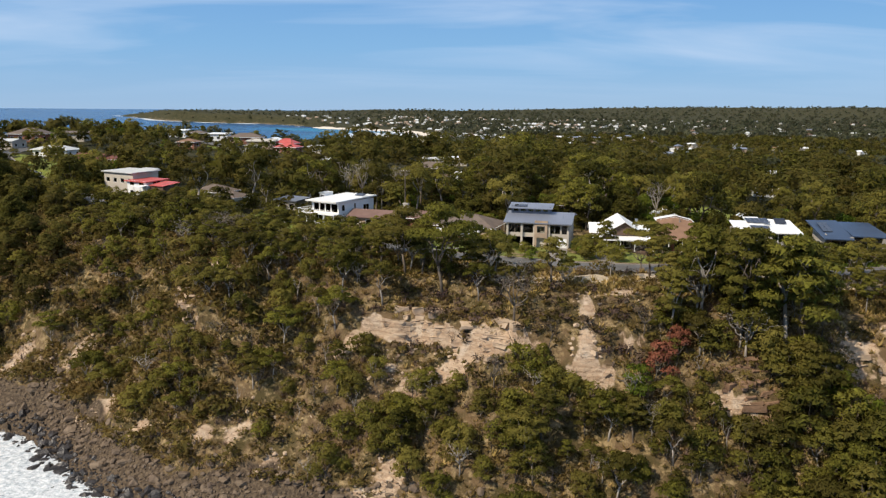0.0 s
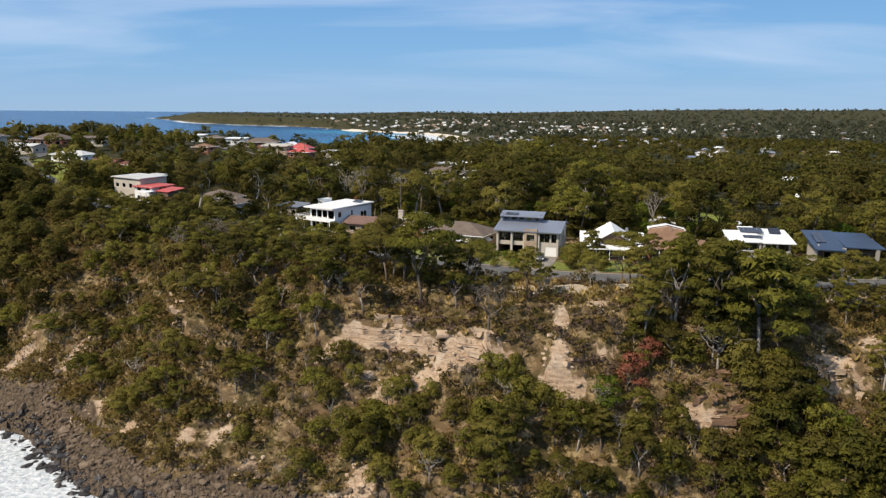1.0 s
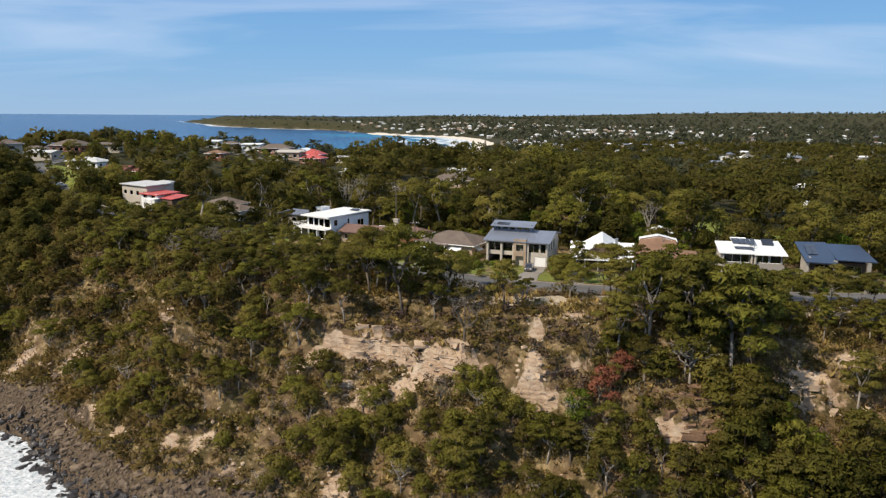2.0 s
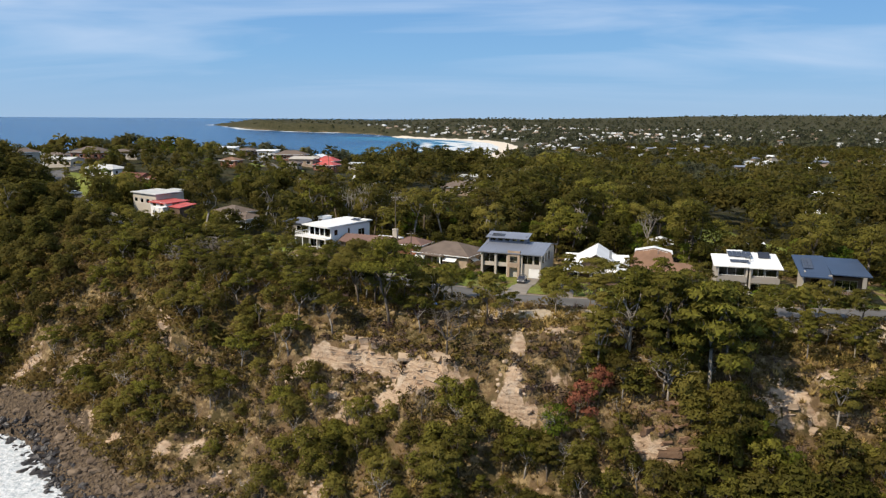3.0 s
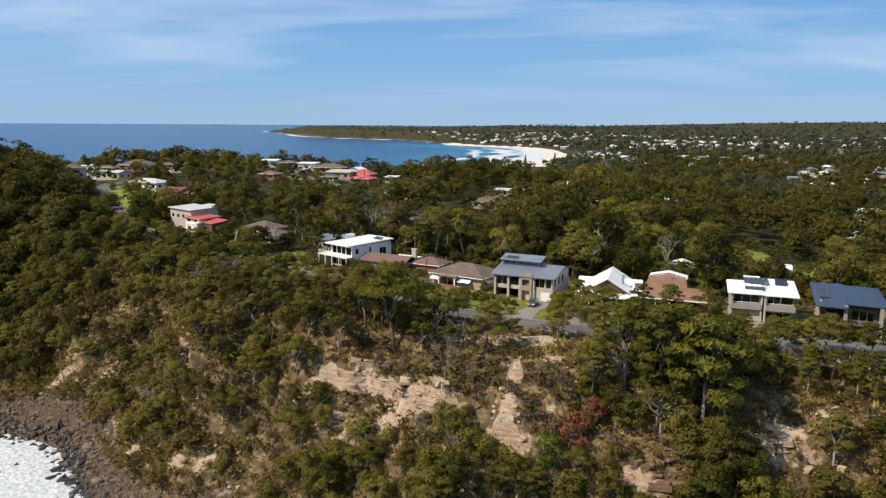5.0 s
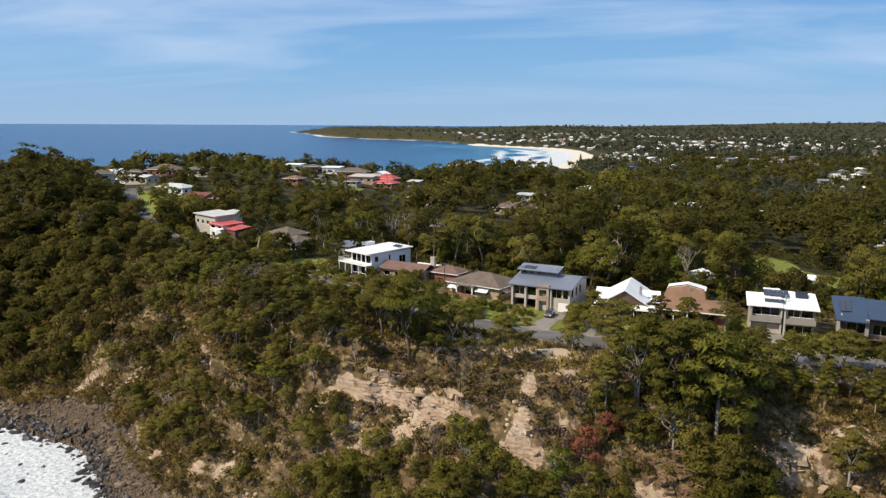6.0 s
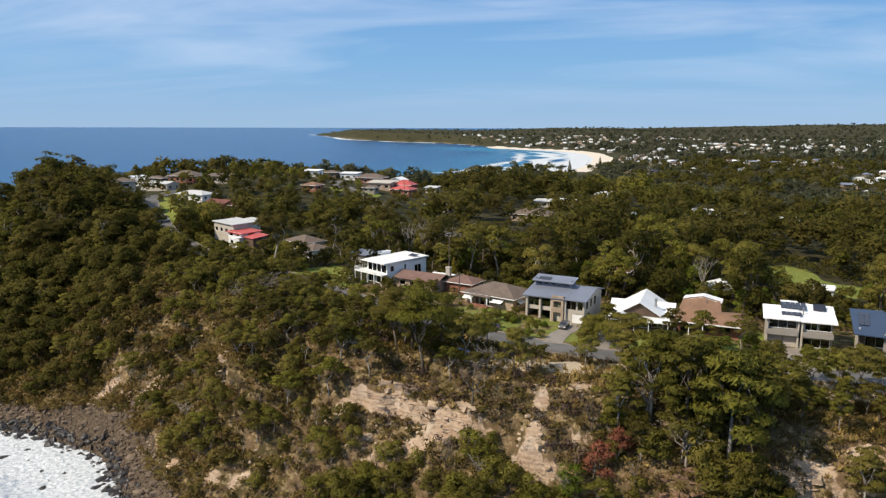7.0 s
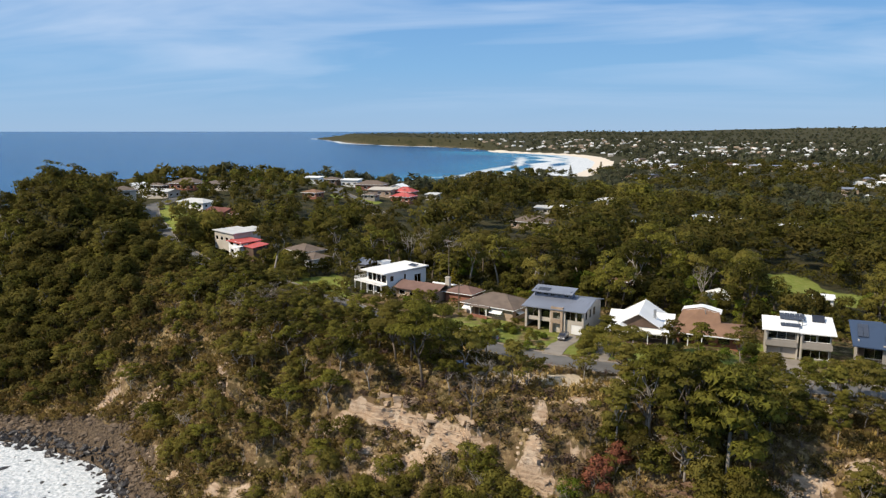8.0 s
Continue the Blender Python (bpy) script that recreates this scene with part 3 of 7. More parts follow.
# ---------------------------------------------------------------- ground and sea
# bare sandstone on the cliff: x, y, half width, half depth
BARE = [(3, 119.8, 9, 1.5), (12.5, 118.6, 4, 1.5), (-8, 122.5, 3, 1.2), (26, 114.5, 1.7, 2.6), (27, 119.5, 1.6, 2), (70, 112, 4, 2), (-44, 149, 2.0, 4.0), (-51, 157, 3, 1.6), (-40, 145, 2, 2),
        (-64, 138, 4, 1.6), (-76, 151, 4, 1.5), (-34, 121, 2.5, 1.6), (34, 122, 2.4, 1.8), (-6, 109, 2.4, 2), (-92, 156, 4, 1.5), (-14, 127, 2.6, 1.4), (78, 114, 3, 1.5), (-54, 127.5, 2.2, 1.0), (-41, 121.5, 2.6, 1.1), (-66, 138.5, 3, 1.4), (-27, 115.5, 2.0, 1.0), (-12, 108, 1.8, 0.9)]
LAWNS = [(-143, 264, 7, 9), (-48, 200, 9, 12), (-40, 187, 6, 4), (42, 153, 8, 5.5), (5, 163, 9, 5), (14, 160, 4, 4), (84, 148, 10, 3.5), (98, 252, 10, 20), (112, 238, 9, 10), (101, 147, 7, 4),
         (-133, 262, 7, 9), (-128, 246, 5, 6), (-150, 276, 6, 5), (60, 157, 6, 3), (70, 145, 4, 3), (-84, 350, 6, 7), (-102, 351, 5, 6), (-160, 288, 6, 6)]
DIRT = [(26, 131.3, 15, 3.2), (44, 133.5, 8, 2), (88, 131.5, 14, 1.6), (8, 143, 6, 2), (62, 132, 6, 1.6), (-24, 162, 4, 2)]


def steepness(x, y):
    near = y < 205
    out = np.zeros(x.shape)
    xn, yn = x[near], y[near]
    e = 0.5
    gx, gy = (ground(xn + e, yn) - ground(xn - e, yn)) / (2 * e), (ground(xn, yn + e) - ground(xn, yn - e)) / (2 * e)
    out[near] = np.hypot(gx, gy)
    return out


def land_masks(x, y, z):
    d = shore_distance(x, y)
    r = np.hypot(x - CENTRE[0], y)
    wob = fbm(x / 4, y / 4, 21) * 0.5

    def spots(items):
        v = np.zeros(x.shape)
        for cx, cy, rx, ry in items:
            q = ((x - cx) / rx) ** 2 + ((y - cy) / ry) ** 2
            v = np.maximum(v, smooth(1.5, 0.6, np.sqrt(q) + wob))
        return v

    rock = spots(BARE) * 0.7 * (y < 200)
    slope = steepness(x, y)
    rock = np.maximum(rock, 0.42 * (y > 2700) * (x < -500) * smooth(34, 12, d) * smooth(-0.5, 0.1, fbm(x / 160, y / 160, 28)))
    rock = np.maximum(rock, smooth(2.0, 3.0, slope + 0.8 * fbm(x / 3, y / 3, 27)) * (y < 215) * (d > 3) * (0.15 + 0.85 * smooth(-36, -12, x)))
    scree = smooth(9.5, 6, d + 4 * fbm(x / 9, y / 9, 31)) * (y < 260) * smooth(6, -20, x)
    scree = np.maximum(scree, (y < 260) * smooth(4, 2, d))
    lawn = spots(LAWNS)
    fx, fy = x - 203, y - 650
    pitch = smooth(34, 31, abs(fx)) * smooth(42, 38, abs(fy))
    yard = smooth(4, 6, y - np.interp(x, [q[0] for q in ROAD[::-1]], [q[1] for q in ROAD[::-1]])) * smooth(188, 180, y) * smooth(-20, -10, x) * smooth(125, 115, x)
    lawn = np.maximum(np.maximum(lawn, pitch), yard * (0.5 + 0.5 * fbm(x / 3.5, y / 3.5, 23)))
    sand = smooth(48, 42, d) * (y > 1000) * (y < 2760) * (x > -440)
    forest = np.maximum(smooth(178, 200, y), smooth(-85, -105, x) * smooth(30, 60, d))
    return [("rock", rock), ("scree", scree), ("lawn", lawn), ("dirt", spots(DIRT)), ("sand", sand), ("forest", forest)]


radii = np.concatenate([np.arange(78, 150, 0.72), np.arange(150, 215, 1.05), 215 * np.exp(np.arange(0, 4.55, 0.019))])
bx, by, quads = polar(np.concatenate([np.arange(-60, -44, 0.8), np.arange(-44, 38, 0.33), np.arange(38, 56.1, 1.0)]), radii)
bz = ground(bx, by)
masks = land_masks(bx, by, bz)
px, py, pz, _ = draw_in(bx, by, bz)
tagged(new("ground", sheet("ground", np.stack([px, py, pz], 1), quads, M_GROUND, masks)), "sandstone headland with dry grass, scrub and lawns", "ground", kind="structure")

radii = np.concatenate([[0.05, 30, 60, 80], np.arange(90, 190, 1.2), 190 * np.exp(np.arange(0, 1.6, 0.05)), np.arange(945, 2500, 24.0), 2500 * np.exp(np.arange(0, 4.63, 0.035))])
bearings = np.concatenate([np.arange(-180, -66, 4.0), np.arange(-66, -18, 1.0), np.arange(-18, 1.5, 0.34), np.arange(2, 62, 1.6), np.arange(62, 181, 4.0)])
bearings[-1] = 180
sx, sy, quads = polar(bearings, radii)
sd = -shore_distance(sx, sy)
sr = np.hypot(sx - CENTRE[0], sy)
surf = (0.35 + 0.4 * smooth(80, 40, sd) + 0.25 * smooth(25, 8, sd)) * smooth(110, 60, sd + 12 * fbm(sx / 12, sy / 12, 41)) * (sy < 320) * smooth(-20, -40, sx)
breaker = np.zeros(sx.shape)
bay = (sy > 1000) * (sx > -900) * (0.62 + 0.38 * smooth(2350, 2000, sy))
for off, width, gain in ((15, 66, 1.2), (105, 40, 1.02), (180, 28, 0.86), (255, 18, 0.66)):
    breaker = np.maximum(breaker, gain * bay * np.exp(-((sd + 34 * fbm(sx / 110, sy / 110, off) - off) / width) ** 2) * smooth(-560, -160, sx))
breaker = np.maximum(breaker, 1.0 * (sy > 2700) * smooth(120, 30, sd) * smooth(-0.3, 0.1, fbm(sx / 150, sy / 150, 55)))
shallow = smooth(420, 60, sd) * (sy > 700) * (sy < 2650) * smooth(-800, -500, sx)
wave = 0.35 * fbm(sx / 6, sy / 6, 44) * smooth(400, 150, sr) + 0.3 * surf * fbm(sx / 2.5, sy / 2.5, 45)
px, py, pz, _ = draw_in(sx, sy, np.where(sd < -30, -3.0, wave))
tagged(new("sea", sheet("sea", np.stack([px, py, pz], 1), quads, M_SEA, [("surf", surf), ("breaker", breaker), ("shallow", shallow)])), "deep blue sea with white surf along the shore", "sea", kind="structure")


def strip(line, half, lift, step=2.0):
    """A band along a line, laid on the ground."""
    pts = []
    for p, q in zip(line, line[1:]):
        n = max(1, int(math.hypot(q[0] - p[0], q[1] - p[1]) / step))
        pts += [tuple(p[k] + (q[k] - p[k]) * i / n for k in range(3)) for i in range(n)]
    pts.append(line[-1])
    pts = np.array(pts)
    for _ in range(6):
        pts[1:-1] = (pts[:-2] + 2 * pts[1:-1] + pts[2:]) / 4
    t = np.gradient(pts[:, :2], axis=0)
    t /= np.linalg.norm(t, axis=1)[:, None]
    nrm = np.stack([-t[:, 1], t[:, 0]], 1)
    return pts, nrm


def road_thing(name, line, half, label):
    pts, nrm = strip(line, half, 0)
    s = Shape()
    rows = []
    for (x, y, z), (nx, ny) in zip(pts, nrm):
        rows.append([(x + nx * w, y + ny * w, z + 0.12 - 0.02 * abs(w)) for w in (-half, -half / 2, 0, half / 2, half)])
    verts = [p for row in rows for p in row]
    faces = [(5 * i + j, 5 * i + 5 + j, 5 * i + 6 + j, 5 * i + 1 + j) for i in range(len(rows) - 1) for j in range(4)]
    s.add(verts, [f[::-1] for f in faces])
    ob = tagged(new(name, s.mesh(name, M_ASPHALT)), label, "road", kind="structure")
    for side in (-1, 1):
        k = Shape()
        kv = []
        for (x, y, z), (nx, ny) in zip(pts, nrm):
            a, b = side * half, side * (half + 0.35)
            kv += [(x + nx * a, y + ny * a, z - 0.2), (x + nx * a, y + ny * a, z + 0.2), (x + nx * b, y + ny * b, z + 0.2), (x + nx * b, y + ny * b, z - 0.2)]
        kf = [(4 * i + j, 4 * i + 4 + j, 4 * i + 5 + j, 4 * i + 1 + j) for i in range(len(pts) - 1) for j in range(3)]
        k.add(kv, kf)
        part("kerb", k, M_CONCRETE, ob, "pale concrete kerb")
    return ob


road_thing("road", ROAD, 3.3, "grey asphalt road along the clifftop")
road_thing("lane", LANE, 3.0, "grey asphalt side street between the houses")


# ---------------------------------------------------------------- houses
def fill_opening(parent, p, q, hole, thick, frame_mat):
    """A window with frame and panes, a garage door or a door in an opening."""
    a, b, c, e, what = hole
    p, q = Vector(p), Vector(q)
    d = (q - p).normalized()
    nrm = Vector((-d.y, d.x))
    rot = Matrix(((d.x, nrm.x, 0, 0), (d.y, nrm.y, 0, 0), (0, 0, 1, 0), (0, 0, 0, 1)))

    def placed(shape):
        base = Vector((*(p + d * a), 0))
        shape.v = [tuple(base + (rot @ Vector(v))) for v in shape.v]
        return shape

    w, h0, h1 = b - a, c, e
    if what == "w":
        s = Shape()
        t0, t1, f = thick * 0.25, thick * 0.6, 0.09
        s.box(0, t0, h0, w, t1, h0 + f).box(0, t0, h1 - f, w, t1, h1)
        n = max(1, round(w / 1.7))
        for k in range(n + 1):
            x = f / 2 + (w - f) * k / n
            s.box(x - f / 2, t0, h0 + f, x + f / 2, t1, h1 - f)
        win = part("window", placed(s), frame_mat, parent)
        for k in range(n):
            x0, x1 = f + (w - f) * k / n, (w - f) * (k + 1) / n
            pane = part("pane", placed(Shape().box(x0, t0 + 0.04, h0 + f, x1, t0 + 0.055, h1 - f)), M_GLASS, win)
            pane.visible_shadow = False
    elif what == "g":
        s = Shape()
        n = 5
        for k in range(n):
            s.box(0.02, 0.08, h0 + (h1 - h0) * k / n + 0.015, w - 0.02, 0.13, h0 + (h1 - h0) * (k + 1) / n - 0.015, 0.02)
        s.box(0.0, 0.11, h0, w, 0.15, h1)
        part("garage_door", placed(s), M_DOOR_TAN if frame_mat is M_WHITE else M_WHITE_ROOF, parent, "panelled sectional garage door")
    elif what == "d":
        s = Shape().box(0.03, 0.06, h0, w - 0.03, 0.11, h1 - 0.03, 0.01).box(w * 0.2, 0.04, h0 + 0.3, w * 0.8, 0.06, h0 + 0.9).box(w * 0.2, 0.04, h0 + 1.1, w * 0.8, 0.06, h1 - 0.3)
        part("door", placed(s), M_TIMBER, parent)


def shell(house, W, D, H, wall_mat, holes=None, x0=0.0, y0=0.0, z0=-1.2, thick=0.22, frame_mat=None, floors=(0.0,)):
    """Four walls with their openings, and floors coloured for the rooms' shade. holes: side -> openings."""
    holes, frame_mat = holes or {}, frame_mat or M_WHITE
    corners = [(x0, y0), (x0 + W, y0), (x0 + W, y0 + D), (x0, y0 + D)]
    ends = {"front": (0, 1), "right": (1, 2), "rear": (2, 3), "left": (3, 0)}
    for side, (i, j) in ends.items():
        p, q = Vector(corners[i]), Vector(corners[j])
        if side in ("right", "left"):
            d = (q - p).normalized()
            p, q = p + d * thick, q - d * thick
        s = Shape().wall(p, q, z0, H, thick, [h[:4] for h in holes.get(side, ())])
        wall = part("wall", s, wall_mat, house)
        for h in holes.get(side, ()):
            fill_opening(wall, p, q, h, thick, frame_mat)
    for z in floors:
        part("floor", Shape().box(x0 + thick, y0 + thick, z - 0.2, x0 + W - thick, y0 + D - thick, z), M_ROOM_SHADE, house)


def hip_roof(house, x0, y0, x1, y1, z, rise, mat, over=0.6, label="", hip=None):
    """A hipped roof with its ridge along the longer side."""
    x0, y0, x1, y1 = x0 - over, y0 - over, x1 + over, y1 + over
    t = 0.18
    if x1 - x0 >= y1 - y0:
        run = hip if hip is not None else (y1 - y0) / 2
        a, b = (x0 + run, (y0 + y1) / 2, z + rise), (x1 - run, (y0 + y1) / 2, z + rise)
        planes = [[(x0, y0, z), (x1, y0, z), b, a], [(x1, y1, z), (x0, y1, z), a, b], [(x0, y1, z), (x0, y0, z), a], [(x1, y0, z), (x1, y1, z), b]]
    else:
        run = hip if hip is not None else (x1 - x0) / 2
        a, b = ((x0 + x1) / 2, y0 + run, z + rise), ((x0 + x1) / 2, y1 - run, z + rise)
        planes = [[(x0, y0, z), (x1, y0, z), a], [(x1, y1, z), (x0, y1, z), b], [(x1, y0, z), (x1, y1, z), b, a], [(x0, y1, z), (x0, y0, z), a, b]]
    s = Shape()
    verts, faces = [], []
    for pl in planes:
        faces.append(tuple(range(len(verts), len(verts) + len(pl))))
        verts += pl
    s.add(verts, faces)
    low = [(x, y, q - t) for x, y, q in verts]
    s.add(low, [f[::-1] for f in faces])
    for (ax, ay), (bx_, by_) in (((x0, y0), (x1, y0)), ((x1, y0), (x1, y1)), ((x1, y1), (x0, y1)), ((x0, y1), (x0, y0))):
        s.add([(ax, ay, z), (bx_, by_, z), (bx_, by_, z - t), (ax, ay, z - t)], [(3, 2, 1, 0)])
    roof = part("roof", s, mat, house, label)
    f = Shape()
    f.box(x0 - 0.06, y0 - 0.1, z - 0.2, x1 + 0.06, y0 - 0.003, z - 0.02).box(x0 - 0.06, y1 + 0.003, z - 0.2, x1 + 0.06, y1 + 0.1, z - 0.02)
    f.box(x0 - 0.1, y0, z - 0.2, x0 - 0.003, y1, z - 0.02).box(x1 + 0.003, y0, z - 0.2, x1 + 0.1, y1, z - 0.02)
    part("gutter", f, M_WHITE, roof)
    r = Shape()
    r.tube([a, b], [0.11, 0.11], 6)
    for corner, end in zip([pl for pl in ((x0, y0, z), (x1, y0, z), (x1, y1, z), (x0, y1, z))], (a, b, b, a) if x1 - x0 >= y1 - y0 else (a, a, b, b)):
        r.tube([corner, end], [0.09, 0.09], 5)
    part("ridge_cap", r, mat, roof)
    return roof


def gable_roof(house, x0, y0, x1, y1, z, rise, mat, along="y", over=0.5, name="roof", label="", thick=0.16):
    """Two slopes with the ridge along an axis, one mesh, with barge boards."""
    x0, y0, x1, y1 = x0 - over, y0 - over, x1 + over, y1 + over
    s = Shape()
    if along == "y":
        m = (x0 + x1) / 2
        s.slab([(x0, y0, z), (m, y0, z + rise), (m, y1, z + rise), (x0, y1, z)], thick)
        s.slab([(m, y0, z + rise), (x1, y0, z), (x1, y1, z), (m, y1, z + rise)], thick)
    else:
        m = (y0 + y1) / 2
        s.slab([(x0, y0, z), (x1, y0, z), (x1, m, z + rise), (x0, m, z + rise)], thick)
        s.slab([(x0, m, z + rise), (x1, m, z + rise), (x1, y1, z), (x0, y1, z)], thick)
    roof = part(name, s, mat, house, label)
    ends = []
    over2 = over
    if along == "y":
        for yy in (y0 + over2, y1 - over2 - 0.15):
            ends.append(Shape().add([(x0 + over2, yy, z - 0.1), (x1 - over2, yy, z - 0.1), (m, yy, z + rise - 0.25), (x0 + over2, yy + 0.15, z - 0.1), (x1 - over2, yy + 0.15, z - 0.1), (m, yy + 0.15, z + rise - 0.25)],
                   [(0, 1, 2), (5, 4, 3), (0, 3, 4, 1), (1, 4, 5, 2), (2, 5, 3, 0)]))
    else:
        for xx in (x0 + over2, x1 - over2 - 0.15):
            ends.append(Shape().add([(xx, y0 + over2, z - 0.1), (xx, y1 - over2, z - 0.1), (xx, m, z + rise - 0.25), (xx + 0.15, y0 + over2, z - 0.1), (xx + 0.15, y1 - over2, z - 0.1), (xx + 0.15, m, z + rise - 0.25)],
                   [(2, 1, 0), (3, 4, 5), (1, 4, 3, 0), (2, 5, 4, 1), (0, 3, 5, 2)]))
    return roof, ends


def gable_walls(ends, mat, house):
    for end in ends:
        part("gable_wall", end, mat, house)


def plate(house, name, pts, thick, mat, label=""):
    return part(name, Shape().slab(pts, thick), mat, house, label)


def railing(parent, p, q, z, mat, height=1.0, gap=0.9):
    p, q = Vector(p), Vector(q)
    n = max(1, round((q - p).length / gap))
    s = Shape()
    for k in range(n + 1):
        o = p + (q - p) * k / n
        s.tube([(*o, z), (*o, z + height)], [0.035, 0.035], 5)
    for h in (0.15, 0.4, 0.65, 0.9, height):
        s.tube([(*p, z + h), (*q, z + h)], [0.02 if h < height else 0.045] * 2, 5)
    return part("railing", s, mat, parent)


def solar_panels(roof, origin, u, v, cols, rows, w=1.0, h=1.65):
    """Panels a little above a roof plane: u along, v up the slope."""
    o, u, v = Vector(origin), Vector(u).normalized(), Vector(v).normalized()
    n = u.cross(v)
    for i in range(cols):
        for j in range(rows):
            c = o + u * (i * (w + 0.05)) + v * (j * (h + 0.06)) + n * 0.12
            s = Shape()
            s.add([c, c + u * w, c + u * w + v * h, c + v * h, c - n * 0.04, c + u * w - n * 0.04, c + u * w + v * h - n * 0.04, c + v * h - n * 0.04],
                  [(0, 1, 2, 3), (7, 6, 5, 4), (0, 4, 5, 1), (1, 5, 6, 2), (2, 6, 7, 3), (3, 7, 4, 0)])
            part("solar_panel", s, M_PANEL, roof)


def grey_house():
    h = thing("house", pose(18.3, 169.3, 36.0, 0, 0, -15.6), "two-storey cream rendered house with blue-grey metal roof and clerestory", "house", "houses along the clifftop road")
    W, D, E = 14.6, 13.4, 5.75
    up, lo = (3.25, 5.35), (0.0, 2.35)
    front = [(0.5, 3.4, *up, "w"), (3.9, 6.4, *up, "w"), (10.0, 12.6, *up, "w"), (12.9, 14.2, *up, "w"), (0.5, 3.4, *lo, "o"), (3.9, 6.4, *lo, "o"), (11.6, 14.2, 0.0, 2.3, "g")]
    right = [(1.2, 2.6, *up, "w"), (4.2, 5.6, *up, "w"), (7.2, 8.8, *up, "w"), (2.0, 4.2, 0.8, 2.2, "w")]
    shell(h, W, D, E, M_CREAM, {"front": front, "right": right, "left": [(3, 5, *up, "w"), (7, 9, *up, "w")]}, floors=(0.02, 2.95), frame_mat=M_GREYWALL)
    # the entrance bay stands forward between the windows
    bay = part("entrance_bay", Shape().wall((6.7, -0.9), (9.7, -0.9), -1.0, 6.35, 0.3, [(0.55, 2.45, 0, 2.4), (0.55, 2.45, 3.5, 5.1)]).wall((6.7, -0.003), (6.7, -0.6), -1, 6.35, 0.3).wall((9.7, -0.6), (9.7, -0.003), -1, 6.35, 0.3), M_BRICK_TAN, h, "tan rendered entrance bay")
    fill_opening(bay, (6.7, -0.9), (9.7, -0.9), (0.55, 2.45, 3.5, 5.1, "w"), 0.3, M_GREYWALL)
    for x in (0.0, 3.4, 6.35, 9.75):
        part("pier", Shape().box(x, -0.55, -1.0, x + 0.5, -0.004, 5.4, 0.03), M_CREAM, h)
    # main roof falls to the front and to the rear behind the clerestory
    roof = plate(h, "roof", [(-0.7, -0.95, E + 0.1), (W + 0.7, -0.95, E + 0.1), (W + 0.7, 7.2, E + 1.75), (-0.7, 7.2, E + 1.75)], 0.2, M_ROOF_GREY)
    ribs = Shape()
    for k in range(1, 19):
        x = -0.7 + (W + 1.4) * k / 19
        ribs.add([(x - .03, -0.95, E + .1), (x + .03, -0.95, E + .1), (x + .03, 7.2, E + 1.75), (x - .03, 7.2, E + 1.75), (x - .03, -0.95, E + .15), (x + .03, -0.95, E + .15), (x + .03, 7.2, E + 1.8), (x - .03, 7.2, E + 1.8)],
                 [(4, 5, 6, 7), (0, 4, 7, 3), (1, 2, 6, 5), (0, 1, 5, 4)])
    part("rib", ribs, M_ROOF_GREY, roof)
    plate(h, "roof", [(-0.7, 7.21, E + 1.75), (W + 0.7, 7.21, E + 1.75), (W + 0.7, D + 0.7, E + 0.45), (-0.7, D + 0.7, E + 0.45)], 0.2, M_ROOF_GREY)
    part("gutter", Shape().box(-0.75, -1.1, E - 0.12, W + 0.75, -0.955, E + 0.06), M_ROOF_GREY, roof)
    for x in (0.0, W - 0.22):
        gab = Shape().add([(x, 0.3, E), (x, D - 0.3, E), (x, D - .3, E + .25), (x, 7.2, E + 1.5), (x, 0.3, E + 0.1), (x + .22, 0.3, E), (x + .22, D - 0.3, E), (x + .22, D - .3, E + .25), (x + .22, 7.2, E + 1.5), (x + .22, 0.3, E + 0.1)],
                [(4, 3, 2, 1, 0), (5, 6, 7, 8, 9), (0, 1, 6, 5), (1, 2, 7, 6), (2, 3, 8, 7), (3, 4, 9, 8), (4, 0, 5, 9)])
        part("gable_wall", gab, M_CREAM, h)
    c = part("clerestory", Shape().wall((0.2, 5.2), (9.6, 5.2), E + 0.9, E + 2.75, 0.18, [(0.4 + 1.8 * k, 1.75 + 1.8 * k, E + 1.75, E + 2.6) for k in range(5)]).wall((9.6, 5.38), (9.6, 8.2), E + 0.9, E + 3.2, 0.18).wall((0.2, 8.2), (0.2, 5.38), E + 0.9, E + 3.2, 0.18), M_ROOF_GREY, h)
    for k in range(5):
        fill_opening(c, (0.2, 5.2), (9.6, 5.2), (0.4 + 1.8 * k, 1.75 + 1.8 * k, E + 1.75, E + 2.6, "w"), 0.18, M_ROOF_GREY)
    cr = plate(h, "roof", [(-0.4, 4.3, E + 2.75), (10.2, 4.3, E + 2.75), (10.2, 8.6, E + 3.6), (-0.4, 8.6, E + 3.6)], 0.16, M_ROOF_GREY)
    solar_panels(cr, (0.9, 5.2, E + 2.95), (1, 0, 0), (0, 4.3, 0.85), 3, 1, 1.0, 1.6)
    return h


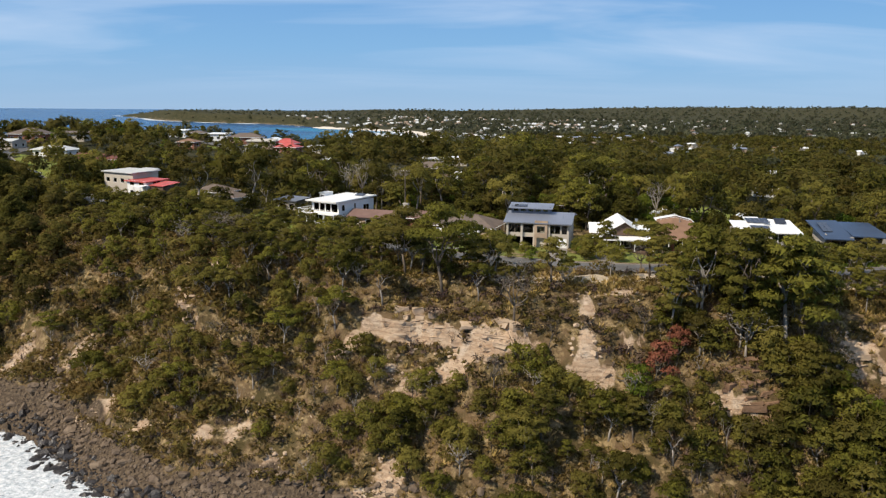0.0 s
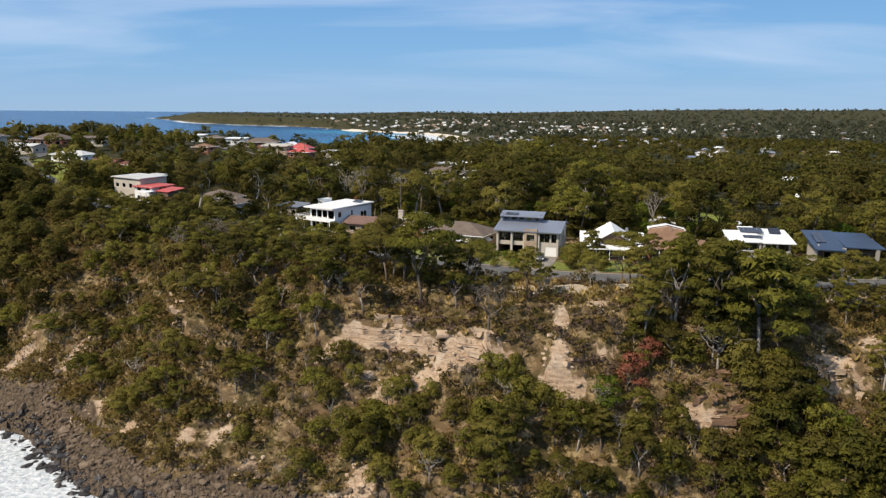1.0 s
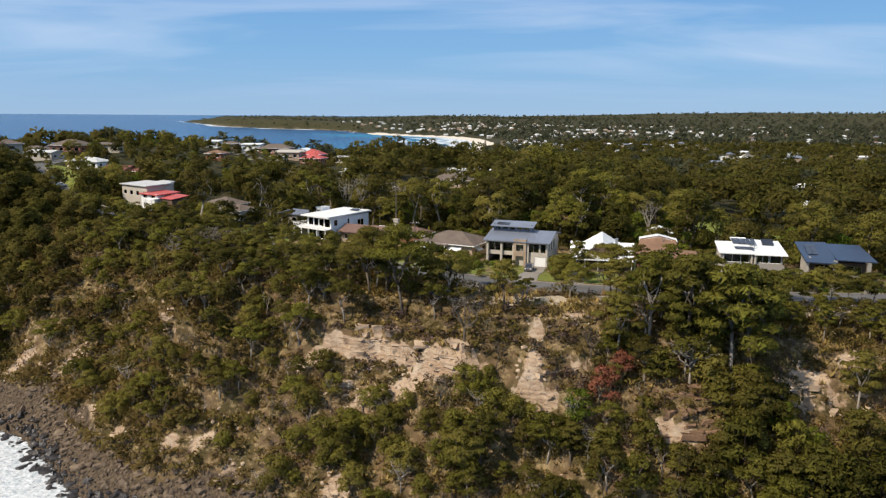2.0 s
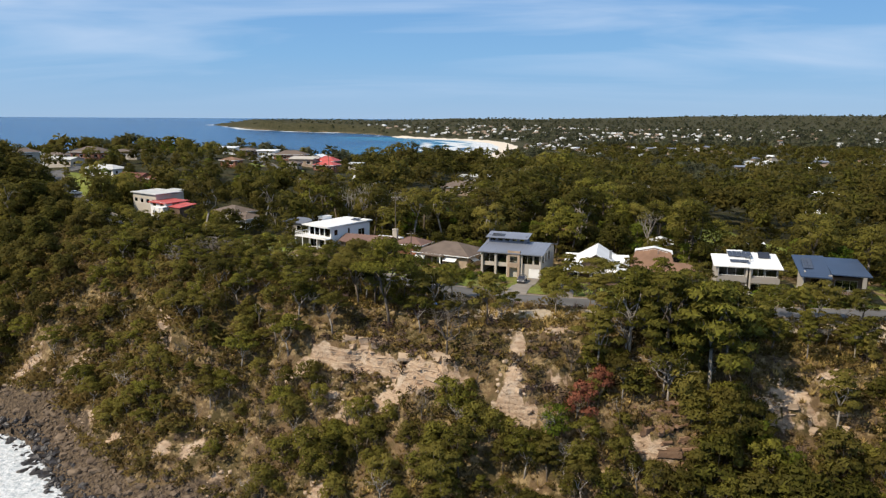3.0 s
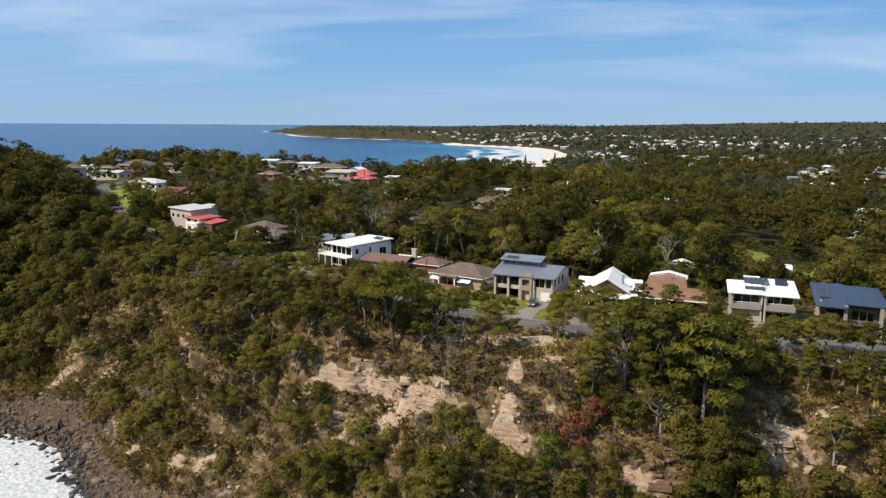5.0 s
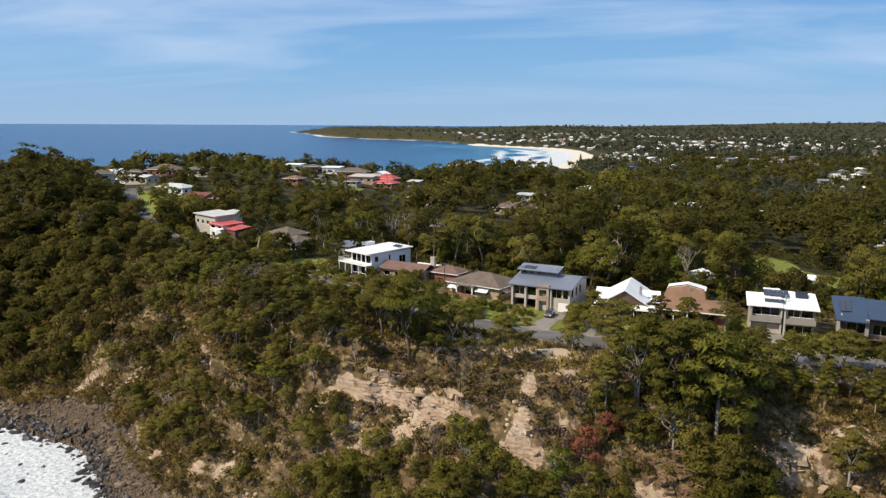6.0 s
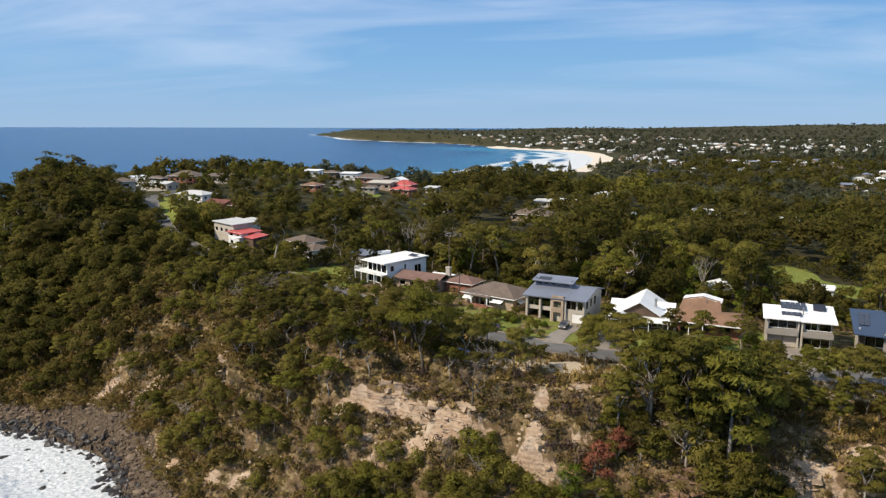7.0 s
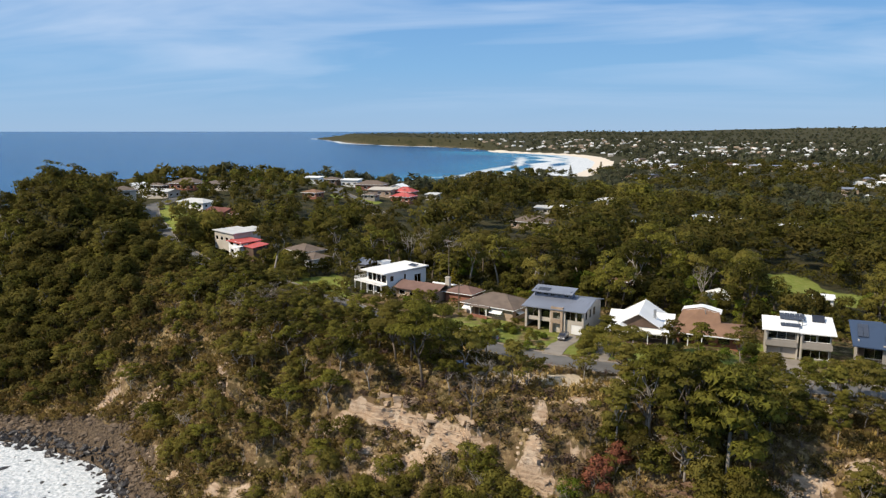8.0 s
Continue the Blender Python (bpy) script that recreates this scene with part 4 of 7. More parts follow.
def brown_house():
    h = thing("house", pose(1.3, 177.3, 36.6, 0, 0, -23), "single-storey tan brick house with brown hipped tile roof and white awnings", "house", "houses along the clifftop road")
    W, D, E = 14.6, 10.5, 3.1
    shell(h, W, D, E, M_BRICK_TAN, {"front": [(0.4, 2.6, 0.9, 2.3, "w"), (3.3, 4.3, 0, 2.2, "d"), (4.6, 7.6, 0.3, 2.3, "w"), (8.6, 11.6, 0.8, 2.3, "w")], "right": [(1.5, 3.5, 0.9, 2.2, "w"), (6, 8, 0.9, 2.2, "w")]}, floors=(0.02,))
    hip_roof(h, 0, 0, W, D, E + 0.05, 2.3, M_ROOF_BROWN, 0.8)
    part("porch_wall", Shape().box(3.0, -1.7, -1.2, 8.0, -1.5, 0.8, 0.03).box(3.0, -1.5, -1.2, 8.0, -0.003, 0.0), M_BRICK, h, "red brick porch")
    for x in (3.1, 7.8):
        part("post", Shape().box(x - 0.15, -1.75, 0.8, x + 0.15, -1.45, 3.0, 0.02), M_WHITE, h)
    plate(h, "porch_roof", [(2.5, -2.0, 2.95), (8.5, -2.0, 2.95), (8.5, -0.82, 3.13), (2.5, -0.82, 3.13)], 0.15, M_ROOF_BROWN)
    for x0, x1 in ((0.1, 2.9), (8.4, 11.9)):
        plate(h, "awning", [(x0, -1.5, 1.75), (x1, -1.5, 1.75), (x1, -0.01, 2.5), (x0, -0.01, 2.5)], 0.06, M_WHITE, "white window awning")
    plate(h, "awning", [(W + 0.01, 1.2, 2.5), (W + 1.4, 1.2, 1.85), (W + 1.4, 3.8, 1.85), (W + 0.01, 3.8, 2.5)], 0.06, M_WHITE, "white window awning")
    return h


def white_house():
    h = thing("house", pose(-31.5, 194.6, 37.3, 0, 0, -33), "white two-storey modern house with flat roof and wide balcony", "house", "houses along the clifftop road")
    W, D, E = 9.2, 15.0, 6.0
    front = [(0.5, 2.4, 3.3, 5.6, "w"), (2.6, 4.4, 3.3, 5.6, "w"), (4.6, 6.4, 3.3, 5.6, "w"), (6.6, 8.8, 3.3, 5.6, "w"), (0.6, 3.6, 0, 2.4, "w"), (4.4, 8.4, 0, 2.4, "w")]
    right = [(1.0, 2.4, 3.6, 5.3, "w"), (6.2, 7.0, 3.6, 5.3, "w"), (10.2, 12.8, 1.2, 4.6, "w")]
    shell(h, W, D, E, M_WHITE, {"front": front, "right": right, "left": [(2, 5, 3.4, 5.4, "w")]}, floors=(0.02, 2.95))
    roof = plate(h, "roof", [(-1.0, -1.6, E + 0.35), (W + 0.5, -1.6, E + 0.35), (W + 0.5, D + 0.7, E + 0.75), (-1.0, D + 0.7, E + 0.75)], 0.32, M_WHITE_ROOF)
    solar_panels(roof, (5.6, 11.0, E + 0.72), (1, 0, 0), (0, 1, 0.25), 3, 1)
    tower = part("stair_tower", Shape().box(-3.0, 6.4, -1, -1.05, 9.8, 7.3, 0.03).box(-3.2, 6.2, 7.3, -1.02, 10.0, 7.5), M_WHITE, h)
    part("window", Shape().box(-2.6, 6.34, 5.3, -1.4, 6.42, 6.7), M_PANEL, tower)
    bal = part("balcony", Shape().box(-3.4, -2.2, 2.75, W + 0.1, -0.003, 3.05, 0.03).box(-3.4, 0.0, 2.75, -0.003, 4.6, 3.05, 0.03), M_WHITE, h)
    for x in (-3.3, -0.4, 2.5, 5.6, W - 0.3):
        part("post", Shape().box(x, -2.1, -1.0, x + 0.22, -1.88, 2.75), M_WHITE, h)
    part("post", Shape().box(-3.3, 4.2, -1.0, -3.1, 4.4, 2.75), M_WHITE, h)
    railing(bal, (-3.3, -2.1), (W, -2.1), 3.05, M_WHITE)
    railing(bal, (-3.3, -2.1), (-3.3, 4.5), 3.05, M_WHITE)
    return h


def long_brown_house():
    h = thing("house", pose(-21.0, 189.6, 37.0, 0, 0, -19), "low brick house with long brown tile roof and chimney", "house", "houses along the clifftop road")
    shell(h, 13.5, 7.2, 2.8, M_BRICK_TAN, {"front": [(1, 3, 0.9, 2.2, "w"), (4.5, 6.2, 0, 2.2, "w"), (7.0, 9.5, 0.9, 2.2, "w")]}, floors=(0.02,))
    gable_roof(h, 0, 0, 13.5, 7.2, 2.85, 1.6, M_ROOF_REDBROWN, "x", 0.7)
    h2 = part("side_wing", Shape().box(14.2, 3.6, -1.2, 22.5, 10.0, 2.7), M_BRICK, h, "red brick side wing")
    hip_roof(h, 14.2, 3.6, 22.5, 10.0, 2.75, 1.5, M_ROOF_REDBROWN, 0.6)
    part("chimney", Shape().box(13.0, 5.4, 3.3, 14.3, 6.3, 6.0, 0.04).box(12.9, 5.3, 6.0, 14.4, 6.4, 6.25), M_CREAM, h)
    plate(h, "fascia", [(7.0, 7.9, 3.6), (14.8, 7.9, 3.6), (14.8, 8.6, 3.7), (7.0, 8.6, 3.7)], 0.25, M_WHITE)
    return h


def gable_house():
    h = thing("house", pose(38.0, 163.6, 36.1, 0, 0, -8), "white-roofed weatherboard house with gables and a front verandah", "house", "houses along the clifftop road")
    W, D, E = 13.0, 14.5, 3.0
    shell(h, W, D, E, M_TIMBER, {"front": [(0.8, 3.0, 0.3, 2.3, "w"), (3.6, 4.6, 0, 2.2, "d"), (5.4, 8.4, 0.3, 2.3, "w"), (9.4, 12.0, 0.6, 2.2, "w")], "left": [(3, 5, .8, 2.2, "w"), (8, 10, .8, 2.2, "w")]}, y0=2.2, floors=(0.02,))
    # the tall gable over the middle, a lower cross roof, and the verandah
    roof, ends = gable_roof(h, 2.2, 1.4, 11.2, 15.5, E + 0.45, 3.1, M_WHITE_ROOF, "y", 0.7)
    gable_walls(ends, M_TIMBER, h)
    r2, ends2 = gable_roof(h, -0.2, 6.5, W + 0.6, 13.0, E + 0.1, 1.9, M_WHITE_ROOF, "x", 0.6)
    gable_walls(ends2, M_TIMBER, h)
    ver = plate(h, "verandah_roof", [(-0.8, -1.0, 2.7), (W + 0.8, -1.0, 2.7), (W + 0.8, 2.18, 3.25), (-0.8, 2.18, 3.25)], 0.12, M_WHITE_ROOF)
    part("gutter", Shape().box(-0.85, -1.12, 2.45, W + 0.85, -1.004, 2.72), M_WHITE, ver)
    r3, ends3 = gable_roof(h, 0.6, -0.9, 5.0, 1.8, 2.85, 1.35, M_WHITE_ROOF, "y", 0.4)
    gable_walls(ends3, M_TIMBER, h)
    for x in (-0.4, 2.8, 5.8, 9.0, W + 0.2):
        part("post", Shape().box(x - 0.08, -0.75, -0.6, x + 0.08, -0.6, 2.6), M_WHITE, h)
    part("deck", Shape().box(-0.6, -0.9, -0.8, W + 0.6, 2.19, 0.0), M_TIMBER, h)
    part("chimney", Shape().box(9.6, 5.2, 3.4, 10.2, 5.8, 6.7, 0.03), M_METAL, h)
    return h


def terracotta_house():
    h = thing("house", pose(53.6, 167.4, 35.3, 0, 0, -11), "brick house with terracotta tile roof and white raised gable", "house", "houses along the clifftop road")
    W, D, E = 13.6, 11.0, 3.0
    shell(h, W, D, E, M_BRICK, {"front": [(0.8, 3.2, 0.3, 2.3, "w"), (4.0, 7.0, 0.3, 2.3, "w"), (9.0, 11.5, 0.8, 2.2, "w")]}, floors=(0.02,), frame_mat=M_TIMBER)
    # a long slope rises to the rear and ends under a white-edged raised gable
    plate(h, "roof", [(-1.0, -1.8, 3.0), (5.6, -1.8, 3.0), (9.2, 3.2, 4.9), (8.6, 6.4, 6.6), (4.7, 6.4, 7.5), (0.4, 6.4, 6.6)], 0.2, M_ROOF_TERRA)
    plate(h, "roof", [(5.61, -1.8, 3.0), (W + 0.9, -1.8, 3.0), (W + 0.9, 0.6, 3.3), (W - 0.5, 4.0, 4.6), (9.21, 3.2, 4.9)], 0.2, M_ROOF_TERRA)
    plate(h, "roof", [(9.2, 3.21, 4.88), (W - 0.5, 4.01, 4.58), (W + 0.8, D + 0.6, 3.0), (8.6, D + 0.6, 3.0)], 0.2, M_ROOF_TERRA)
    rg, ends = gable_roof(h, 0.6, 6.6, 8.6, 10.6, 6.3, 0.95, M_WHITE_ROOF, "y", 0.4)
    gable_walls(ends, M_WHITE, h)
    part("wall", Shape().wall((0.6, 6.7), (8.6, 6.7), 3.0, 6.25, 0.2).wall((8.6, 6.9), (8.6, 10.6), 3.0, 6.25, 0.2).wall((8.4, 10.6), (0.8, 10.6), 3.0, 6.25, 0.2).wall((0.6, 10.6), (0.6, 6.9), 3.0, 6.25, 0.2), M_BRICK, h)
    part("gutter", Shape().box(-1.0, -1.95, 2.75, W + 0.9, -1.805, 3.0), M_WHITE, h)
    for x in (-0.6, 2.6, 5.6):
        part("post", Shape().box(x - 0.1, -1.6, -1.0, x + 0.1, -1.4, 2.8), M_WHITE, h)
    part("deck", Shape().box(-0.9, -1.7, -1.0, 7.0, -0.003, -0.05), M_TIMBER, h)
    part("vent_pipe", Shape().tube([(5.6, 4.9, 5.5), (5.6, 4.9, 7.2)], [0.09, 0.09], 6), M_METAL, h)
    return h


def solar_house():
    h = thing("house", pose(72.6, 166.6, 33.9, 0, 0, -8), "two-storey grey house with white skillion roof and solar panels", "house", "houses along the clifftop road")
    W, D, E = 13.2, 8.2, 6.2
    front = [(0.5, 3.1, -0.1, 2.2, "g"), (3.6, 6.2, -0.1, 2.2, "g"), (0.4, 6.0, 4.1, 6.0, "w"), (7.6, 10.2, 4.1, 6.0, "w"), (10.4, 12.9, 4.1, 6.0, "w"), (7.4, 12.8, 0.3, 2.3, "w"), (6.45, 7.25, 0.2, 5.2, "w")]
    shell(h, W, D, E, M_GREYWALL, {"front": front, "left": [(1.0, 2.2, 3.8, 5.4, "w")]}, floors=(0.02, 3.0), frame_mat=M_WHITE)
    roof = plate(h, "roof", [(-0.9, -1.3, 6.45), (6.6, -1.3, 6.45), (6.6, D + 1.0, 8.5), (3.0, D + 1.0, 8.5), (3.0, 5.9, 7.98), (-0.9, 5.9, 7.98)], 0.22, M_WHITE_ROOF)
    roof2 = plate(h, "roof", [(6.61, -1.1, 6.25), (W + 0.8, -1.1, 6.25), (W + 0.8, D + 0.8, 7.9), (6.61, D + 0.8, 8.2)], 0.22, M_WHITE_ROOF)
    slope = (0, 8.6, 1.78)
    solar_panels(roof, (2.9, 0.8, 6.98), (1, 0, 0), slope, 4, 1)
    solar_panels(roof, (2.9, 4.2, 7.7), (1, 0, 0), slope, 5, 2)
    tilt = Shape().slab([(9.6, 5.2, 7.55), (12.2, 5.2, 7.55), (12.2, 7.2, 8.6), (9.6, 7.2, 8.6)], 0.08)
    part("solar_panel", tilt, M_PANEL, roof2, "tilted dark water-heating panel")
    part("flue", Shape().tube([(7.4, 2.6, 6.9), (7.4, 2.6, 8.3)], [0.12, 0.12], 8).tube([(7.4, 2.6, 8.3), (7.4, 2.6, 8.45)], [0.2, 0.2], 8), M_METAL, h)
    bal = part("balcony", Shape().box(-0.1, -1.1, 2.75, 6.3, -0.003, 3.0, 0.02).box(7.3, -1.3, 2.75, W + 0.1, -0.003, 3.0, 0.02).box(-0.1, -1.1, 3.0, 6.3, -0.95, 4.0, 0.02).box(7.3, -1.3, 3.0, W + 0.1, -1.15, 4.0, 0.02), M_GREYWALL, h)
    for x in (6.35, 7.1):
        part("pier", Shape().box(x - 0.18, -0.8, -1.0, x + 0.18, -0.004, 6.2, 0.02), M_CREAM, h)
    part("wall", Shape().wall((-0.01, 6.6), (-0.01, -0.9), -1.0, 6.4, 0.25), M_CREAM, h)
    return h


def blue_house():
    h = thing("house", pose(89.0, 159.0, 33.6, 0, 0, -14), "tall modern house with dark blue skillion roof and grey piers", "house", "houses along the clifftop road")
    W, D, E = 11.2, 10.8, 6.4
    front = [(1.2, 5.0, 3.4, 5.8, "w"), (6.0, 10.4, 3.4, 5.8, "w"), (1.2, 5.0, 0.2, 2.4, "w"), (6.0, 10.4, 0.2, 2.4, "w")]
    shell(h, W, D, E, M_TIMBER, {"front": front, "left": [(2, 5, 3.6, 5.6, "w")]}, floors=(0.02, 3.0), frame_mat=M_GREYWALL)
    roof = plate(h, "roof", [(-1.0, -2.6, 6.6), (5.0, -3.4, 6.75), (5.0, D + 1.0, 8.9), (-1.6, D + 1.0, 8.7)], 0.22, M_ROOF_BLUE)
    plate(h, "roof", [(5.02, -1.8, 7.3), (W + 1.4, -2.6, 7.4), (W + 0.8, D + 1.0, 8.6), (5.02, D + 1.0, 8.6)], 0.22, M_ROOF_BLUE)
    solar_panels(roof, (0.0, 2.2, 7.45), (1, 0, 0), (0, 12, 2.0), 2, 4)
    for x in (4.4, 10.9):
        part("pier", Shape().box(x, -2.4, -1.2, x + 0.7, -1.7, 7.1, 0.04), M_GREYWALL, h)
    bal = part("balcony", Shape().box(0.2, -1.6, 2.75, W, -0.003, 3.0, 0.02), M_TIMBER, h)
    railing(bal, (0.3, -1.55), (W - 0.1, -1.55), 3.0, M_METAL)
    part("wall", Shape().wall((-0.01, D), (-0.01, 0), -1.2, 7.2, 0.25), M_CREAM, h)
    return h


def simple_house(x, y, z, rot, W, D, H, wall, roof, rise, kind, label, group, storeys=1, over=0.6):
    """A plain dwelling: walls with windows, and a hipped, gabled or flat roof."""
    h = thing("house", pose(x, y, z, 0, 0, rot), label, "house", group)
    front, rightw = [], []
    for f in range(storeys):
        b = f * 2.9
        n = max(2, int(W / 3.4))
        front += [(W * (k + 0.25) / n, W * (k + 0.75) / n, b + 0.8, b + 2.25, "w") for k in range(n)]
        m = max(1, int(D / 4))
        rightw += [(D * (k + 0.3) / m, D * (k + 0.65) / m, b + 0.9, b + 2.2, "w") for k in range(m)]
    shell(h, W, D, H, wall, {"front": front, "right": rightw}, z0=-2.5, floors=(0.02,))
    if kind == "hip":
        hip_roof(h, 0, 0, W, D, H + 0.05, rise, roof, over)
    elif kind == "flat":
        plate(h, "roof", [(-over, -over, H + 0.3), (W + over, -over, H + 0.3), (W + over, D + over, H + 0.3 + rise), (-over, D + over, H + 0.3 + rise)], 0.28, roof)
    else:
        r, e = gable_roof(h, 0, 0, W, D, H + 0.1, rise, roof, kind, over)
        gable_walls(e, wall, h)
    return h


grey_house(), brown_house(), white_house(), long_brown_house(), gable_house(), terracotta_house(), solar_house(), blue_house()

UP = "houses on the headland above the bay"
# the white-roofed and red-roofed pair with their deck
pale = simple_house(-103.0, 232.0, 43.6, -33, 14.5, 9.0, 3.9, M_CREAM, M_ROOF_PALE, 0.35, "flat", "long cream house with pale flat metal roof", UP, 1)
plate(pale, "roof", [(0.5, 10.2, 3.9), (7.5, 10.2, 3.9), (7.5, 15.0, 4.3), (0.5, 15.0, 4.3)], 0.25, M_ROOF_PALE)
part("wall", Shape().box(0.9, 10.6, -2.0, 7.1, 14.6, 3.7), M_CREAM, pale)
red = simple_house(-92.0, 222.4, 40.6, -33, 9.0, 7.5, 4.8, M_WHITE, M_ROOF_RED, 0.4, "flat", "white house with red metal roof and covered deck", UP, 2)
plate(red, "deck_roof", [(7.0, -3.2, 3.9), (10.5, -3.2, 3.9), (10.5, 0.0, 4.1), (7.0, 0.0, 4.1)], 0.12, M_WHITE)
plate(red, "deck_roof", [(9.7, 0.2, 4.2), (16.5, 0.2, 4.2), (16.5, 6.5, 5.0), (9.7, 6.5, 5.0)], 0.15, M_ROOF_RED)
part("wall", Shape().box(10.0, 0.6, -2.0, 16.0, 6.0, 3.9), M_TIMBER, red)
for px_ in (7.2, 10.2):
    part("post", Shape().box(px_ - 0.08, -3.0, -2.2, px_ + 0.08, -2.84, 3.8), M_WHITE, red)
brick = simple_house(-134.2, 276.2, 45.3, -16, 11.5, 9.0, 3.3, M_BRICK, M_ROOF_MAROON, 1.7, "x", "red brick house with maroon tile roof", UP, 1)
part("side_wing", Shape().box(11.6, 2.6, -1.5, 16.8, 8.8, 3.0), M_BRICK, brick)
hip_roof(brick, 11.6, 2.6, 16.8, 8.8, 3.05, 1.3, M_ROOF_MAROON, 0.5)
simple_house(-76.0, 234.0, 38.2, -30, 11.0, 9.0, 3.2, M_CREAM, M_ROOF_BROWN, 1.9, "hip", "cream house with brown tile roof among trees", UP)
simple_house(-66.0, 223.5, 37.8, -30, 8.0, 7.0, 3.0, M_WHITE, M_ROOF_BROWN, 1.5, "hip", "small white house with brown roof among trees", UP)
simple_house(-47.0, 222.0, 37.0, -30, 8.0, 6.0, 3.0, M_GREYWALL, M_ROOF_GREY, 0.5, "flat", "grey garage with low dark metal roof", UP)
# the row along the crest, before the sea
CREST = [(-228, 350, -12, 11, 9, 3.4, M_WHITE, M_WHITE_ROOF, 2.2, "y", 1, "white house with bright gabled roof on the crest"),
         (-216, 352, -8, 12, 8, 3.0, M_TIMBER, M_ROOF_BROWN, 1.4, "hip", 1, "dark timber house with brown roof on the crest"),
         (-193, 320, -14, 15, 8, 3.2, M_CREAM, M_ROOF_PALE, 1.0, "x", 1, "cream house with pale green-grey roof"),
         (-201, 327, -30, 7, 6, 3.0, M_WHITE, M_ROOF_PALE, 0.4, "flat", 1, "small white flat-roofed house"),
         (-194, 341, -6, 16, 11, 3.4, M_BRICK, M_ROOF_BROWN, 2.6, "hip", 1, "brick house with brown hipped roof"),
         (-171, 338, -4, 13.5, 9, 3.2, M_CREAM, M_ROOF_BROWN, 0.9, "flat", 1, "cream house with low tan roof"),
         (-157, 292, -14, 15.5, 8, 3.0, M_WHITE, M_ROOF_PALE, 1.5, "hip", 1, "white house with pale blue-grey hipped roof"),
         (-121, 404, 0, 10.5, 8, 3.6, M_WHITE, M_WHITE_ROOF, 0.4, "flat", 1, "white box-shaped house with flat roof"),
         (-132, 402, 0, 9, 8, 3.0, M_TIMBER, M_ROOF_BROWN, 1.2, "hip", 1, "dark timber house at the crest"),
         (-92, 370, -4, 13, 9, 3.2, M_BRICK_TAN, M_CREAM, 0.9, "flat", 1, "tan brick house with cream roof"),
         (-106, 388, 0, 16.5, 10, 3.2, M_BRICK, M_ROOF_BROWN, 2.1, "hip", 1, "brick house with brown hipped roof at the crest"),
         (-90, 402, -8, 8, 9, 3.2, M_WHITE, M_WHITE_ROOF, 1.8, "y", 1, "small white house with white gabled roof"),
         (-79.5, 376, -12, 10.5, 8, 3.6, M_BRICK, M_ROOF_RED, 2.4, "hip", 1, "red brick house with bright red hipped roof"),
         (-76, 360, -12, 11, 8, 3.0, M_BRICK, M_ROOF_RED, 1.8, "hip", 1, "red-roofed brick house below its neighbour"),
         (-64, 386, -8, 6.5, 6, 3.0, M_CREAM, M_ROOF_PALE, 0.5, "flat", 1, "small cream flat-roofed house"),
         (-115, 336, -10, 8, 7, 2.8, M_BRICK, M_ROOF_TERRA, 1.4, "hip", 1, "small brick house with brown tile roof"),
         (-138, 390, 0, 9, 7, 3.2, M_WHITE, M_WHITE_ROOF, 0.4, "flat", 1, "white flat-roofed house near the sea"),
         (-88.5, 352, -6, 6.5, 6, 2.6, M_GREYWALL, M_ROOF_BROWN, 1.0, "hip", 1, "low grey house with brown roof"),
         (-49, 329, -8, 11.5, 8, 2.8, M_CREAM, M_ROOF_PALE, 1.2, "x", 1, "cream house with pale roof among trees"),
         (-160, 252, -40, 8, 7, 3.0, M_CREAM, M_ROOF_BROWN, 1.4, "hip", 1, "small cream house behind the trees")]
for hx, hy, rot, W, D, H, wm, rm, rise, kind, st, label in CREST:
    simple_house(hx, hy, g(hx + W / 2, hy + 1) + 0.2, rot, W, D, H, wm, rm, rise, kind, label, UP, st)
WOODS = "houses among the trees"
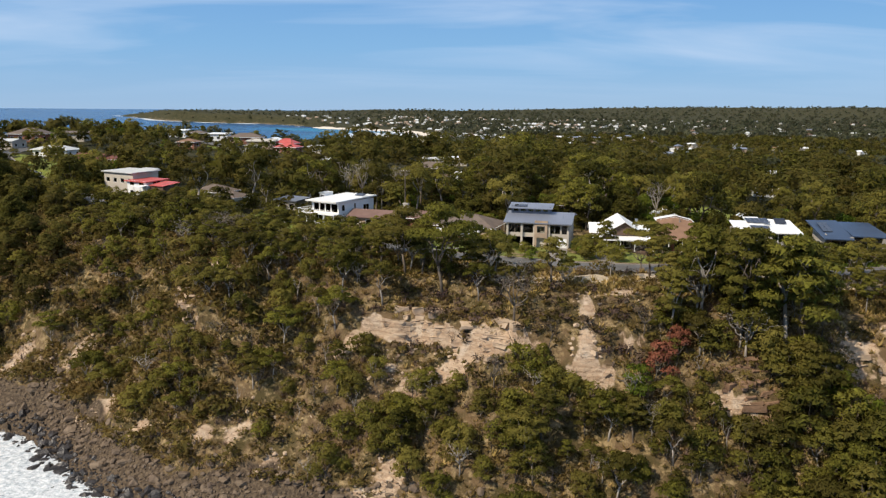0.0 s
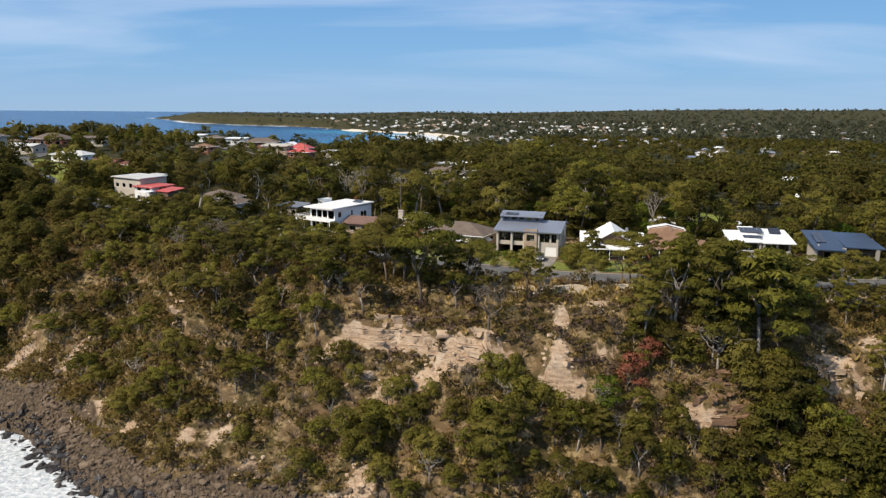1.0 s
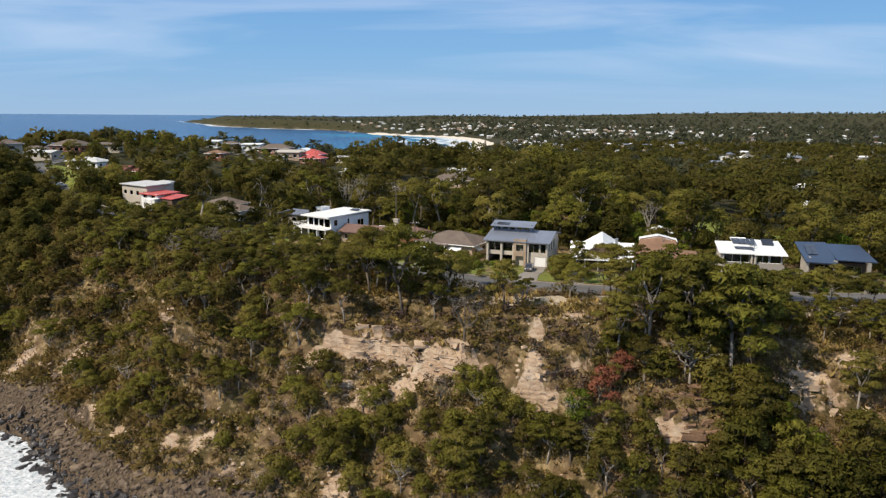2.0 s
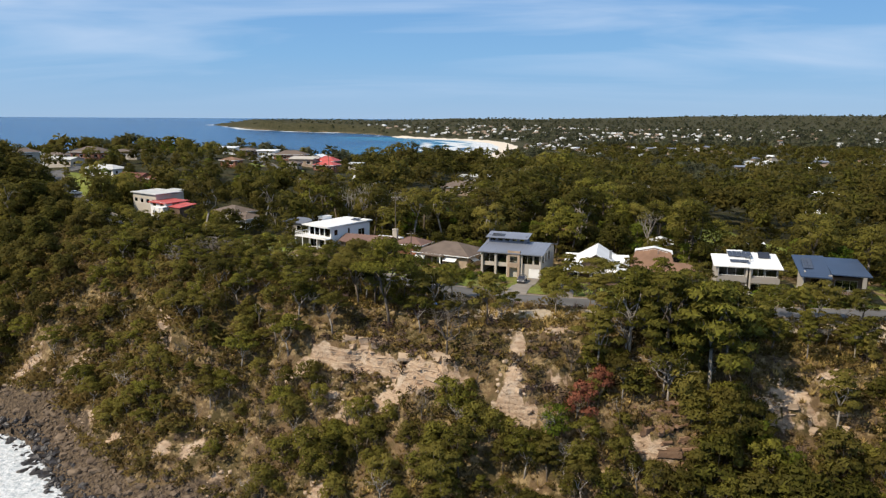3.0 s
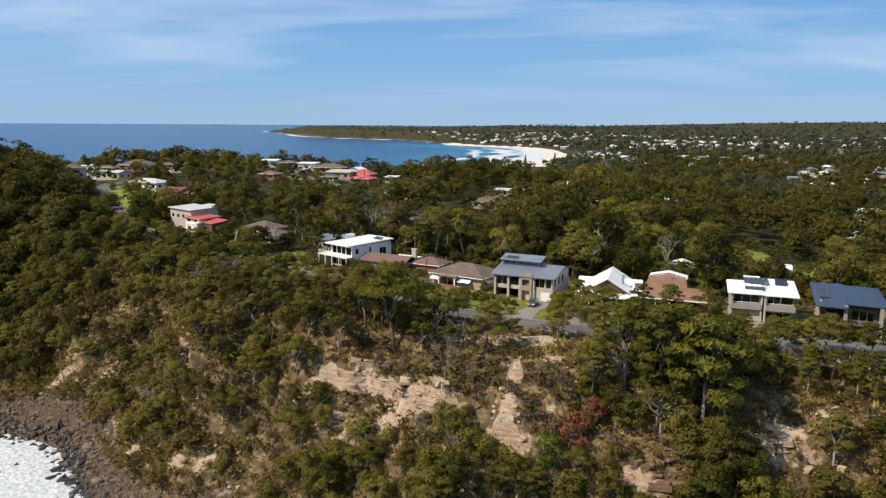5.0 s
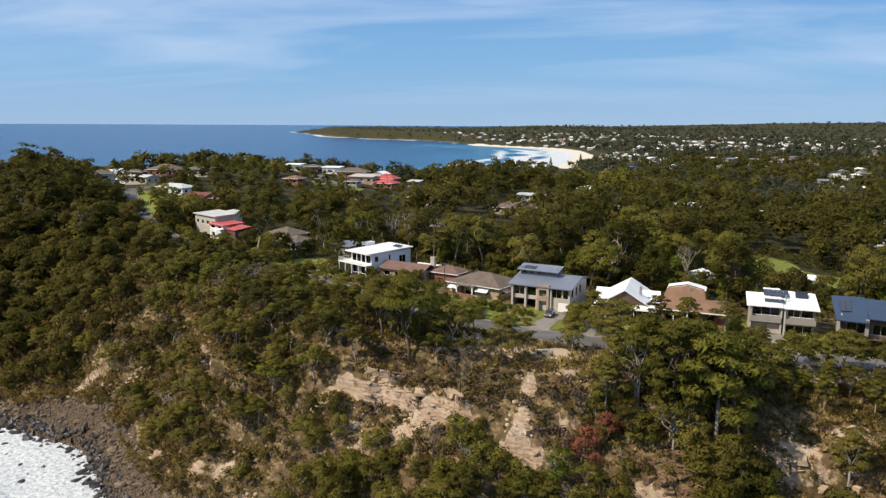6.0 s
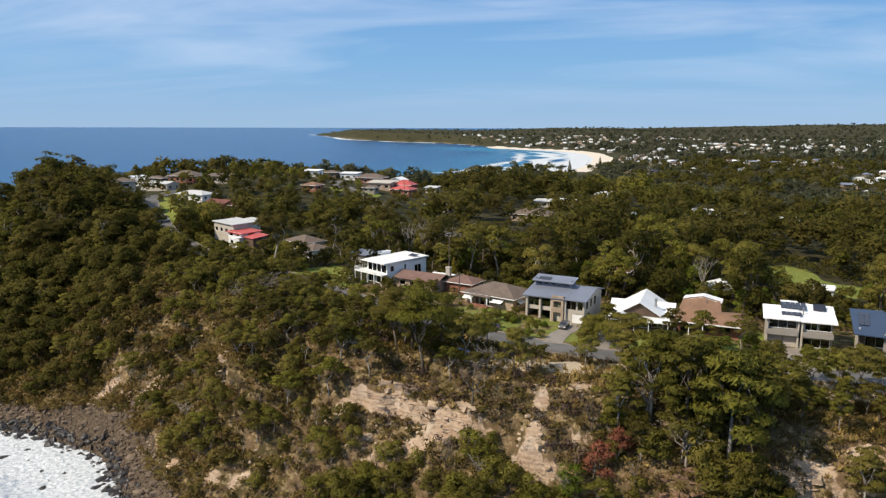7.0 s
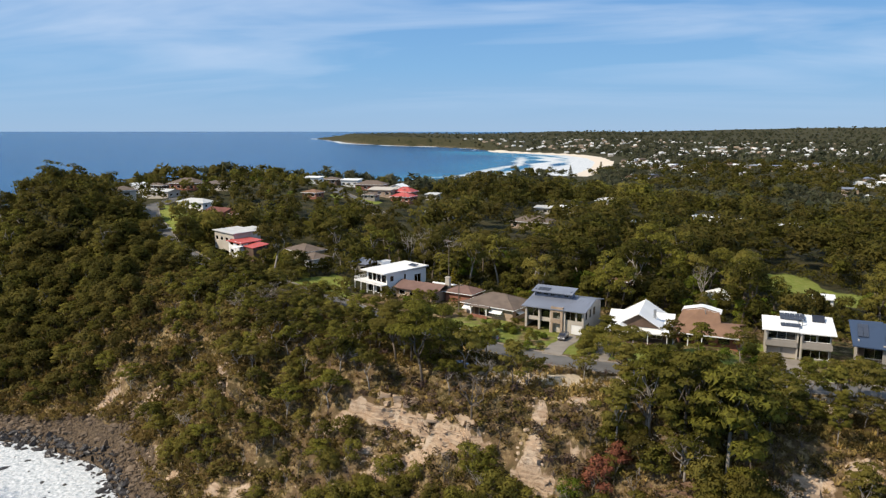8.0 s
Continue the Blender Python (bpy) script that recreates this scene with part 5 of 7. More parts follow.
INLAND = [(-8, 328, -10, 18, 11, 3.2, M_BRICK_TAN, M_ROOF_BROWN, 2.4, "hip", 1, "tan house with brown hipped roof among trees"),
          (-4, 389, -6, 12, 9, 3.0, M_CREAM, M_ROOF_PALE, 0.5, "flat", 1, "cream house with pale flat roof among trees"),
          (9, 392, -6, 11, 9, 3.2, M_CREAM, M_WHITE_ROOF, 1.2, "x", 1, "cream house with white roof among trees"),
          (27, 434, -6, 15, 11, 5.4, M_CREAM, M_ROOF_PALE, 1.4, "hip", 2, "two-storey cream house with pale roof among trees"),
          (46.5, 349, -8, 10, 8, 3.2, M_GREYWALL, M_WHITE_ROOF, 0.4, "flat", 1, "grey house with white flat roof"),
          (11, 306, -8, 7, 6, 3.0, M_WHITE, M_WHITE_ROOF, 0.8, "x", 1, "small white-roofed house among the trees"),
          (38, 212, -20, 5, 5, 3.0, M_BRICK, M_ROOF_TERRA, 1.6, "hip", 1, "small house with terracotta roof behind the street"),
          (64, 204, -10, 6, 6, 3.0, M_WHITE, M_WHITE_ROOF, 1.2, "y", 1, "white-roofed house behind the street"),
          (96, 222, -10, 5, 4, 2.6, M_WHITE, M_WHITE_ROOF, 0.5, "flat", 1, "small white garden shed"),
          (112, 156, -10, 11, 9, 3.0, M_BRICK, M_ROOF_MAROON, 1.6, "hip", 1, "brick house with maroon roof"),
          (80, 411, -4, 13, 8, 3.2, M_WHITE, M_WHITE_ROOF, 0.4, "flat", 1, "long white flat-roofed building"),
          (94, 409, -8, 12, 7, 3.0, M_CREAM, M_ROOF_PALE, 0.4, "flat", 1, "long low pale-roofed building among trees"),
          (-36, 262, -24, 11, 8, 3.0, M_BRICK, M_ROOF_BROWN, 1.6, "hip", 1, "brown-roofed house deep in the trees"),
          (150, 330, -8, 12, 9, 3.0, M_WHITE, M_WHITE_ROOF, 1.4, "x", 1, "white-roofed house among trees"),
          (180, 390, -8, 13, 9, 5.2, M_CREAM, M_WHITE_ROOF, 1.4, "hip", 2, "two-storey cream house among trees"),
          (120, 400, 6, 12, 9, 3.0, M_WHITE, M_ROOF_PALE, 1.4, "x", 1, "white house with pale roof among trees")]
for hx, hy, rot, W, D, H, wm, rm, rise, kind, st, label in INLAND:
    simple_house(hx, hy, g(hx + W / 2, hy + D / 2) + 0.3, rot, W, D, H, wm, rm, rise, kind, label, WOODS, st)


# ---------------------------------------------------------------- trees
rnd = np.random.default_rng(7)


def sprays(centres, radii, count, size, rng, up=0.35, shell=0.55):
    """Pointed leaf sprays on and in flattened clumps: arrays of corners and quads."""
    weight = np.array([r[0] * r[0] for r in radii])
    pick = rng.choice(len(centres), count, p=weight / weight.sum())
    d = rng.normal(size=(count, 3))
    d /= np.linalg.norm(d, axis=1)[:, None]
    d[:, 2] = np.where(d[:, 2] < -0.25, -d[:, 2] * 0.6, d[:, 2])
    depth = shell + (1 - shell) * rng.random(count) ** 0.5
    ctr = np.asarray(centres)[pick] + d * np.asarray(radii)[pick] * depth[:, None]
    nrm = d + rng.normal(size=(count, 3)) * 0.55 + np.array([0, 0, up])
    nrm /= np.linalg.norm(nrm, axis=1)[:, None]
    middle, reach = np.mean(centres, axis=0), np.ptp(np.asarray(centres), axis=0) / 2 + np.mean(radii, axis=0)
    whole = (ctr - middle + np.array([0, 0, 0.25 * reach[2]])) / reach ** 1.4
    whole /= np.linalg.norm(whole, axis=1)[:, None] + 1e-6
    soft = 0.5 * d + 0.45 * whole + 0.45 * nrm
    soft /= np.linalg.norm(soft, axis=1)[:, None] + 1e-6
    u = np.cross(nrm, rng.normal(size=(count, 3)))
    u /= np.linalg.norm(u, axis=1)[:, None]
    v = np.cross(nrm, u)
    s = size * (0.65 + 0.7 * rng.random(count))[:, None]
    pts = np.stack([ctr + u * s * 1.15, ctr - u * s * 0.65 + v * s * 0.42, ctr - u * s * 0.75 - v * s * 0.38], 1)
    return pts.reshape(-1, 3), np.arange(count * 3).reshape(-1, 3), np.repeat(soft, 3, axis=0)


def limb(shape, p, q, r0, r1, rng, bend=0.15, sides=5):
    p, q = np.array(p, float), np.array(q, float)
    run = np.linalg.norm(q - p)
    mid1, mid2 = p + (q - p) * 0.35, p + (q - p) * 0.7
    mid1, mid2 = mid1 + rng.normal(size=3) * bend * run * 0.5, mid2 + rng.normal(size=3) * bend * run * 0.5
    shape.tube([tuple(p), tuple(mid1), tuple(mid2), tuple(q)], [r0, r0 * 0.8 + r1 * 0.2, r0 * 0.45 + r1 * 0.55, r1], sides)


def tree_kind(name, seed, height, spread, form, leaves, size, leaf_mat, bark_mat, trunk_r=0.16):
    """The two meshes of a tree: trunk with limbs, and crown."""
    rng = np.random.default_rng(seed)
    centres, radii = [], []
    wood = Shape()
    if form == "umbrella":
        n, fork = 17, 0.38
        for k in range(n):
            a, rho = k * 2.4 + rng.random(), spread * 0.84 * math.sqrt((k + 0.3) / n)
            centres.append((rho * math.cos(a), rho * math.sin(a), height * (0.93 - 0.26 * (rho / spread) ** 2 + 0.09 * rng.normal())))
            w = spread * (0.24 + 0.13 * rng.random())
            radii.append((w, w, w * 0.46))
    elif form == "open":
        # narrow tiers of leaf pads with air between them
        n, fork = 20, 0.46
        for k in range(n):
            a, zf = k * 2.4 + rng.random(), 0.46 + 0.52 * (k + rng.random()) / n
            rho = spread * (0.25 + 0.65 * rng.random()) * (1.0 - 0.75 * max(0.0, zf - 0.72) / 0.28)
            centres.append((rho * math.cos(a), rho * math.sin(a), height * zf))
            w = spread * (0.24 + 0.16 * rng.random())
            radii.append((w, w, w * 0.42))
    elif form == "bush":
        n, fork = 18, 0.15
        for k in range(n):
            a, zf = k * 2.4 + rng.random(), 0.22 + 0.70 * rng.random()
            rho = spread * (0.75 * math.sqrt(max(0.05, 1 - (zf - 0.3) ** 2 * 1.9))) * (0.45 + 0.6 * rng.random())
            centres.append((rho * math.cos(a), rho * math.sin(a), height * zf))
            w = spread * (0.30 + 0.14 * rng.random())
            radii.append((w, w, w * 0.75))
    elif form == "gum":
        n, fork = 19, 0.42
        for k in range(n):
            a, zf = k * 2.4 + rng.random(), 0.48 + 0.50 * rng.random()
            rho = spread * 0.85 * math.sqrt(max(0.08, 1 - ((zf - 0.68) / 0.36) ** 2)) * (0.35 + 0.65 * rng.random())
            centres.append((rho * math.cos(a), rho * math.sin(a), height * zf))
            w = spread * (0.26 + 0.13 * rng.random())
            radii.append((w, w, w * 0.7))
    elif form == "pine":
        n, fork = 26, 0.1
        for k in range(n):
            zf = 0.15 + 0.83 * k / n
            a, rho = k * 2.4, spread * (1 - zf) * 0.62
            centres.append((rho * math.cos(a), rho * math.sin(a), height * zf))
            w = spread * (0.10 + 0.42 * (1 - zf))
            radii.append((w, w, w * 0.42))
    lean = rng.normal(size=2) * 0.05 * height
    top = np.array([lean[0], lean[1], height * fork])
    wood.tube([(0, 0, -0.8), (lean[0] * 0.3, lean[1] * 0.3, height * fork * 0.45), tuple(top)], [trunk_r * 1.35, trunk_r, trunk_r * 0.85], 7)
    if form == "pine":
        wood.tube([tuple(top), (0, 0, height * 0.98)], [trunk_r * 0.8, 0.03], 6)
    else:
        main = []
        for k in range(4):
            a = k * math.pi / 2 + rng.random() * 1.2
            e = top + np.array([math.cos(a) * spread * 0.32, math.sin(a) * spread * 0.32, height * (0.24 + 0.1 * rng.random())])
            limb(wood, top, e, trunk_r * 0.62, trunk_r * 0.36, rng, 0.15, 4)
            main.append(e)
        for c in centres[::2]:
            b = min(main, key=lambda e: np.linalg.norm(e - np.array(c)))
            wood.tube([tuple(b), tuple((b + np.array(c)) / 2 + rng.normal(size=3) * 0.25), c], [trunk_r * 0.36, trunk_r * 0.2, 0.02], 3)
    pts, quads, nrm = sprays(centres, radii, leaves, size, rng)
    crown = sheet("crown", pts, quads, leaf_mat, normals=nrm)
    return wood.mesh("trunk", bark_mat, True), crown


def bare_kind(seed, height, spread, bark):
    """A leafless tree of forking branches."""
    rng = np.random.default_rng(seed)
    wood = Shape()
    top = np.array([0.1, 0.0, height * 0.4])
    wood.tube([(0, 0, -0.8), (0.05, 0.05, height * 0.2), tuple(top)], [0.2, 0.16, 0.13], 6)
    for k in range(6):
        a = k * 1.05 + rng.random()
        e = top + np.array([math.cos(a) * spread * 0.45, math.sin(a) * spread * 0.45, height * (0.2 + 0.22 * rng.random())])
        limb(wood, top, e, 0.11, 0.06, rng, 0.2)
        for j in range(4):
            f = e + np.array([*(rng.normal(size=2) * spread * 0.28), height * (0.06 + 0.2 * rng.random())])
            limb(wood, e, f, 0.055, 0.02, rng, 0.25, 4)
            for _ in range(2):
                limb(wood, f, f + np.array([*(rng.normal(size=2) * spread * 0.16), height * 0.1 * rng.random()]), 0.025, 0.012, rng, 0.2, 3)
    return wood.mesh("trunk", bark, True)


def sapling_kind(seed, height, bark):
    """A thin bare stem that forks near its top."""
    rng = np.random.default_rng(seed)
    wood = Shape()
    fork = np.array([*(rng.normal(size=2) * 0.3), height * 0.55])
    wood.tube([(0, 0, -0.6), tuple(fork * 0.5 + np.array([0.12, -0.1, 0])), tuple(fork)], [0.10, 0.08, 0.065], 4)
    for k in range(5):
        a = k * 1.3 + rng.random()
        e = fork + np.array([math.cos(a) * height * 0.16, math.sin(a) * height * 0.16, height * (0.2 + 0.25 * rng.random())])
        limb(wood, fork * (0.75 + 0.05 * k), e, 0.05, 0.02, rng, 0.2, 3)
        for _ in range(2):
            limb(wood, e, e + np.array([*(rng.normal(size=2) * height * 0.07), height * 0.12 * rng.random()]), 0.025, 0.01, rng, 0.2, 3)
    return wood.mesh("trunk", bark, True)


UMBRELLA = [tree_kind("coastal", 100 + k, (7.6, 8.2, 6.8, 7.9, 7.2, 8.6)[k], (4.0, 3.2, 3.8, 2.8, 3.6, 3.1)[k], "open" if k in (1, 3, 5) else "umbrella", 1550, 0.285, M_LEAF if k < 4 else M_LEAF_DARK, M_BARK if k % 2 else M_BARK_PALE, 0.15) for k in range(6)]
TALL = [tree_kind("tall", 110 + k, 13.0, (3.9, 4.4, 3.4, 4.0)[k], "open", 2300, 0.34, M_LEAF_DARK if k == 2 else M_LEAF, M_BARK_PALE if k % 2 else M_BARK, 0.2) for k in range(4)]
BUSHY = [tree_kind("bushy", 120 + k, 6.0, 3.2, "bush", 1200, 0.305, M_LEAF, M_BARK, 0.14) for k in range(4)]
DOME = [tree_kind("dome", 130 + k, 13.0, 6.6, "umbrella", 4600, 0.30, M_LEAF, M_BARK, 0.24) for k in range(2)]
DENSE = [tree_kind("dense", 140 + k, 9.0, 4.6, "bush", 1000, 0.52, M_LEAF_DARK, M_BARK_DARK, 0.2) for k in range(3)]
GUMS = [tree_kind("gum", 160 + k, 14.5, 5.2, "gum", 1500, 0.43, M_LEAF if k < 3 else M_LEAF_DARK, M_BARK_PALE if k % 2 else M_BARK, 0.26) for k in range(5)]
FRESH = [tree_kind("fresh", 180 + k, 7.0, 3.4, "bush", 1200, 0.32, M_LEAF_BRIGHT, M_BARK, 0.15) for k in range(2)]
RUSSET = [tree_kind("russet", 190, 6.2, 3.4, "bush", 1500, 0.30, M_LEAF_RED, M_BARK, 0.15)]
GOLDEN = [tree_kind("golden", 191, 7.5, 2.0, "pine", 1300, 0.26, M_LEAF_GOLD, M_BARK, 0.14)]
SHRUBS = [tree_kind("shrub", 194 + k, 1.8, 1.2, "bush", 380, 0.20, M_LEAF_BRIGHT if k else M_LEAF, M_BARK, 0.05) for k in range(3)]
NORFOLK = [tree_kind("norfolk", 192, 24.0, 6.0, "pine", 1800, 0.8, M_LEAF_DARK, M_BARK_DARK, 0.35)]
BARE_WOOD = [bare_kind(200 + k, 6.5, 3.4, M_BARK_PALE if k < 2 else M_BARK) for k in range(4)]
KINDS = {"umbrella": (UMBRELLA, "coastal_tree", "coastal tea-tree with flat olive crown on bare stems", "tree"),
         "tall": (TALL, "tall_coastal_tree", "tall open coastal tree leaning over the cliff", "tree"),
         "dome": (DOME, "spreading_coastal_tree", "broad coastal tree with wide domed olive crown", "tree"),
         "bush": (BUSHY, "coastal_shrub_tree", "bushy olive-green tree low on the slope", "tree"),
         "dense": (DENSE, "broadleaf_tree", "dense dark green rounded tree", "tree"),
         "gum": (GUMS, "eucalyptus_tree", "tall eucalyptus with open olive crown and pale trunk", "tree"),
         "fresh": (FRESH, "garden_tree", "bright green leafy garden tree", "tree"),
         "russet": (RUSSET, "russet_tree", "tree with russet red dying leaves on the cliff", "tree"),
         "golden": (GOLDEN, "golden_conifer", "golden yellow conical garden conifer", "tree"),
         "shrub": (SHRUBS, "garden_shrub", "clipped leafy garden shrub beside a house", "shrub"),
         "norfolk": (NORFOLK, "norfolk_pine", "tall dark layered pine above the bay", "tree")}
GROUPS = {"dome": "spreading trees on the cliff edge", "tall": "tall trees on the cliff", "umbrella": "trees along the cliff", "bush": "trees along the cliff", "dense": "broadleaf trees", "gum": "eucalyptus trees", "fresh": "garden trees", "shrub": "garden shrubs", "norfolk": "pines above the bay"}


def plant(kind, x, y, scale=1.0, turn=None, z=None, flat=1.0):
    meshes, name, label, category = KINDS[kind]
    k = int(rnd.integers(len(meshes)))
    z = g(x, y) if z is None else z
    ob = thing(name, pose(x, y, z - 0.1, 0, 0, float(rnd.random() * 360)) @ Matrix.Diagonal((scale, scale, scale * flat, 1)), label, category, GROUPS.get(kind, ""))
    part("trunk", meshes[k][0], None, ob)
    part("crown", meshes[k][1], None, ob)
    return ob


# where houses stand, in plan
FOOT = []
for ob in list(scene.objects):
    if ob.get("category") == "house":
        xs = [v.co for c in ob.children if c.type == "MESH" for v in c.data.vertices]
        FOOT.append((ob.matrix_basis.inverted(), min(v.x for v in xs), max(v.x for v in xs), min(v.y for v in xs), max(v.y for v in xs)))


def free(x, y, margin):
    """True where nothing built, mown or driven on lies within margin."""
    x, y = np.asarray(x, float), np.asarray(y, float)
    ok = np.ones(x.shape, bool)
    for inv, x0, x1, y0, y1 in FOOT:
        lx = inv[0][0] * x + inv[0][1] * y + inv[0][3]
        ly = inv[1][0] * x + inv[1][1] * y + inv[1][3]
        ok &= ~((lx > x0 - margin) & (lx < x1 + margin) & (ly > y0 - margin) & (ly < y1 + margin))
        if margin > 2.3 and inv.inverted().translation.y > 203:
            ok &= ~((lx > x0 + 1) & (lx < x1 - 1) & (ly > y0 - 15) & (ly < y0))
    for line in (ROAD, LANE):
        ok &= line_distance(x, y, line)[0] > 3.6 + margin * 0.6
    if margin > 2.3:
        ok &= ~((abs(x - 196) < 34) & (y > 530) & (y < 700))
        ok &= ~((abs(x - 97) < 13) & (y > 196) & (y < 285))
    for items in (LAWNS, DIRT):
        for cx, cy, rx, ry in items:
            ok &= ((x - cx) / (rx + margin * 0.4)) ** 2 + ((y - cy) / (ry + margin * 0.4)) ** 2 > 1
    ok &= ~((abs(x - y * np.interp(y, [800, 1230], [-0.0212, 0.008])) < 26) & (y > 780) & (y < 1235) & (margin > 2.3))
    ok &= ~((abs(x - 203) < 36) & (abs(y - 650) < 44))
    ok &= ~((abs(x - 29.5) < 4.5) & (y > 143) & (y < 167))
    return ok


def below_view(x, y):
    """True in the low gardens before the houses inland."""
    v = np.zeros(np.shape(x), bool)
    for inv, x0, x1, y0, y1 in FOOT:
        if inv.inverted().translation.y > 203:
            lx = inv[0][0] * x + inv[0][1] * y + inv[0][3]
            ly = inv[1][0] * x + inv[1][1] * y + inv[1][3]
            v |= (lx > x0 - 1) & (lx < x1 + 1) & (ly > y0 - 75) & (ly < y0)
    return v


def scatter(x0, x1, y0, y1, gap, seed, keep):
    """Jittered places at least about gap apart, where keep(x, y) holds."""
    rng = np.random.default_rng(seed)
    nx, ny = int((x1 - x0) / gap), int((y1 - y0) / gap)
    i, j = np.meshgrid(np.arange(nx), np.arange(ny))
    x = x0 + (i + 0.5 * (j % 2) + 0.15 + 0.7 * rng.random(i.shape)) * gap
    y = y0 + (j + 0.15 + 0.7 * rng.random(i.shape)) * gap
    x, y = x.ravel(), y.ravel()
    k = keep(x, y)
    return x[k], y[k]


def bare_spot(x, y, grow=1.0, below=0.0):
    v = np.zeros(np.shape(x), bool)
    for cx, cy, rx, ry in BARE:
        v |= (((x - cx) / (rx * grow)) ** 2 + ((y - cy + below) / (ry * grow + below)) ** 2) < 1
    return v


# the open heathy bank between the ledge and the edge of the cliff
def heath_band(x, y):
    d = shore_distance(x, y)
    s = d / (33 + 5 * smooth(30, 80, x))
    here = (s > 0.74) & (s < 1.03) & ((x > -13) & (x < 37))
    return here & (fbm(x / 5, y / 5, 63) > np.where(x > 60, -0.1, -0.42))


# on the slope below the clifftop
def on_slope(x, y):
    d = shore_distance(x, y)
    wide = 33 + 5 * smooth(30, 80, x) + 34 * smooth(-98, -150, x)
    s = d / wide
    left = smooth(20, -10, x)
    dens = fbm(x / 14, y / 14, 61)
    clear = ((x > 64) & (x < 82) & (y > 103) & (y < 113)) | ((x > 45) & (x < 51) & (y > 104) & (y < 110))
    return ~clear & (steepness(x, y) < 2.4) & (s > 0.12 + 0.11 * left) & (s < 0.99) & ~bare_spot(x, y, 1.05, 0.3) & (dens > -0.55 + 0.16 * smooth(-85, -65, x) * smooth(-4, -14, x)) & (y < 215) & ~heath_band(x, y)


sx_, sy_ = scatter(-84, 104, 84, 176, 4.3, 301, on_slope)
for x, y in zip(sx_, sy_):
    u = rnd.random()
    right = smooth(25, 60, np.array(x))
    kind = "umbrella" if u < 0.34 else "bush" if u < 0.92 else "dense"
    sc = (0.45 + 0.62 * rnd.random()) * (1.0 + 0.12 * float(right))
    plant(kind, float(x), float(y), float(sc) * (0.8 if kind == "dense" else 1.0))
# share of dark-leaved trees raised here to imitate trees in shadow
rx_, ry_ = scatter(46, 104, 80, 112, 4.8, 313, on_slope)
for x, y in zip(rx_, ry_):
    plant("dense" if rnd.random() < 0.4 else "bush", float(x), float(y), float(0.6 + 0.4 * rnd.random()))
hx_, hy_ = scatter(-205, -84, 146, 215, 6.2, 306, on_slope)
for x, y in zip(hx_, hy_):
    u = rnd.random()
    plant("dense" if u < 0.7 else "bush" if u < 0.85 else "umbrella", float(x), float(y), float(0.72 + 0.45 * rnd.random()))
# the belt along the edge of the cliff
def on_edge(x, y):
    d = shore_distance(x, y)
    wide = 33 + 5 * smooth(30, 80, x)
    dr = line_distance(x, y, ROAD)[0]
    gap = (x > 14) & (x < 41) & (fbm(x / 4, y / 4, 71) > -0.6) | (x > 68) & (fbm(x / 5, y / 5, 72) > 0.12)
    return (d > wide * 1.0) & (dr > 5.2) & (y < line_y(x)) & (x > -82) & free(x, y, 0.2) & ~gap


def line_y(x):
    return np.interp(x, [p[0] for p in ROAD[::-1]], [p[1] for p in ROAD[::-1]])


ex_, ey_ = scatter(-82, 108, 108, 214, 4.7, 302, on_edge)
for x, y in zip(ex_, ey_):
    u = rnd.random()
    plant("umbrella" if u < 0.8 else "bush", float(x), float(y), float(0.78 + 0.36 * rnd.random()) * (0.82 if -52 < x < -12 else 0.76 if x > 68 else 1.0))
# single trees that stand out
plant("russet", 37.6, 111.6, 0.95)
plant("russet", 40.8, 113.0, 0.8)
for x, y, top in ((2.5, 130.5, 48.8), (-4.5, 135.5, 48.0), (42.0, 134.0, 46.8)):
    plant("dome", x, y, (top - g(x, y)) / 13.0)
for x, y, s in ((9, 126.5, 0.9), (-8.5, 130, 1.1), (-6, 143, 1.05), (10.5, 133, 0.9), (21.5, 124, 1.15), (25.5, 129.5, 0.6), (34, 132, 0.75), (-15, 140, 0.9), (-28, 148, 0.8), (-38, 162, 0.85), (55, 122, 1.0), (63, 122, 0.9), (69, 119, 0.8), (37, 101, 0.9), (32, 105, 0.95), (15, 105, 1.1), (1, 115, 0.75), (-4.5, 112, 0.9)):
    plant("umbrella", x, y, s)
for x, y, top in ((40, 115, 42.5), (45.5, 116.5, 49.3), (51, 113, 49.9), (57, 109.6, 48.9), (54.5, 117.5, 48.9), (60.5, 113, 48.0), (48.5, 121, 48.2), (59, 121, 44.5), (68.3, 124.6, 43.5), (75, 119, 40.5), (83, 120, 40.0), (92, 121, 40.0), (70.5, 125, 41.0), (87, 112, 36.5), (76, 108, 36.0), (55, 121, 44.0), (-53, 177, 44.5), (-36, 166, 45.0), (-84, 175, 44.0)):
    plant("tall", x, y, (top - g(x, y)) / 13.0)
for x, y, s in ((38, 153, 0.95), (36, 158.5, 0.8), (52, 158, 0.9), (57, 152, 1.0), (66, 157, 0.9), (70, 152, 0.75), (88, 154, 0.8), (33.5, 150, 0.55), (21, 156, 0.55), (16, 166, 0.5), (-12, 178, 0.7), (-3, 172, 0.7)):
    plant("bush" if s < 0.85 else "umbrella", x, y, s)
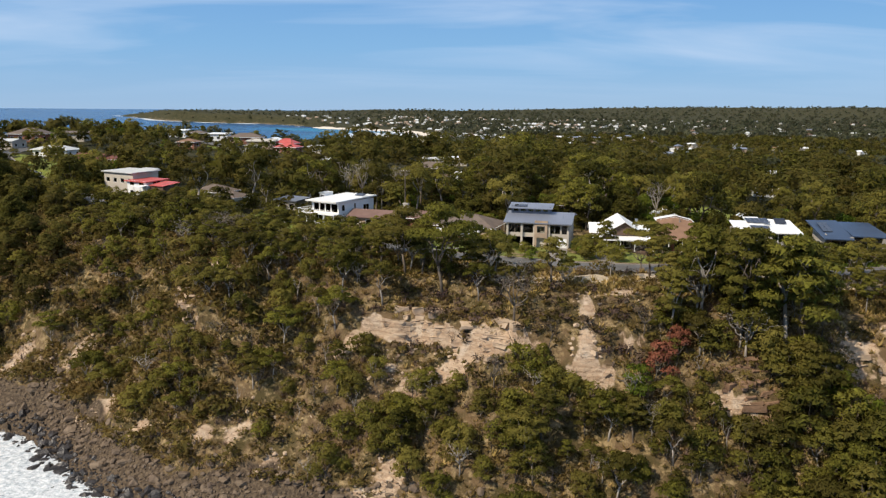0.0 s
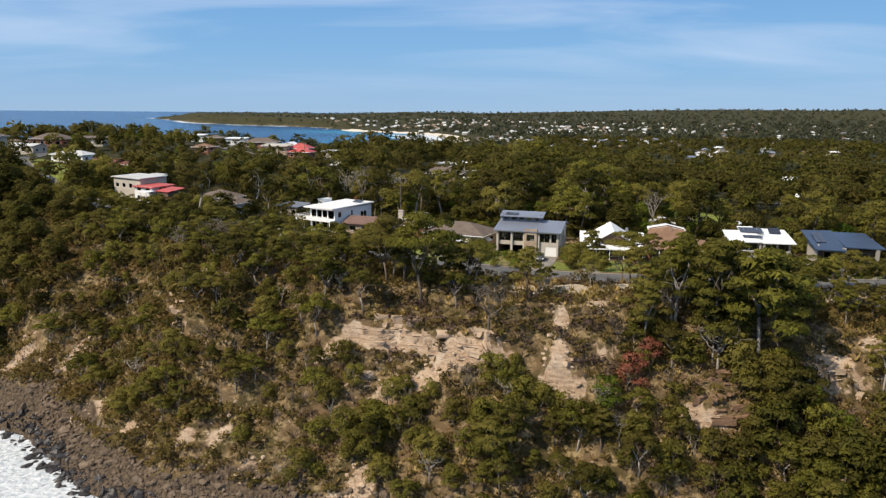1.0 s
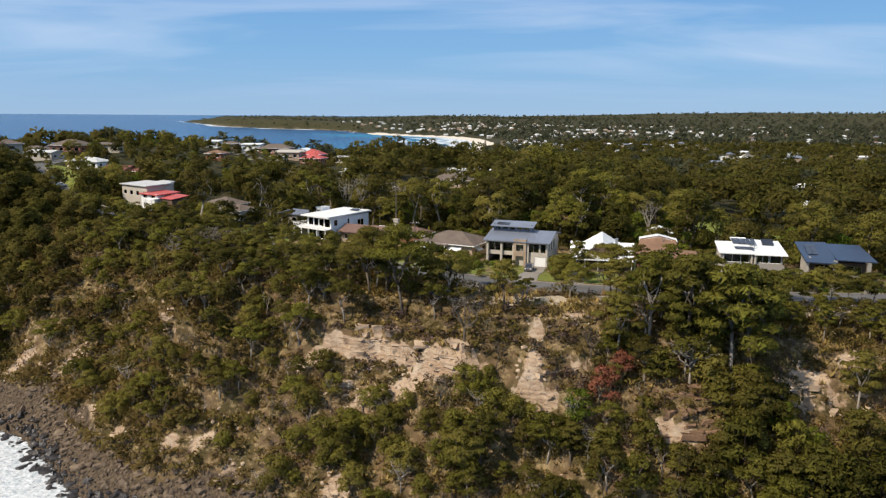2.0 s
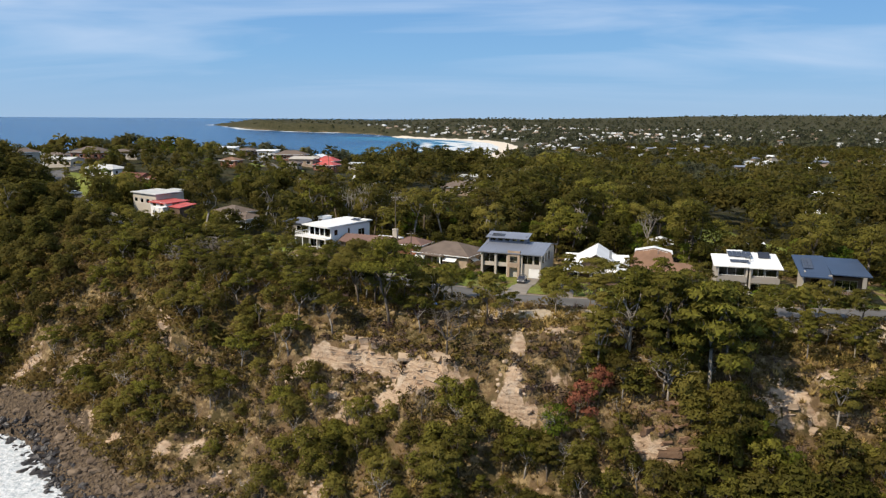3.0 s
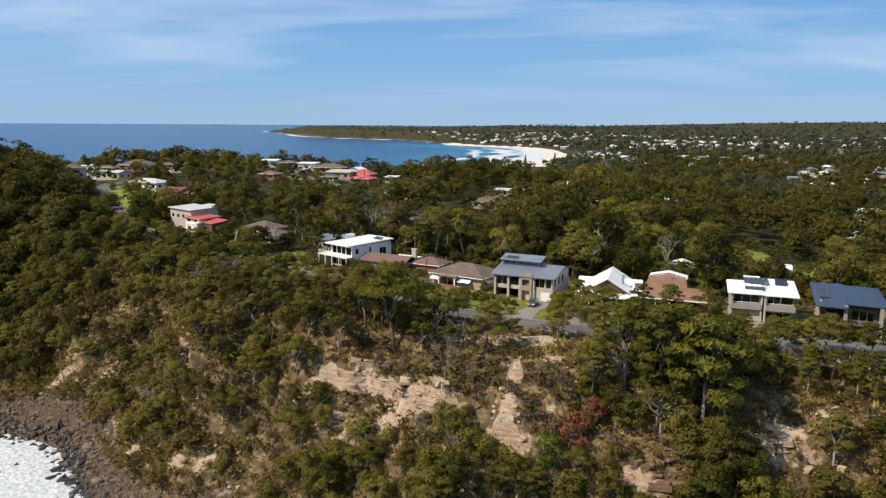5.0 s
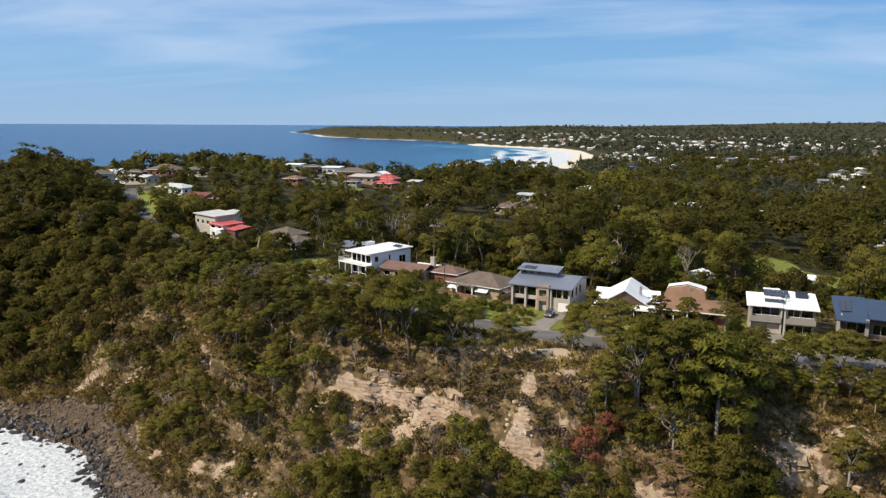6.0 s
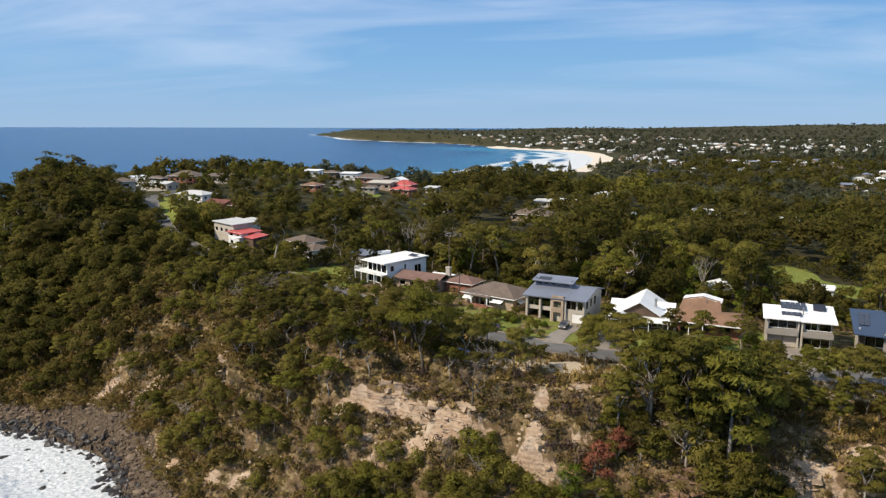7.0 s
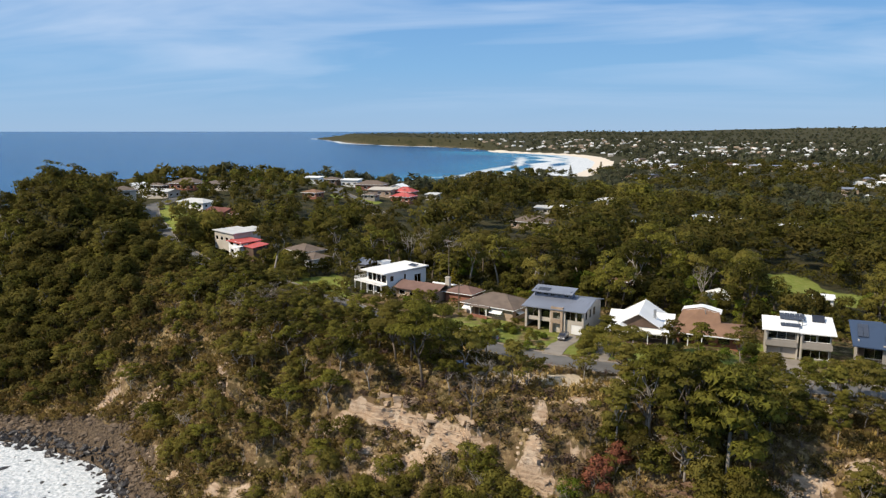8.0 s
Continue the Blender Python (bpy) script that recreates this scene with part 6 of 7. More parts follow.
for x, y, s in ((20, 163.5, 1.0), (22, 162.5, 0.8), (23.6, 161, 0.9), (18, 165, 0.8), (16, 163, 1.2), (14, 165, 0.9), (12, 166.5, 0.7), (33.5, 161, 1.1), (34.6, 157, 1.2), (33.2, 154, 1.3), (32.5, 148.6, 1.2), (4, 171, 0.8),
                (8, 169, 0.7), (10, 167.5, 0.6), (1, 173, 0.7), (-3, 176, 0.9), (-16, 183.5, 1.2), (-11, 181, 1.0), (-22, 187, 1.1), (-34, 191, 0.7), (-38, 193.5, 0.6), (-31, 189.5, 0.8), (40, 159.5, 0.7), (45, 158.8, 0.6),
                (50, 157.5, 0.9), (54, 161, 1.1), (58, 160, 1.0), (63, 159, 1.3)):
    plant("shrub", x, y, s)
for x, y, s in ((67, 161, 1.4), (69, 158, 1.2), (71.5, 156, 1.5), (80.5, 161, 1.2), (83, 160, 1.0), (86, 158, 1.4), (89, 157, 1.3), (93, 153, 1.2), (96, 151, 1.0), (85, 143, 1.2), (79.5, 150, 1.1), (91, 144, 1.3), (64, 147, 1.2), (56, 146.5, 1.1),
                (49, 147.5, 1.3), (17, 150, 1.0), (21, 148.5, 1.2), (13, 157, 1.1), (-6, 166, 1.2), (24, 150, 0.9)):
    plant("shrub", x, y, s)
plant("golden", -6.0, 197.0, 1.08)
plant("golden", 2.5, 192.0, 0.6)
for x, y, s in ((63.5, 105.5, 0.8), (67.5, 102.5, 0.75), (33, 108, 0.85), (33, 200, 1.2), (28, 206, 1.0), (72, 190, 1.0), (84, 185, 0.8), (-112, 262, 0.9), (40, 252, 1.1), (108, 158, 0.9), (14, 192, 0.6)):
    plant("fresh", x, y, s)
for x, y, s in ((-21.5, 990, 0.75), (13.5, 1230, 1.05), (-176, 366, 0.42)):
    plant("norfolk", x, y, s)
for x, y, s in ((-176, 330, 0.75), (-205, 338, 0.7), (-96, 410, 0.75), (-128, 418, 0.8), (-150, 330, 0.6), (-140, 410, 0.6), (-220, 300, 0.7), (-178, 222, 0.9)):
    plant("umbrella", x, y, s * 1.3)
# trees between the houses of the headland
mx_, my_ = scatter(-200, -72, 262, 372, 10.0, 321, lambda x, y: free(x, y, 1.2) & (fbm(x / 14, y / 14, 83) > -0.3) & ~((x > -148) & (x < -108) & (y < 275)))
for x, y in zip(mx_, my_):
    u = rnd.random()
    plant("dense" if u < 0.6 else "fresh" if u < 0.72 else "bush", float(x), float(y), float(0.42 + 0.3 * rnd.random()))
for x, y, s in ((-119, 209, 1.0), (-124, 222, 0.75), (-131, 232, 0.7), (-113, 202, 0.9), (-109, 190, 0.9), (-127, 212, 1.0), (-138, 236, 0.75), (-96, 197, 0.85), (-104, 202, 0.95), (-112, 208, 1.0), (-119, 215, 0.95), (-126, 225, 0.85), (-88, 196, 0.8), (-80, 193, 0.8)):
    plant("dense", x, y, s)
for x, y, s in ((-109, 212, 1.25), (-103, 207.5, 1.2), (-97, 203.5, 1.1), (-86, 199, 1.0), (-119, 220.5, 0.9), (-98, 218.5, 0.85), (-103, 222.5, 0.7), (-108, 226, 0.7), (-90, 213.5, 0.8), (-69, 214, 1.0), (-64, 210, 0.9), (-61, 207.5, 0.9), (-75, 217, 0.85), (-56, 203, 0.8), (-88, 215, 0.7), (-80, 210, 1.15), (-84, 212, 1.1), (-76, 209, 1.0), (-94, 213, 0.6), (-58, 206, 0.75), (-65, 206, 0.8), (-74, 214, 0.7), (0.2, 119, 0.6), (-5, 117, 0.7), (-2, 114, 0.65)):
    plant("bush", x, y, s)
# the belt on the seaward verge of the road
for x, y, s in ((-63, 188.5, 0.9), (-57, 184.5, 0.62), (-51, 180, 0.6), (-46.5, 176, 0.62), (-41, 173, 0.8), (-35, 170.5, 0.9), (-29, 166, 0.95), (-23, 162.5, 0.85), (-17, 158.5, 0.9), (-72, 191.5, 0.95), (-11, 153.5, 0.95)):
    plant("umbrella", x, y, s)
for x, y, s in ((-73, 225, 0.95), (-69, 222, 0.9), (-78, 228, 0.85), (-62, 217, 0.9), (-66, 216, 1.0), (-82, 222, 0.9)):
    plant("bush", x, y, s)
for x, y, s in ((33.5, 159, 0.7), (35, 155.5, 0.8), (33.5, 152, 0.75), (36.5, 150, 0.7), (39, 147.5, 0.7), (15, 164, 0.45), (12, 163, 0.5), (73, 154, 0.5), (79.5, 155, 0.5), (72.5, 149, 0.55), (79, 148.5, 0.5), (84, 156, 0.6), (66, 199, 0.9), (63, 198, 0.8), (69, 162, 0.7), (-9, 184, 0.7), (-14, 186, 0.6), (-24, 188.5, 0.55)):
    plant("bush", x, y, s)
ux_, uy_ = scatter(4, 116, 184, 204, 6.5, 323, lambda x, y: free(x, y, 1.4))
for x, y in zip(ux_, uy_):
    u = rnd.random()
    plant("bush" if u < 0.55 else "fresh" if u < 0.7 else "dense", float(x), float(y), float(0.5 + 0.4 * rnd.random()))
# the rounded trees below the ledge
for x, y, s in ((-2, 118.6, 0.8), (-4.5, 115.6, 0.95), (2.2, 115.5, 0.9), (18, 113.2, 0.95), (22.5, 110.6, 1.0), (14, 109.5, 1.0), (29.8, 107, 0.85), (37, 104.5, 0.95), (41.5, 100.5, 1.0), (58, 105.5, 1.1), (56, 107.6, 1.35), (60, 108.5, 1.25), (53.5, 109.5, 1.2), (9, 112, 0.8)):
    plant("bush", x, y, s)
# small trees on the verge before the street
for x, y, s in ((70, 143.5, 0.62), (76, 144.5, 0.7), (81, 143, 0.6), (87.5, 144.5, 0.72), (94, 145.5, 0.66), (66, 132, 0.75), (73.5, 131, 0.95), (77.5, 130, 1.1), (81.5, 131.5, 1.05), (85, 130.5, 1.0), (89, 132, 0.85), (97, 133, 0.8), (104, 134, 0.85)):
    plant("umbrella", x, y, s)
# dead wood
DRY = [(float(x), float(y), 0.45 + 0.4 * float(rnd.random())) for x, y in zip(*scatter(-80, 60, 96, 176, 11.0, 320, lambda x, y: on_slope(x, y) & (shore_distance(x, y) > 12)))]
for i, (x, y, s) in enumerate((*DRY, (16, 126.5, 0.8), (-46, 163, 1.1), (-30, 152, 0.9), (46, 120, 1.1), (5, 106, 0.8), (32, 108, 0.9), (-62, 168, 0.9), (41, 136.5, 0.9), (-20, 112, 0.6), (65, 108, 0.9), (88, 128, 0.9), (20, 110, 0.7), (-50, 170, 1.0), (24, 125, 0.7), (36, 116, 0.8), (14.5, 119.6, 1.35), (45, 117, 1.4), (51, 110.5, 1.3), (-47, 160, 1.2), (-43, 163, 1.1), (-39, 164, 1.0), (-55, 163, 1.0))):
    ob = thing("dead_tree", pose(x, y, g(x, y) - 0.1, 0, 0, i * 71.0) @ Matrix.Scale(s, 4), "leafless grey dead tree on the cliff", "tree", "dead trees")
    part("trunk", BARE_WOOD[i % 4], None, ob)
SAPLINGS = [sapling_kind(230 + k, 6.0, (M_BARK, M_BARK_PALE, M_BARK)[k % 3]) for k in range(5)]


def sapling_ground(x, y):
    d = shore_distance(x, y)
    edge = (d > 24) & (d < 42) & (x > -75) & (x < -8) & (y < line_y(x) - 6)
    bank = (d > 12) & (d < 26) & (x > -75) & (x < 62) & (fbm(x / 12, y / 12, 121) > 0.05)
    grove = (d > 26) & (d < 42) & (x > 36) & (x < 66) & (y < 126)
    return (edge & (fbm(x / 9, y / 9, 122) > -0.1)) | bank | grove


for i, (x, y) in enumerate(zip(*scatter(-75, 66, 96, 190, 4.6, 322, lambda x, y: sapling_ground(x, y) & (steepness(x, y) < 2.4) & ~bare_spot(x, y, 1.1)))):
    ob = thing("bare_sapling", pose(float(x), float(y), g(x, y) - 0.1, float(rnd.normal()) * 5, float(rnd.normal()) * 5, i * 83.0) @ Matrix.Scale(0.6 + 0.55 * float(rnd.random()), 4), "thin leafless grey sapling on the cliff", "sapling", "bare saplings on the cliff")
    part("trunk", SAPLINGS[i % 5], None, ob)
for i, (x, y, s) in enumerate(((-24, 214, 2.2), (-20, 217, 2.5), (-14, 213.5, 2.0), (-9, 217, 2.2), (62, 196, 1.9))):
    ob = thing("bare_gum_tree", pose(x, y, g(x, y) - 0.1, 0, 0, i * 97.0) @ Matrix.Diagonal((0.95, 0.95, s, 1)), "tall pale gum with bare white upright branches", "tree", "bare gum trees")
    part("trunk", BARE_WOOD[i % 2], None, ob)


# behind the houses and on the headland: singly built trees in front
def behind(x, y):
    d = shore_distance(x, y)
    return (d > 36) & ((y > line_y(x) + 6) | (x < -85)) & (y < 232 + 20 * smooth(0, 100, x)) & free(x, y, 2.4) & ~((y < 182) & (x > -12) & (x < 108)) & ~((y < 208) & (x > -62) & (x < -8)) & ~((y < 205) & (x > -15) & (x < 3)) & ~((y > 238) & (x > -150) & (x < -108)) & (x > -215)


tx_, ty_ = scatter(-215, 150, 150, 262, 8.2, 303, behind)
for x, y in zip(tx_, ty_):
    u = rnd.random()
    hill = x < -95
    kind = ("dense" if u < 0.6 else "gum" if u < 0.8 else "umbrella") if hill else ("gum" if u < 0.58 - 0.4 * float(smooth(60, 110, np.array(x))) else "dense" if u < 0.94 else "fresh")
    sc = (0.72 + 0.4 * rnd.random()) * (0.55 if below_view(np.array(x), np.array(y)) else 1.0)
    plant(kind, float(x), float(y), float(sc) * (1.35 if hill and kind != "gum" else 0.9 if hill else 1.12))


# ---------------------------------------------------------------- woods, scrub and grass in bulk
def crown_template(seed, height, spread, count, size, core, form="gum"):
    rng = np.random.default_rng(seed)
    centres, radii = [], []
    n = 11
    for k in range(n):
        a, zf = k * 2.4 + rng.random(), (0.45 if form == "gum" else 0.3) + 0.5 * rng.random()
        rho = spread * 0.75 * (0.3 + 0.7 * rng.random())
        centres.append((rho * math.cos(a), rho * math.sin(a), height * zf))
        w = spread * (0.32 + 0.15 * rng.random())
        radii.append((w, w, w * 0.7))
    pts, quads, nrm = sprays(centres, radii, count, size, rng, up=0.5, shell=0.7)
    if core:
        # a dark heart of a few larger leaves hides the far side
        inner, iq, inn = sprays([(0, 0, height * 0.62)], [(spread * 0.55, spread * 0.55, height * 0.26)], core, size * 1.9, rng, up=0.6, shell=0.5)
        quads = np.concatenate([quads, iq + len(pts)])
        pts, nrm = np.concatenate([pts, inner]), np.concatenate([nrm, inn])
    return pts, quads, nrm


def bulk(name, templates, x, y, z, scale, k, mat, label, category, seed, tall=0.25):
    """Many copies of a few templates joined into one mesh."""
    rng = np.random.default_rng(seed)
    all_p, all_q, all_n, tints, base = [], [], [], [], 0
    leafy = len(templates[0]) > 2
    which = rng.integers(len(templates), size=len(x))
    for t, (pts, quads, *nrm) in enumerate(templates):
        sel = np.where(which == t)[0]
        if not len(sel):
            continue
        a = rng.random(len(sel)) * 2 * math.pi
        s = scale[sel] * k[sel]
        st = s * (1 - tall / 2 + tall * rng.random(len(sel)))
        c, n = np.cos(a)[:, None], np.sin(a)[:, None]
        X = (pts[:, 0] * c - pts[:, 1] * n) * s[:, None] + x[sel][:, None]
        Y = (pts[:, 0] * n + pts[:, 1] * c) * s[:, None] + y[sel][:, None]
        Z = pts[:, 2] * st[:, None] + z[sel][:, None]
        all_p.append(np.stack([X, Y, Z], -1).reshape(-1, 3))
        all_q.append((quads[None] + (np.arange(len(sel)) * len(pts))[:, None, None]).reshape(-1, quads.shape[1]) + base)
        tints.append(np.repeat(rng.random(len(sel)), len(pts)))
        if leafy:
            nx, ny, nz = nrm[0][:, 0], nrm[0][:, 1], nrm[0][:, 2]
            all_n.append(np.stack([nx * c - ny * n, nx * n + ny * c, np.broadcast_to(nz, (len(sel), len(nz)))], -1).reshape(-1, 3))
        base += len(sel) * len(pts)
    ob = new(name, sheet(name, np.concatenate(all_p), np.concatenate(all_q), mat, [("tint", np.concatenate(tints))], soft=leafy, normals=np.concatenate(all_n) if leafy else None))
    return tagged(ob, label, category, kind="stuff")


def wedge(gap0, r0, r1, seed, grow):
    """Places over the land in the view's wide wedge, the gaps growing with distance."""
    rng = np.random.default_rng(seed)
    xs, ys, r = [], [], r0
    while r < r1:
        step = gap0 * (1 + grow * (r - r0))
        a = np.radians(np.arange(-52, 50, math.degrees(step / r)))
        a = a + (rng.random(len(a)) - 0.5) * step / r
        rr = r + (rng.random(len(a)) - 0.5) * step
        xs.append(CENTRE[0] + rr * np.sin(a))
        ys.append(rr * np.cos(a))
        r += step * 0.9
    return np.concatenate(xs), np.concatenate(ys)


# places of the town's houses round the bay
town_rng = np.random.default_rng(77)
TOWN_AT = []
for cx, cy, ax, ay, many in ((120, 1420, 60, 190, 34), (95, 1700, 50, 150, 20), (290, 1420, 120, 120, 26), (150, 1050, 60, 110, 7), (420, 1000, 140, 160, 14), (640, 1000, 170, 150, 18), (520, 700, 120, 90, 9),
                             (300, 2300, 220, 300, 95), (700, 2400, 300, 400, 80), (-150, 2750, 220, 160, 34), (200, 3300, 500, 400, 120), (1300, 3000, 500, 500, 36), (900, 1600, 250, 250, 30), (350, 760, 90, 70, 9), (-700, 3200, 200, 200, 10)):
    n = 0
    while n < many:
        x, y = cx + ax * town_rng.normal() * 0.7, cy + ay * town_rng.normal() * 0.7
        if shore_distance(np.array([x]), np.array([y]))[0] > 62:
            TOWN_AT.append((float(x), float(y)))
            n += 1


def in_town(x, y, side, ahead):
    """True beside and before a house of the town, as one looks along y."""
    v = np.zeros(x.shape, bool)
    for tx, ty in TOWN_AT:
        v |= (abs(x - tx - (y - ty) * tx / ty) < side) & (y < ty + side * 0.6) & (y > ty - ahead)
    return v


def is_wood(x, y, margin, sand=36):
    d = shore_distance(x, y)
    return (d > np.where(y > 2700, 26, np.where(y > 900, sand + 14, 34))) & free(x, y, margin)


T_MID = [crown_template(400 + k, 13.0, 5.2, 225, 0.80, 20) for k in range(5)]
T_FAR = [crown_template(420 + k, 13.0, 6.5, 52, 1.65, 8, "round") for k in range(5)]
T_OUT = [crown_template(440 + k, 13.0, 9.5, 18, 3.6, 4, "round") for k in range(4)]
wx, wy = wedge(8.4, 205, 470, 501, 0.0012)
hill = (wx < -128) & (wy < 268) & (wy > 185)
keep = is_wood(wx, wy, 2.5) & (~behind(wx, wy) | hill) & ((wy > 200) | (wx < -110) | (wx > 118))
keep &= ~((blob(wx, wy, -140, 365, 75, 60) > 0.40) & (fbm(wx / 18, wy / 18, 81) > 0.3))
wx, wy = wx[keep], wy[keep]
half = fbm(wx / 40, wy / 40, 82) > 0.18 + 0.7 * smooth(50, 120, wx)
low = np.where((wx < -128) & (wy < 268), 0.75, 1.0) - 0.4 * smooth(0.15, 0.5, blob(wx, wy, -145, 355, 105, 95))
low = np.where(below_view(wx, wy), np.minimum(low, 0.5), low)
low = np.where((wx < -62) & (wy > 375) & (wy < 480), np.minimum(low, 0.34), low)
for nm, sel, mat, lab in (("woodland", half, M_LEAF, "mixed eucalypt woodland behind the houses"), ("dark_woodland", ~half, M_LEAF_DARK, "dark dense woodland behind the houses")):
    bulk(nm, T_MID, wx[sel], wy[sel], ground(wx[sel], wy[sel]) - 1.5, (0.70 + 0.75 * rnd.random(sel.sum())) * low[sel], np.ones(sel.sum()), mat, lab, "woods", 601)
wx, wy = wedge(10.5, 470, 1600, 502, 0.0011)
clear = fbm(wx / 90, wy / 90, 84) > 0.42
keep = is_wood(wx, wy, 3.0) & ~clear & ~in_town(wx, wy, 8, 26)
wx, wy = wx[keep], wy[keep]
px, py, pz, pk = draw_in(wx, wy, ground(wx, wy) - 1.0)
half = fbm(wx / 120, wy / 120, 85) > -0.05 + 0.45 * smooth(120, 420, wx)
sc = 0.55 + 0.75 * rnd.random(len(wx))
for nm, sel, mat, lab in (("bay_woods", half, M_LEAF_HAZED, "gum woods greyed for haze, spreading inland from the bay"), ("dark_bay_woods", ~half, M_LEAF_DARK, "dark green woods spreading inland from the bay")):
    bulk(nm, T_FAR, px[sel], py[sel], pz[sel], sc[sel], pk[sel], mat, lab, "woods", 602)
wx, wy = wedge(28, 1600, 6600, 503, 0.0006)
keep = is_wood(wx, wy, 3.0, 70) & ~(fbm(wx / 260, wy / 260, 86) > 0.38) & ~in_town(wx, wy, 11, 50)
wx, wy = wx[keep], wy[keep]
px, py, pz, pk = draw_in(wx, wy, ground(wx, wy) - 2.0)
bulk("far_woods", T_OUT, px, py, pz, (0.6 + 0.7 * rnd.random(len(wx))) * np.where(wx < -350, 0.7, 1.0), pk * 1.1, M_LEAF_HAZED, "far wooded hills round the bay", "woods", 603)

# scrub and tussocks on the slope
T_SCRUB = [crown_template(460 + k, 1.5, 1.1, 58, 0.25, 0, "round") for k in range(6)]


def scrubby(x, y):
    d = shore_distance(x, y)
    return (steepness(x, y) < 2.2) & (d > 6.3) & (y < line_y(x) - 4.2) & ~bare_spot(x, y, 0.9) & free(x, y, 0.0) & (fbm(x / 8, y / 8, 91) > -0.45)


cx_, cy_ = scatter(-150, 110, 84, 200, 1.75, 304, scrubby)
bulk("coastal_scrub", T_SCRUB, cx_, cy_, ground(cx_, cy_) - 0.25, (0.55 + 1.05 * rnd.random(len(cx_)) ** 1.8) * (1 + 0.75 * smooth(-15, -45, cx_)), np.ones(len(cx_)), M_SCRUB, "low olive and brown coastal scrub covering the cliff", "scrub", 604)
rng = np.random.default_rng(9)
T_TUFT = []
for k in range(4):
    a = rng.random(9) * 6.28
    tip = np.stack([np.cos(a) * 0.6, np.sin(a) * 0.6, 0.4 + 0.5 * rng.random(9)], 1)
    foot = tip * np.array([0.15, 0.15, 0])
    sidew = np.stack([-np.sin(a), np.cos(a), 0 * a], 1) * 0.16
    pts = np.stack([foot - sidew, foot + sidew, tip], 1).reshape(-1, 3)
    T_TUFT.append((pts, np.arange(27).reshape(-1, 3)))


T_TWIG = []
for k in range(4):
    m = 22
    a, e = rng.random(m) * 6.28, 0.5 + 0.9 * rng.random(m)
    tip = np.stack([np.cos(a) * np.cos(e), np.sin(a) * np.cos(e), np.sin(e)], 1) * (0.9 + 0.9 * rng.random(m))[:, None]
    foot = tip * rng.random(m)[:, None] * 0.35
    sidew = np.stack([-np.sin(a), np.cos(a), 0 * a], 1) * 0.045
    T_TWIG.append((np.stack([foot - sidew, foot + sidew, tip], 1).reshape(-1, 3), np.arange(3 * m).reshape(-1, 3)))
qx_, qy_ = scatter(-150, 110, 84, 200, 2.3, 309, lambda x, y: scrubby(x, y) & (fbm(x / 10, y / 10, 97) > 0.0))
bulk("twiggy_brush", T_TWIG, qx_, qy_, ground(qx_, qy_) - 0.1, 0.7 + 0.8 * rnd.random(len(qx_)), np.ones(len(qx_)), M_TWIG, "grey leafless twiggy brush on the cliff", "brush", 607)


hx_, hy_ = scatter(-100, 108, 96, 180, 1.9, 311, lambda x, y: (heath_band(x, y) | (fbm(x / 9, y / 9, 99) > 0.33)) & scrubby(x, y) & (fbm(x / 4, y / 4, 98) > -0.1))
bulk("dark_heath", T_SCRUB, hx_, hy_, ground(hx_, hy_) - 0.2, 0.6 + 0.9 * rnd.random(len(hx_)), np.ones(len(hx_)), M_DARK_SHRUB, "dark purple-brown heath shrubs on the cliff bank", "scrub", 610)
vx_, vy_ = scatter(-222, -105, 170, 275, 3.2, 314, lambda x, y: free(x, y, 0.8) & (shore_distance(x, y) > 28))
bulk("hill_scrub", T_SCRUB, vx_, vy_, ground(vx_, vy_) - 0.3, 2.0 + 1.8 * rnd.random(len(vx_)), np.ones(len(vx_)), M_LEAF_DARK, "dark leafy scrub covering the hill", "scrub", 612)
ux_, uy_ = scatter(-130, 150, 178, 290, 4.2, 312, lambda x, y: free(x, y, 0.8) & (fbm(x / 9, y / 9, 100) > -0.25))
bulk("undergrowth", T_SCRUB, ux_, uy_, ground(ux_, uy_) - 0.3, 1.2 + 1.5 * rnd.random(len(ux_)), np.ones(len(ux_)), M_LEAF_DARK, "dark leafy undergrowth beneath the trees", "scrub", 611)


def grassy(x, y):
    d = shore_distance(x, y)
    return (steepness(x, y) < 2.2) & (d > 7.5) & (y < line_y(x) - 3.6) & (fbm(x / 6, y / 6, 95) > -0.2) & ~bare_spot(x, y, 0.7)


cx_, cy_ = scatter(-180, 110, 84, 205, 1.05, 305, grassy)
bulk("dry_grass", T_TUFT, cx_, cy_, ground(cx_, cy_) - 0.05, 0.6 + 0.9 * rnd.random(len(cx_)), np.ones(len(cx_)), M_GRASS, "tufts of dry straw-coloured grass on the cliff", "grass", 605)


# ---------------------------------------------------------------- rocks
def rock_template(seed, faces=1, squash=0.7, angular=0.3):
    rng = np.random.default_rng(seed)
    bm = bmesh.new()
    bmesh.ops.create_icosphere(bm, subdivisions=faces, radius=1.0)
    stretch = 1 + 0.35 * rng.normal(size=3)
    for v in bm.verts:
        k = 1 + angular * rng.normal()
        v.co = Vector((v.co.x * abs(stretch[0]) * k, v.co.y * abs(stretch[1]) * k, v.co.z * squash * k))
    bm.verts.ensure_lookup_table()
    pts = np.array([v.co for v in bm.verts])
    tris = np.array([[v.index for v in f.verts] for f in bm.faces])
    bm.free()
    return pts, tris


T_ROCK = [rock_template(700 + k, 1, 0.6, 0.24) for k in range(8)]


def rocky(x, y):
    d = shore_distance(x, y)
    return (d > -2.8) & (d < 8.2 + 3 * fbm(x / 7, y / 7, 101)) & (x > -160) & (x < 20)


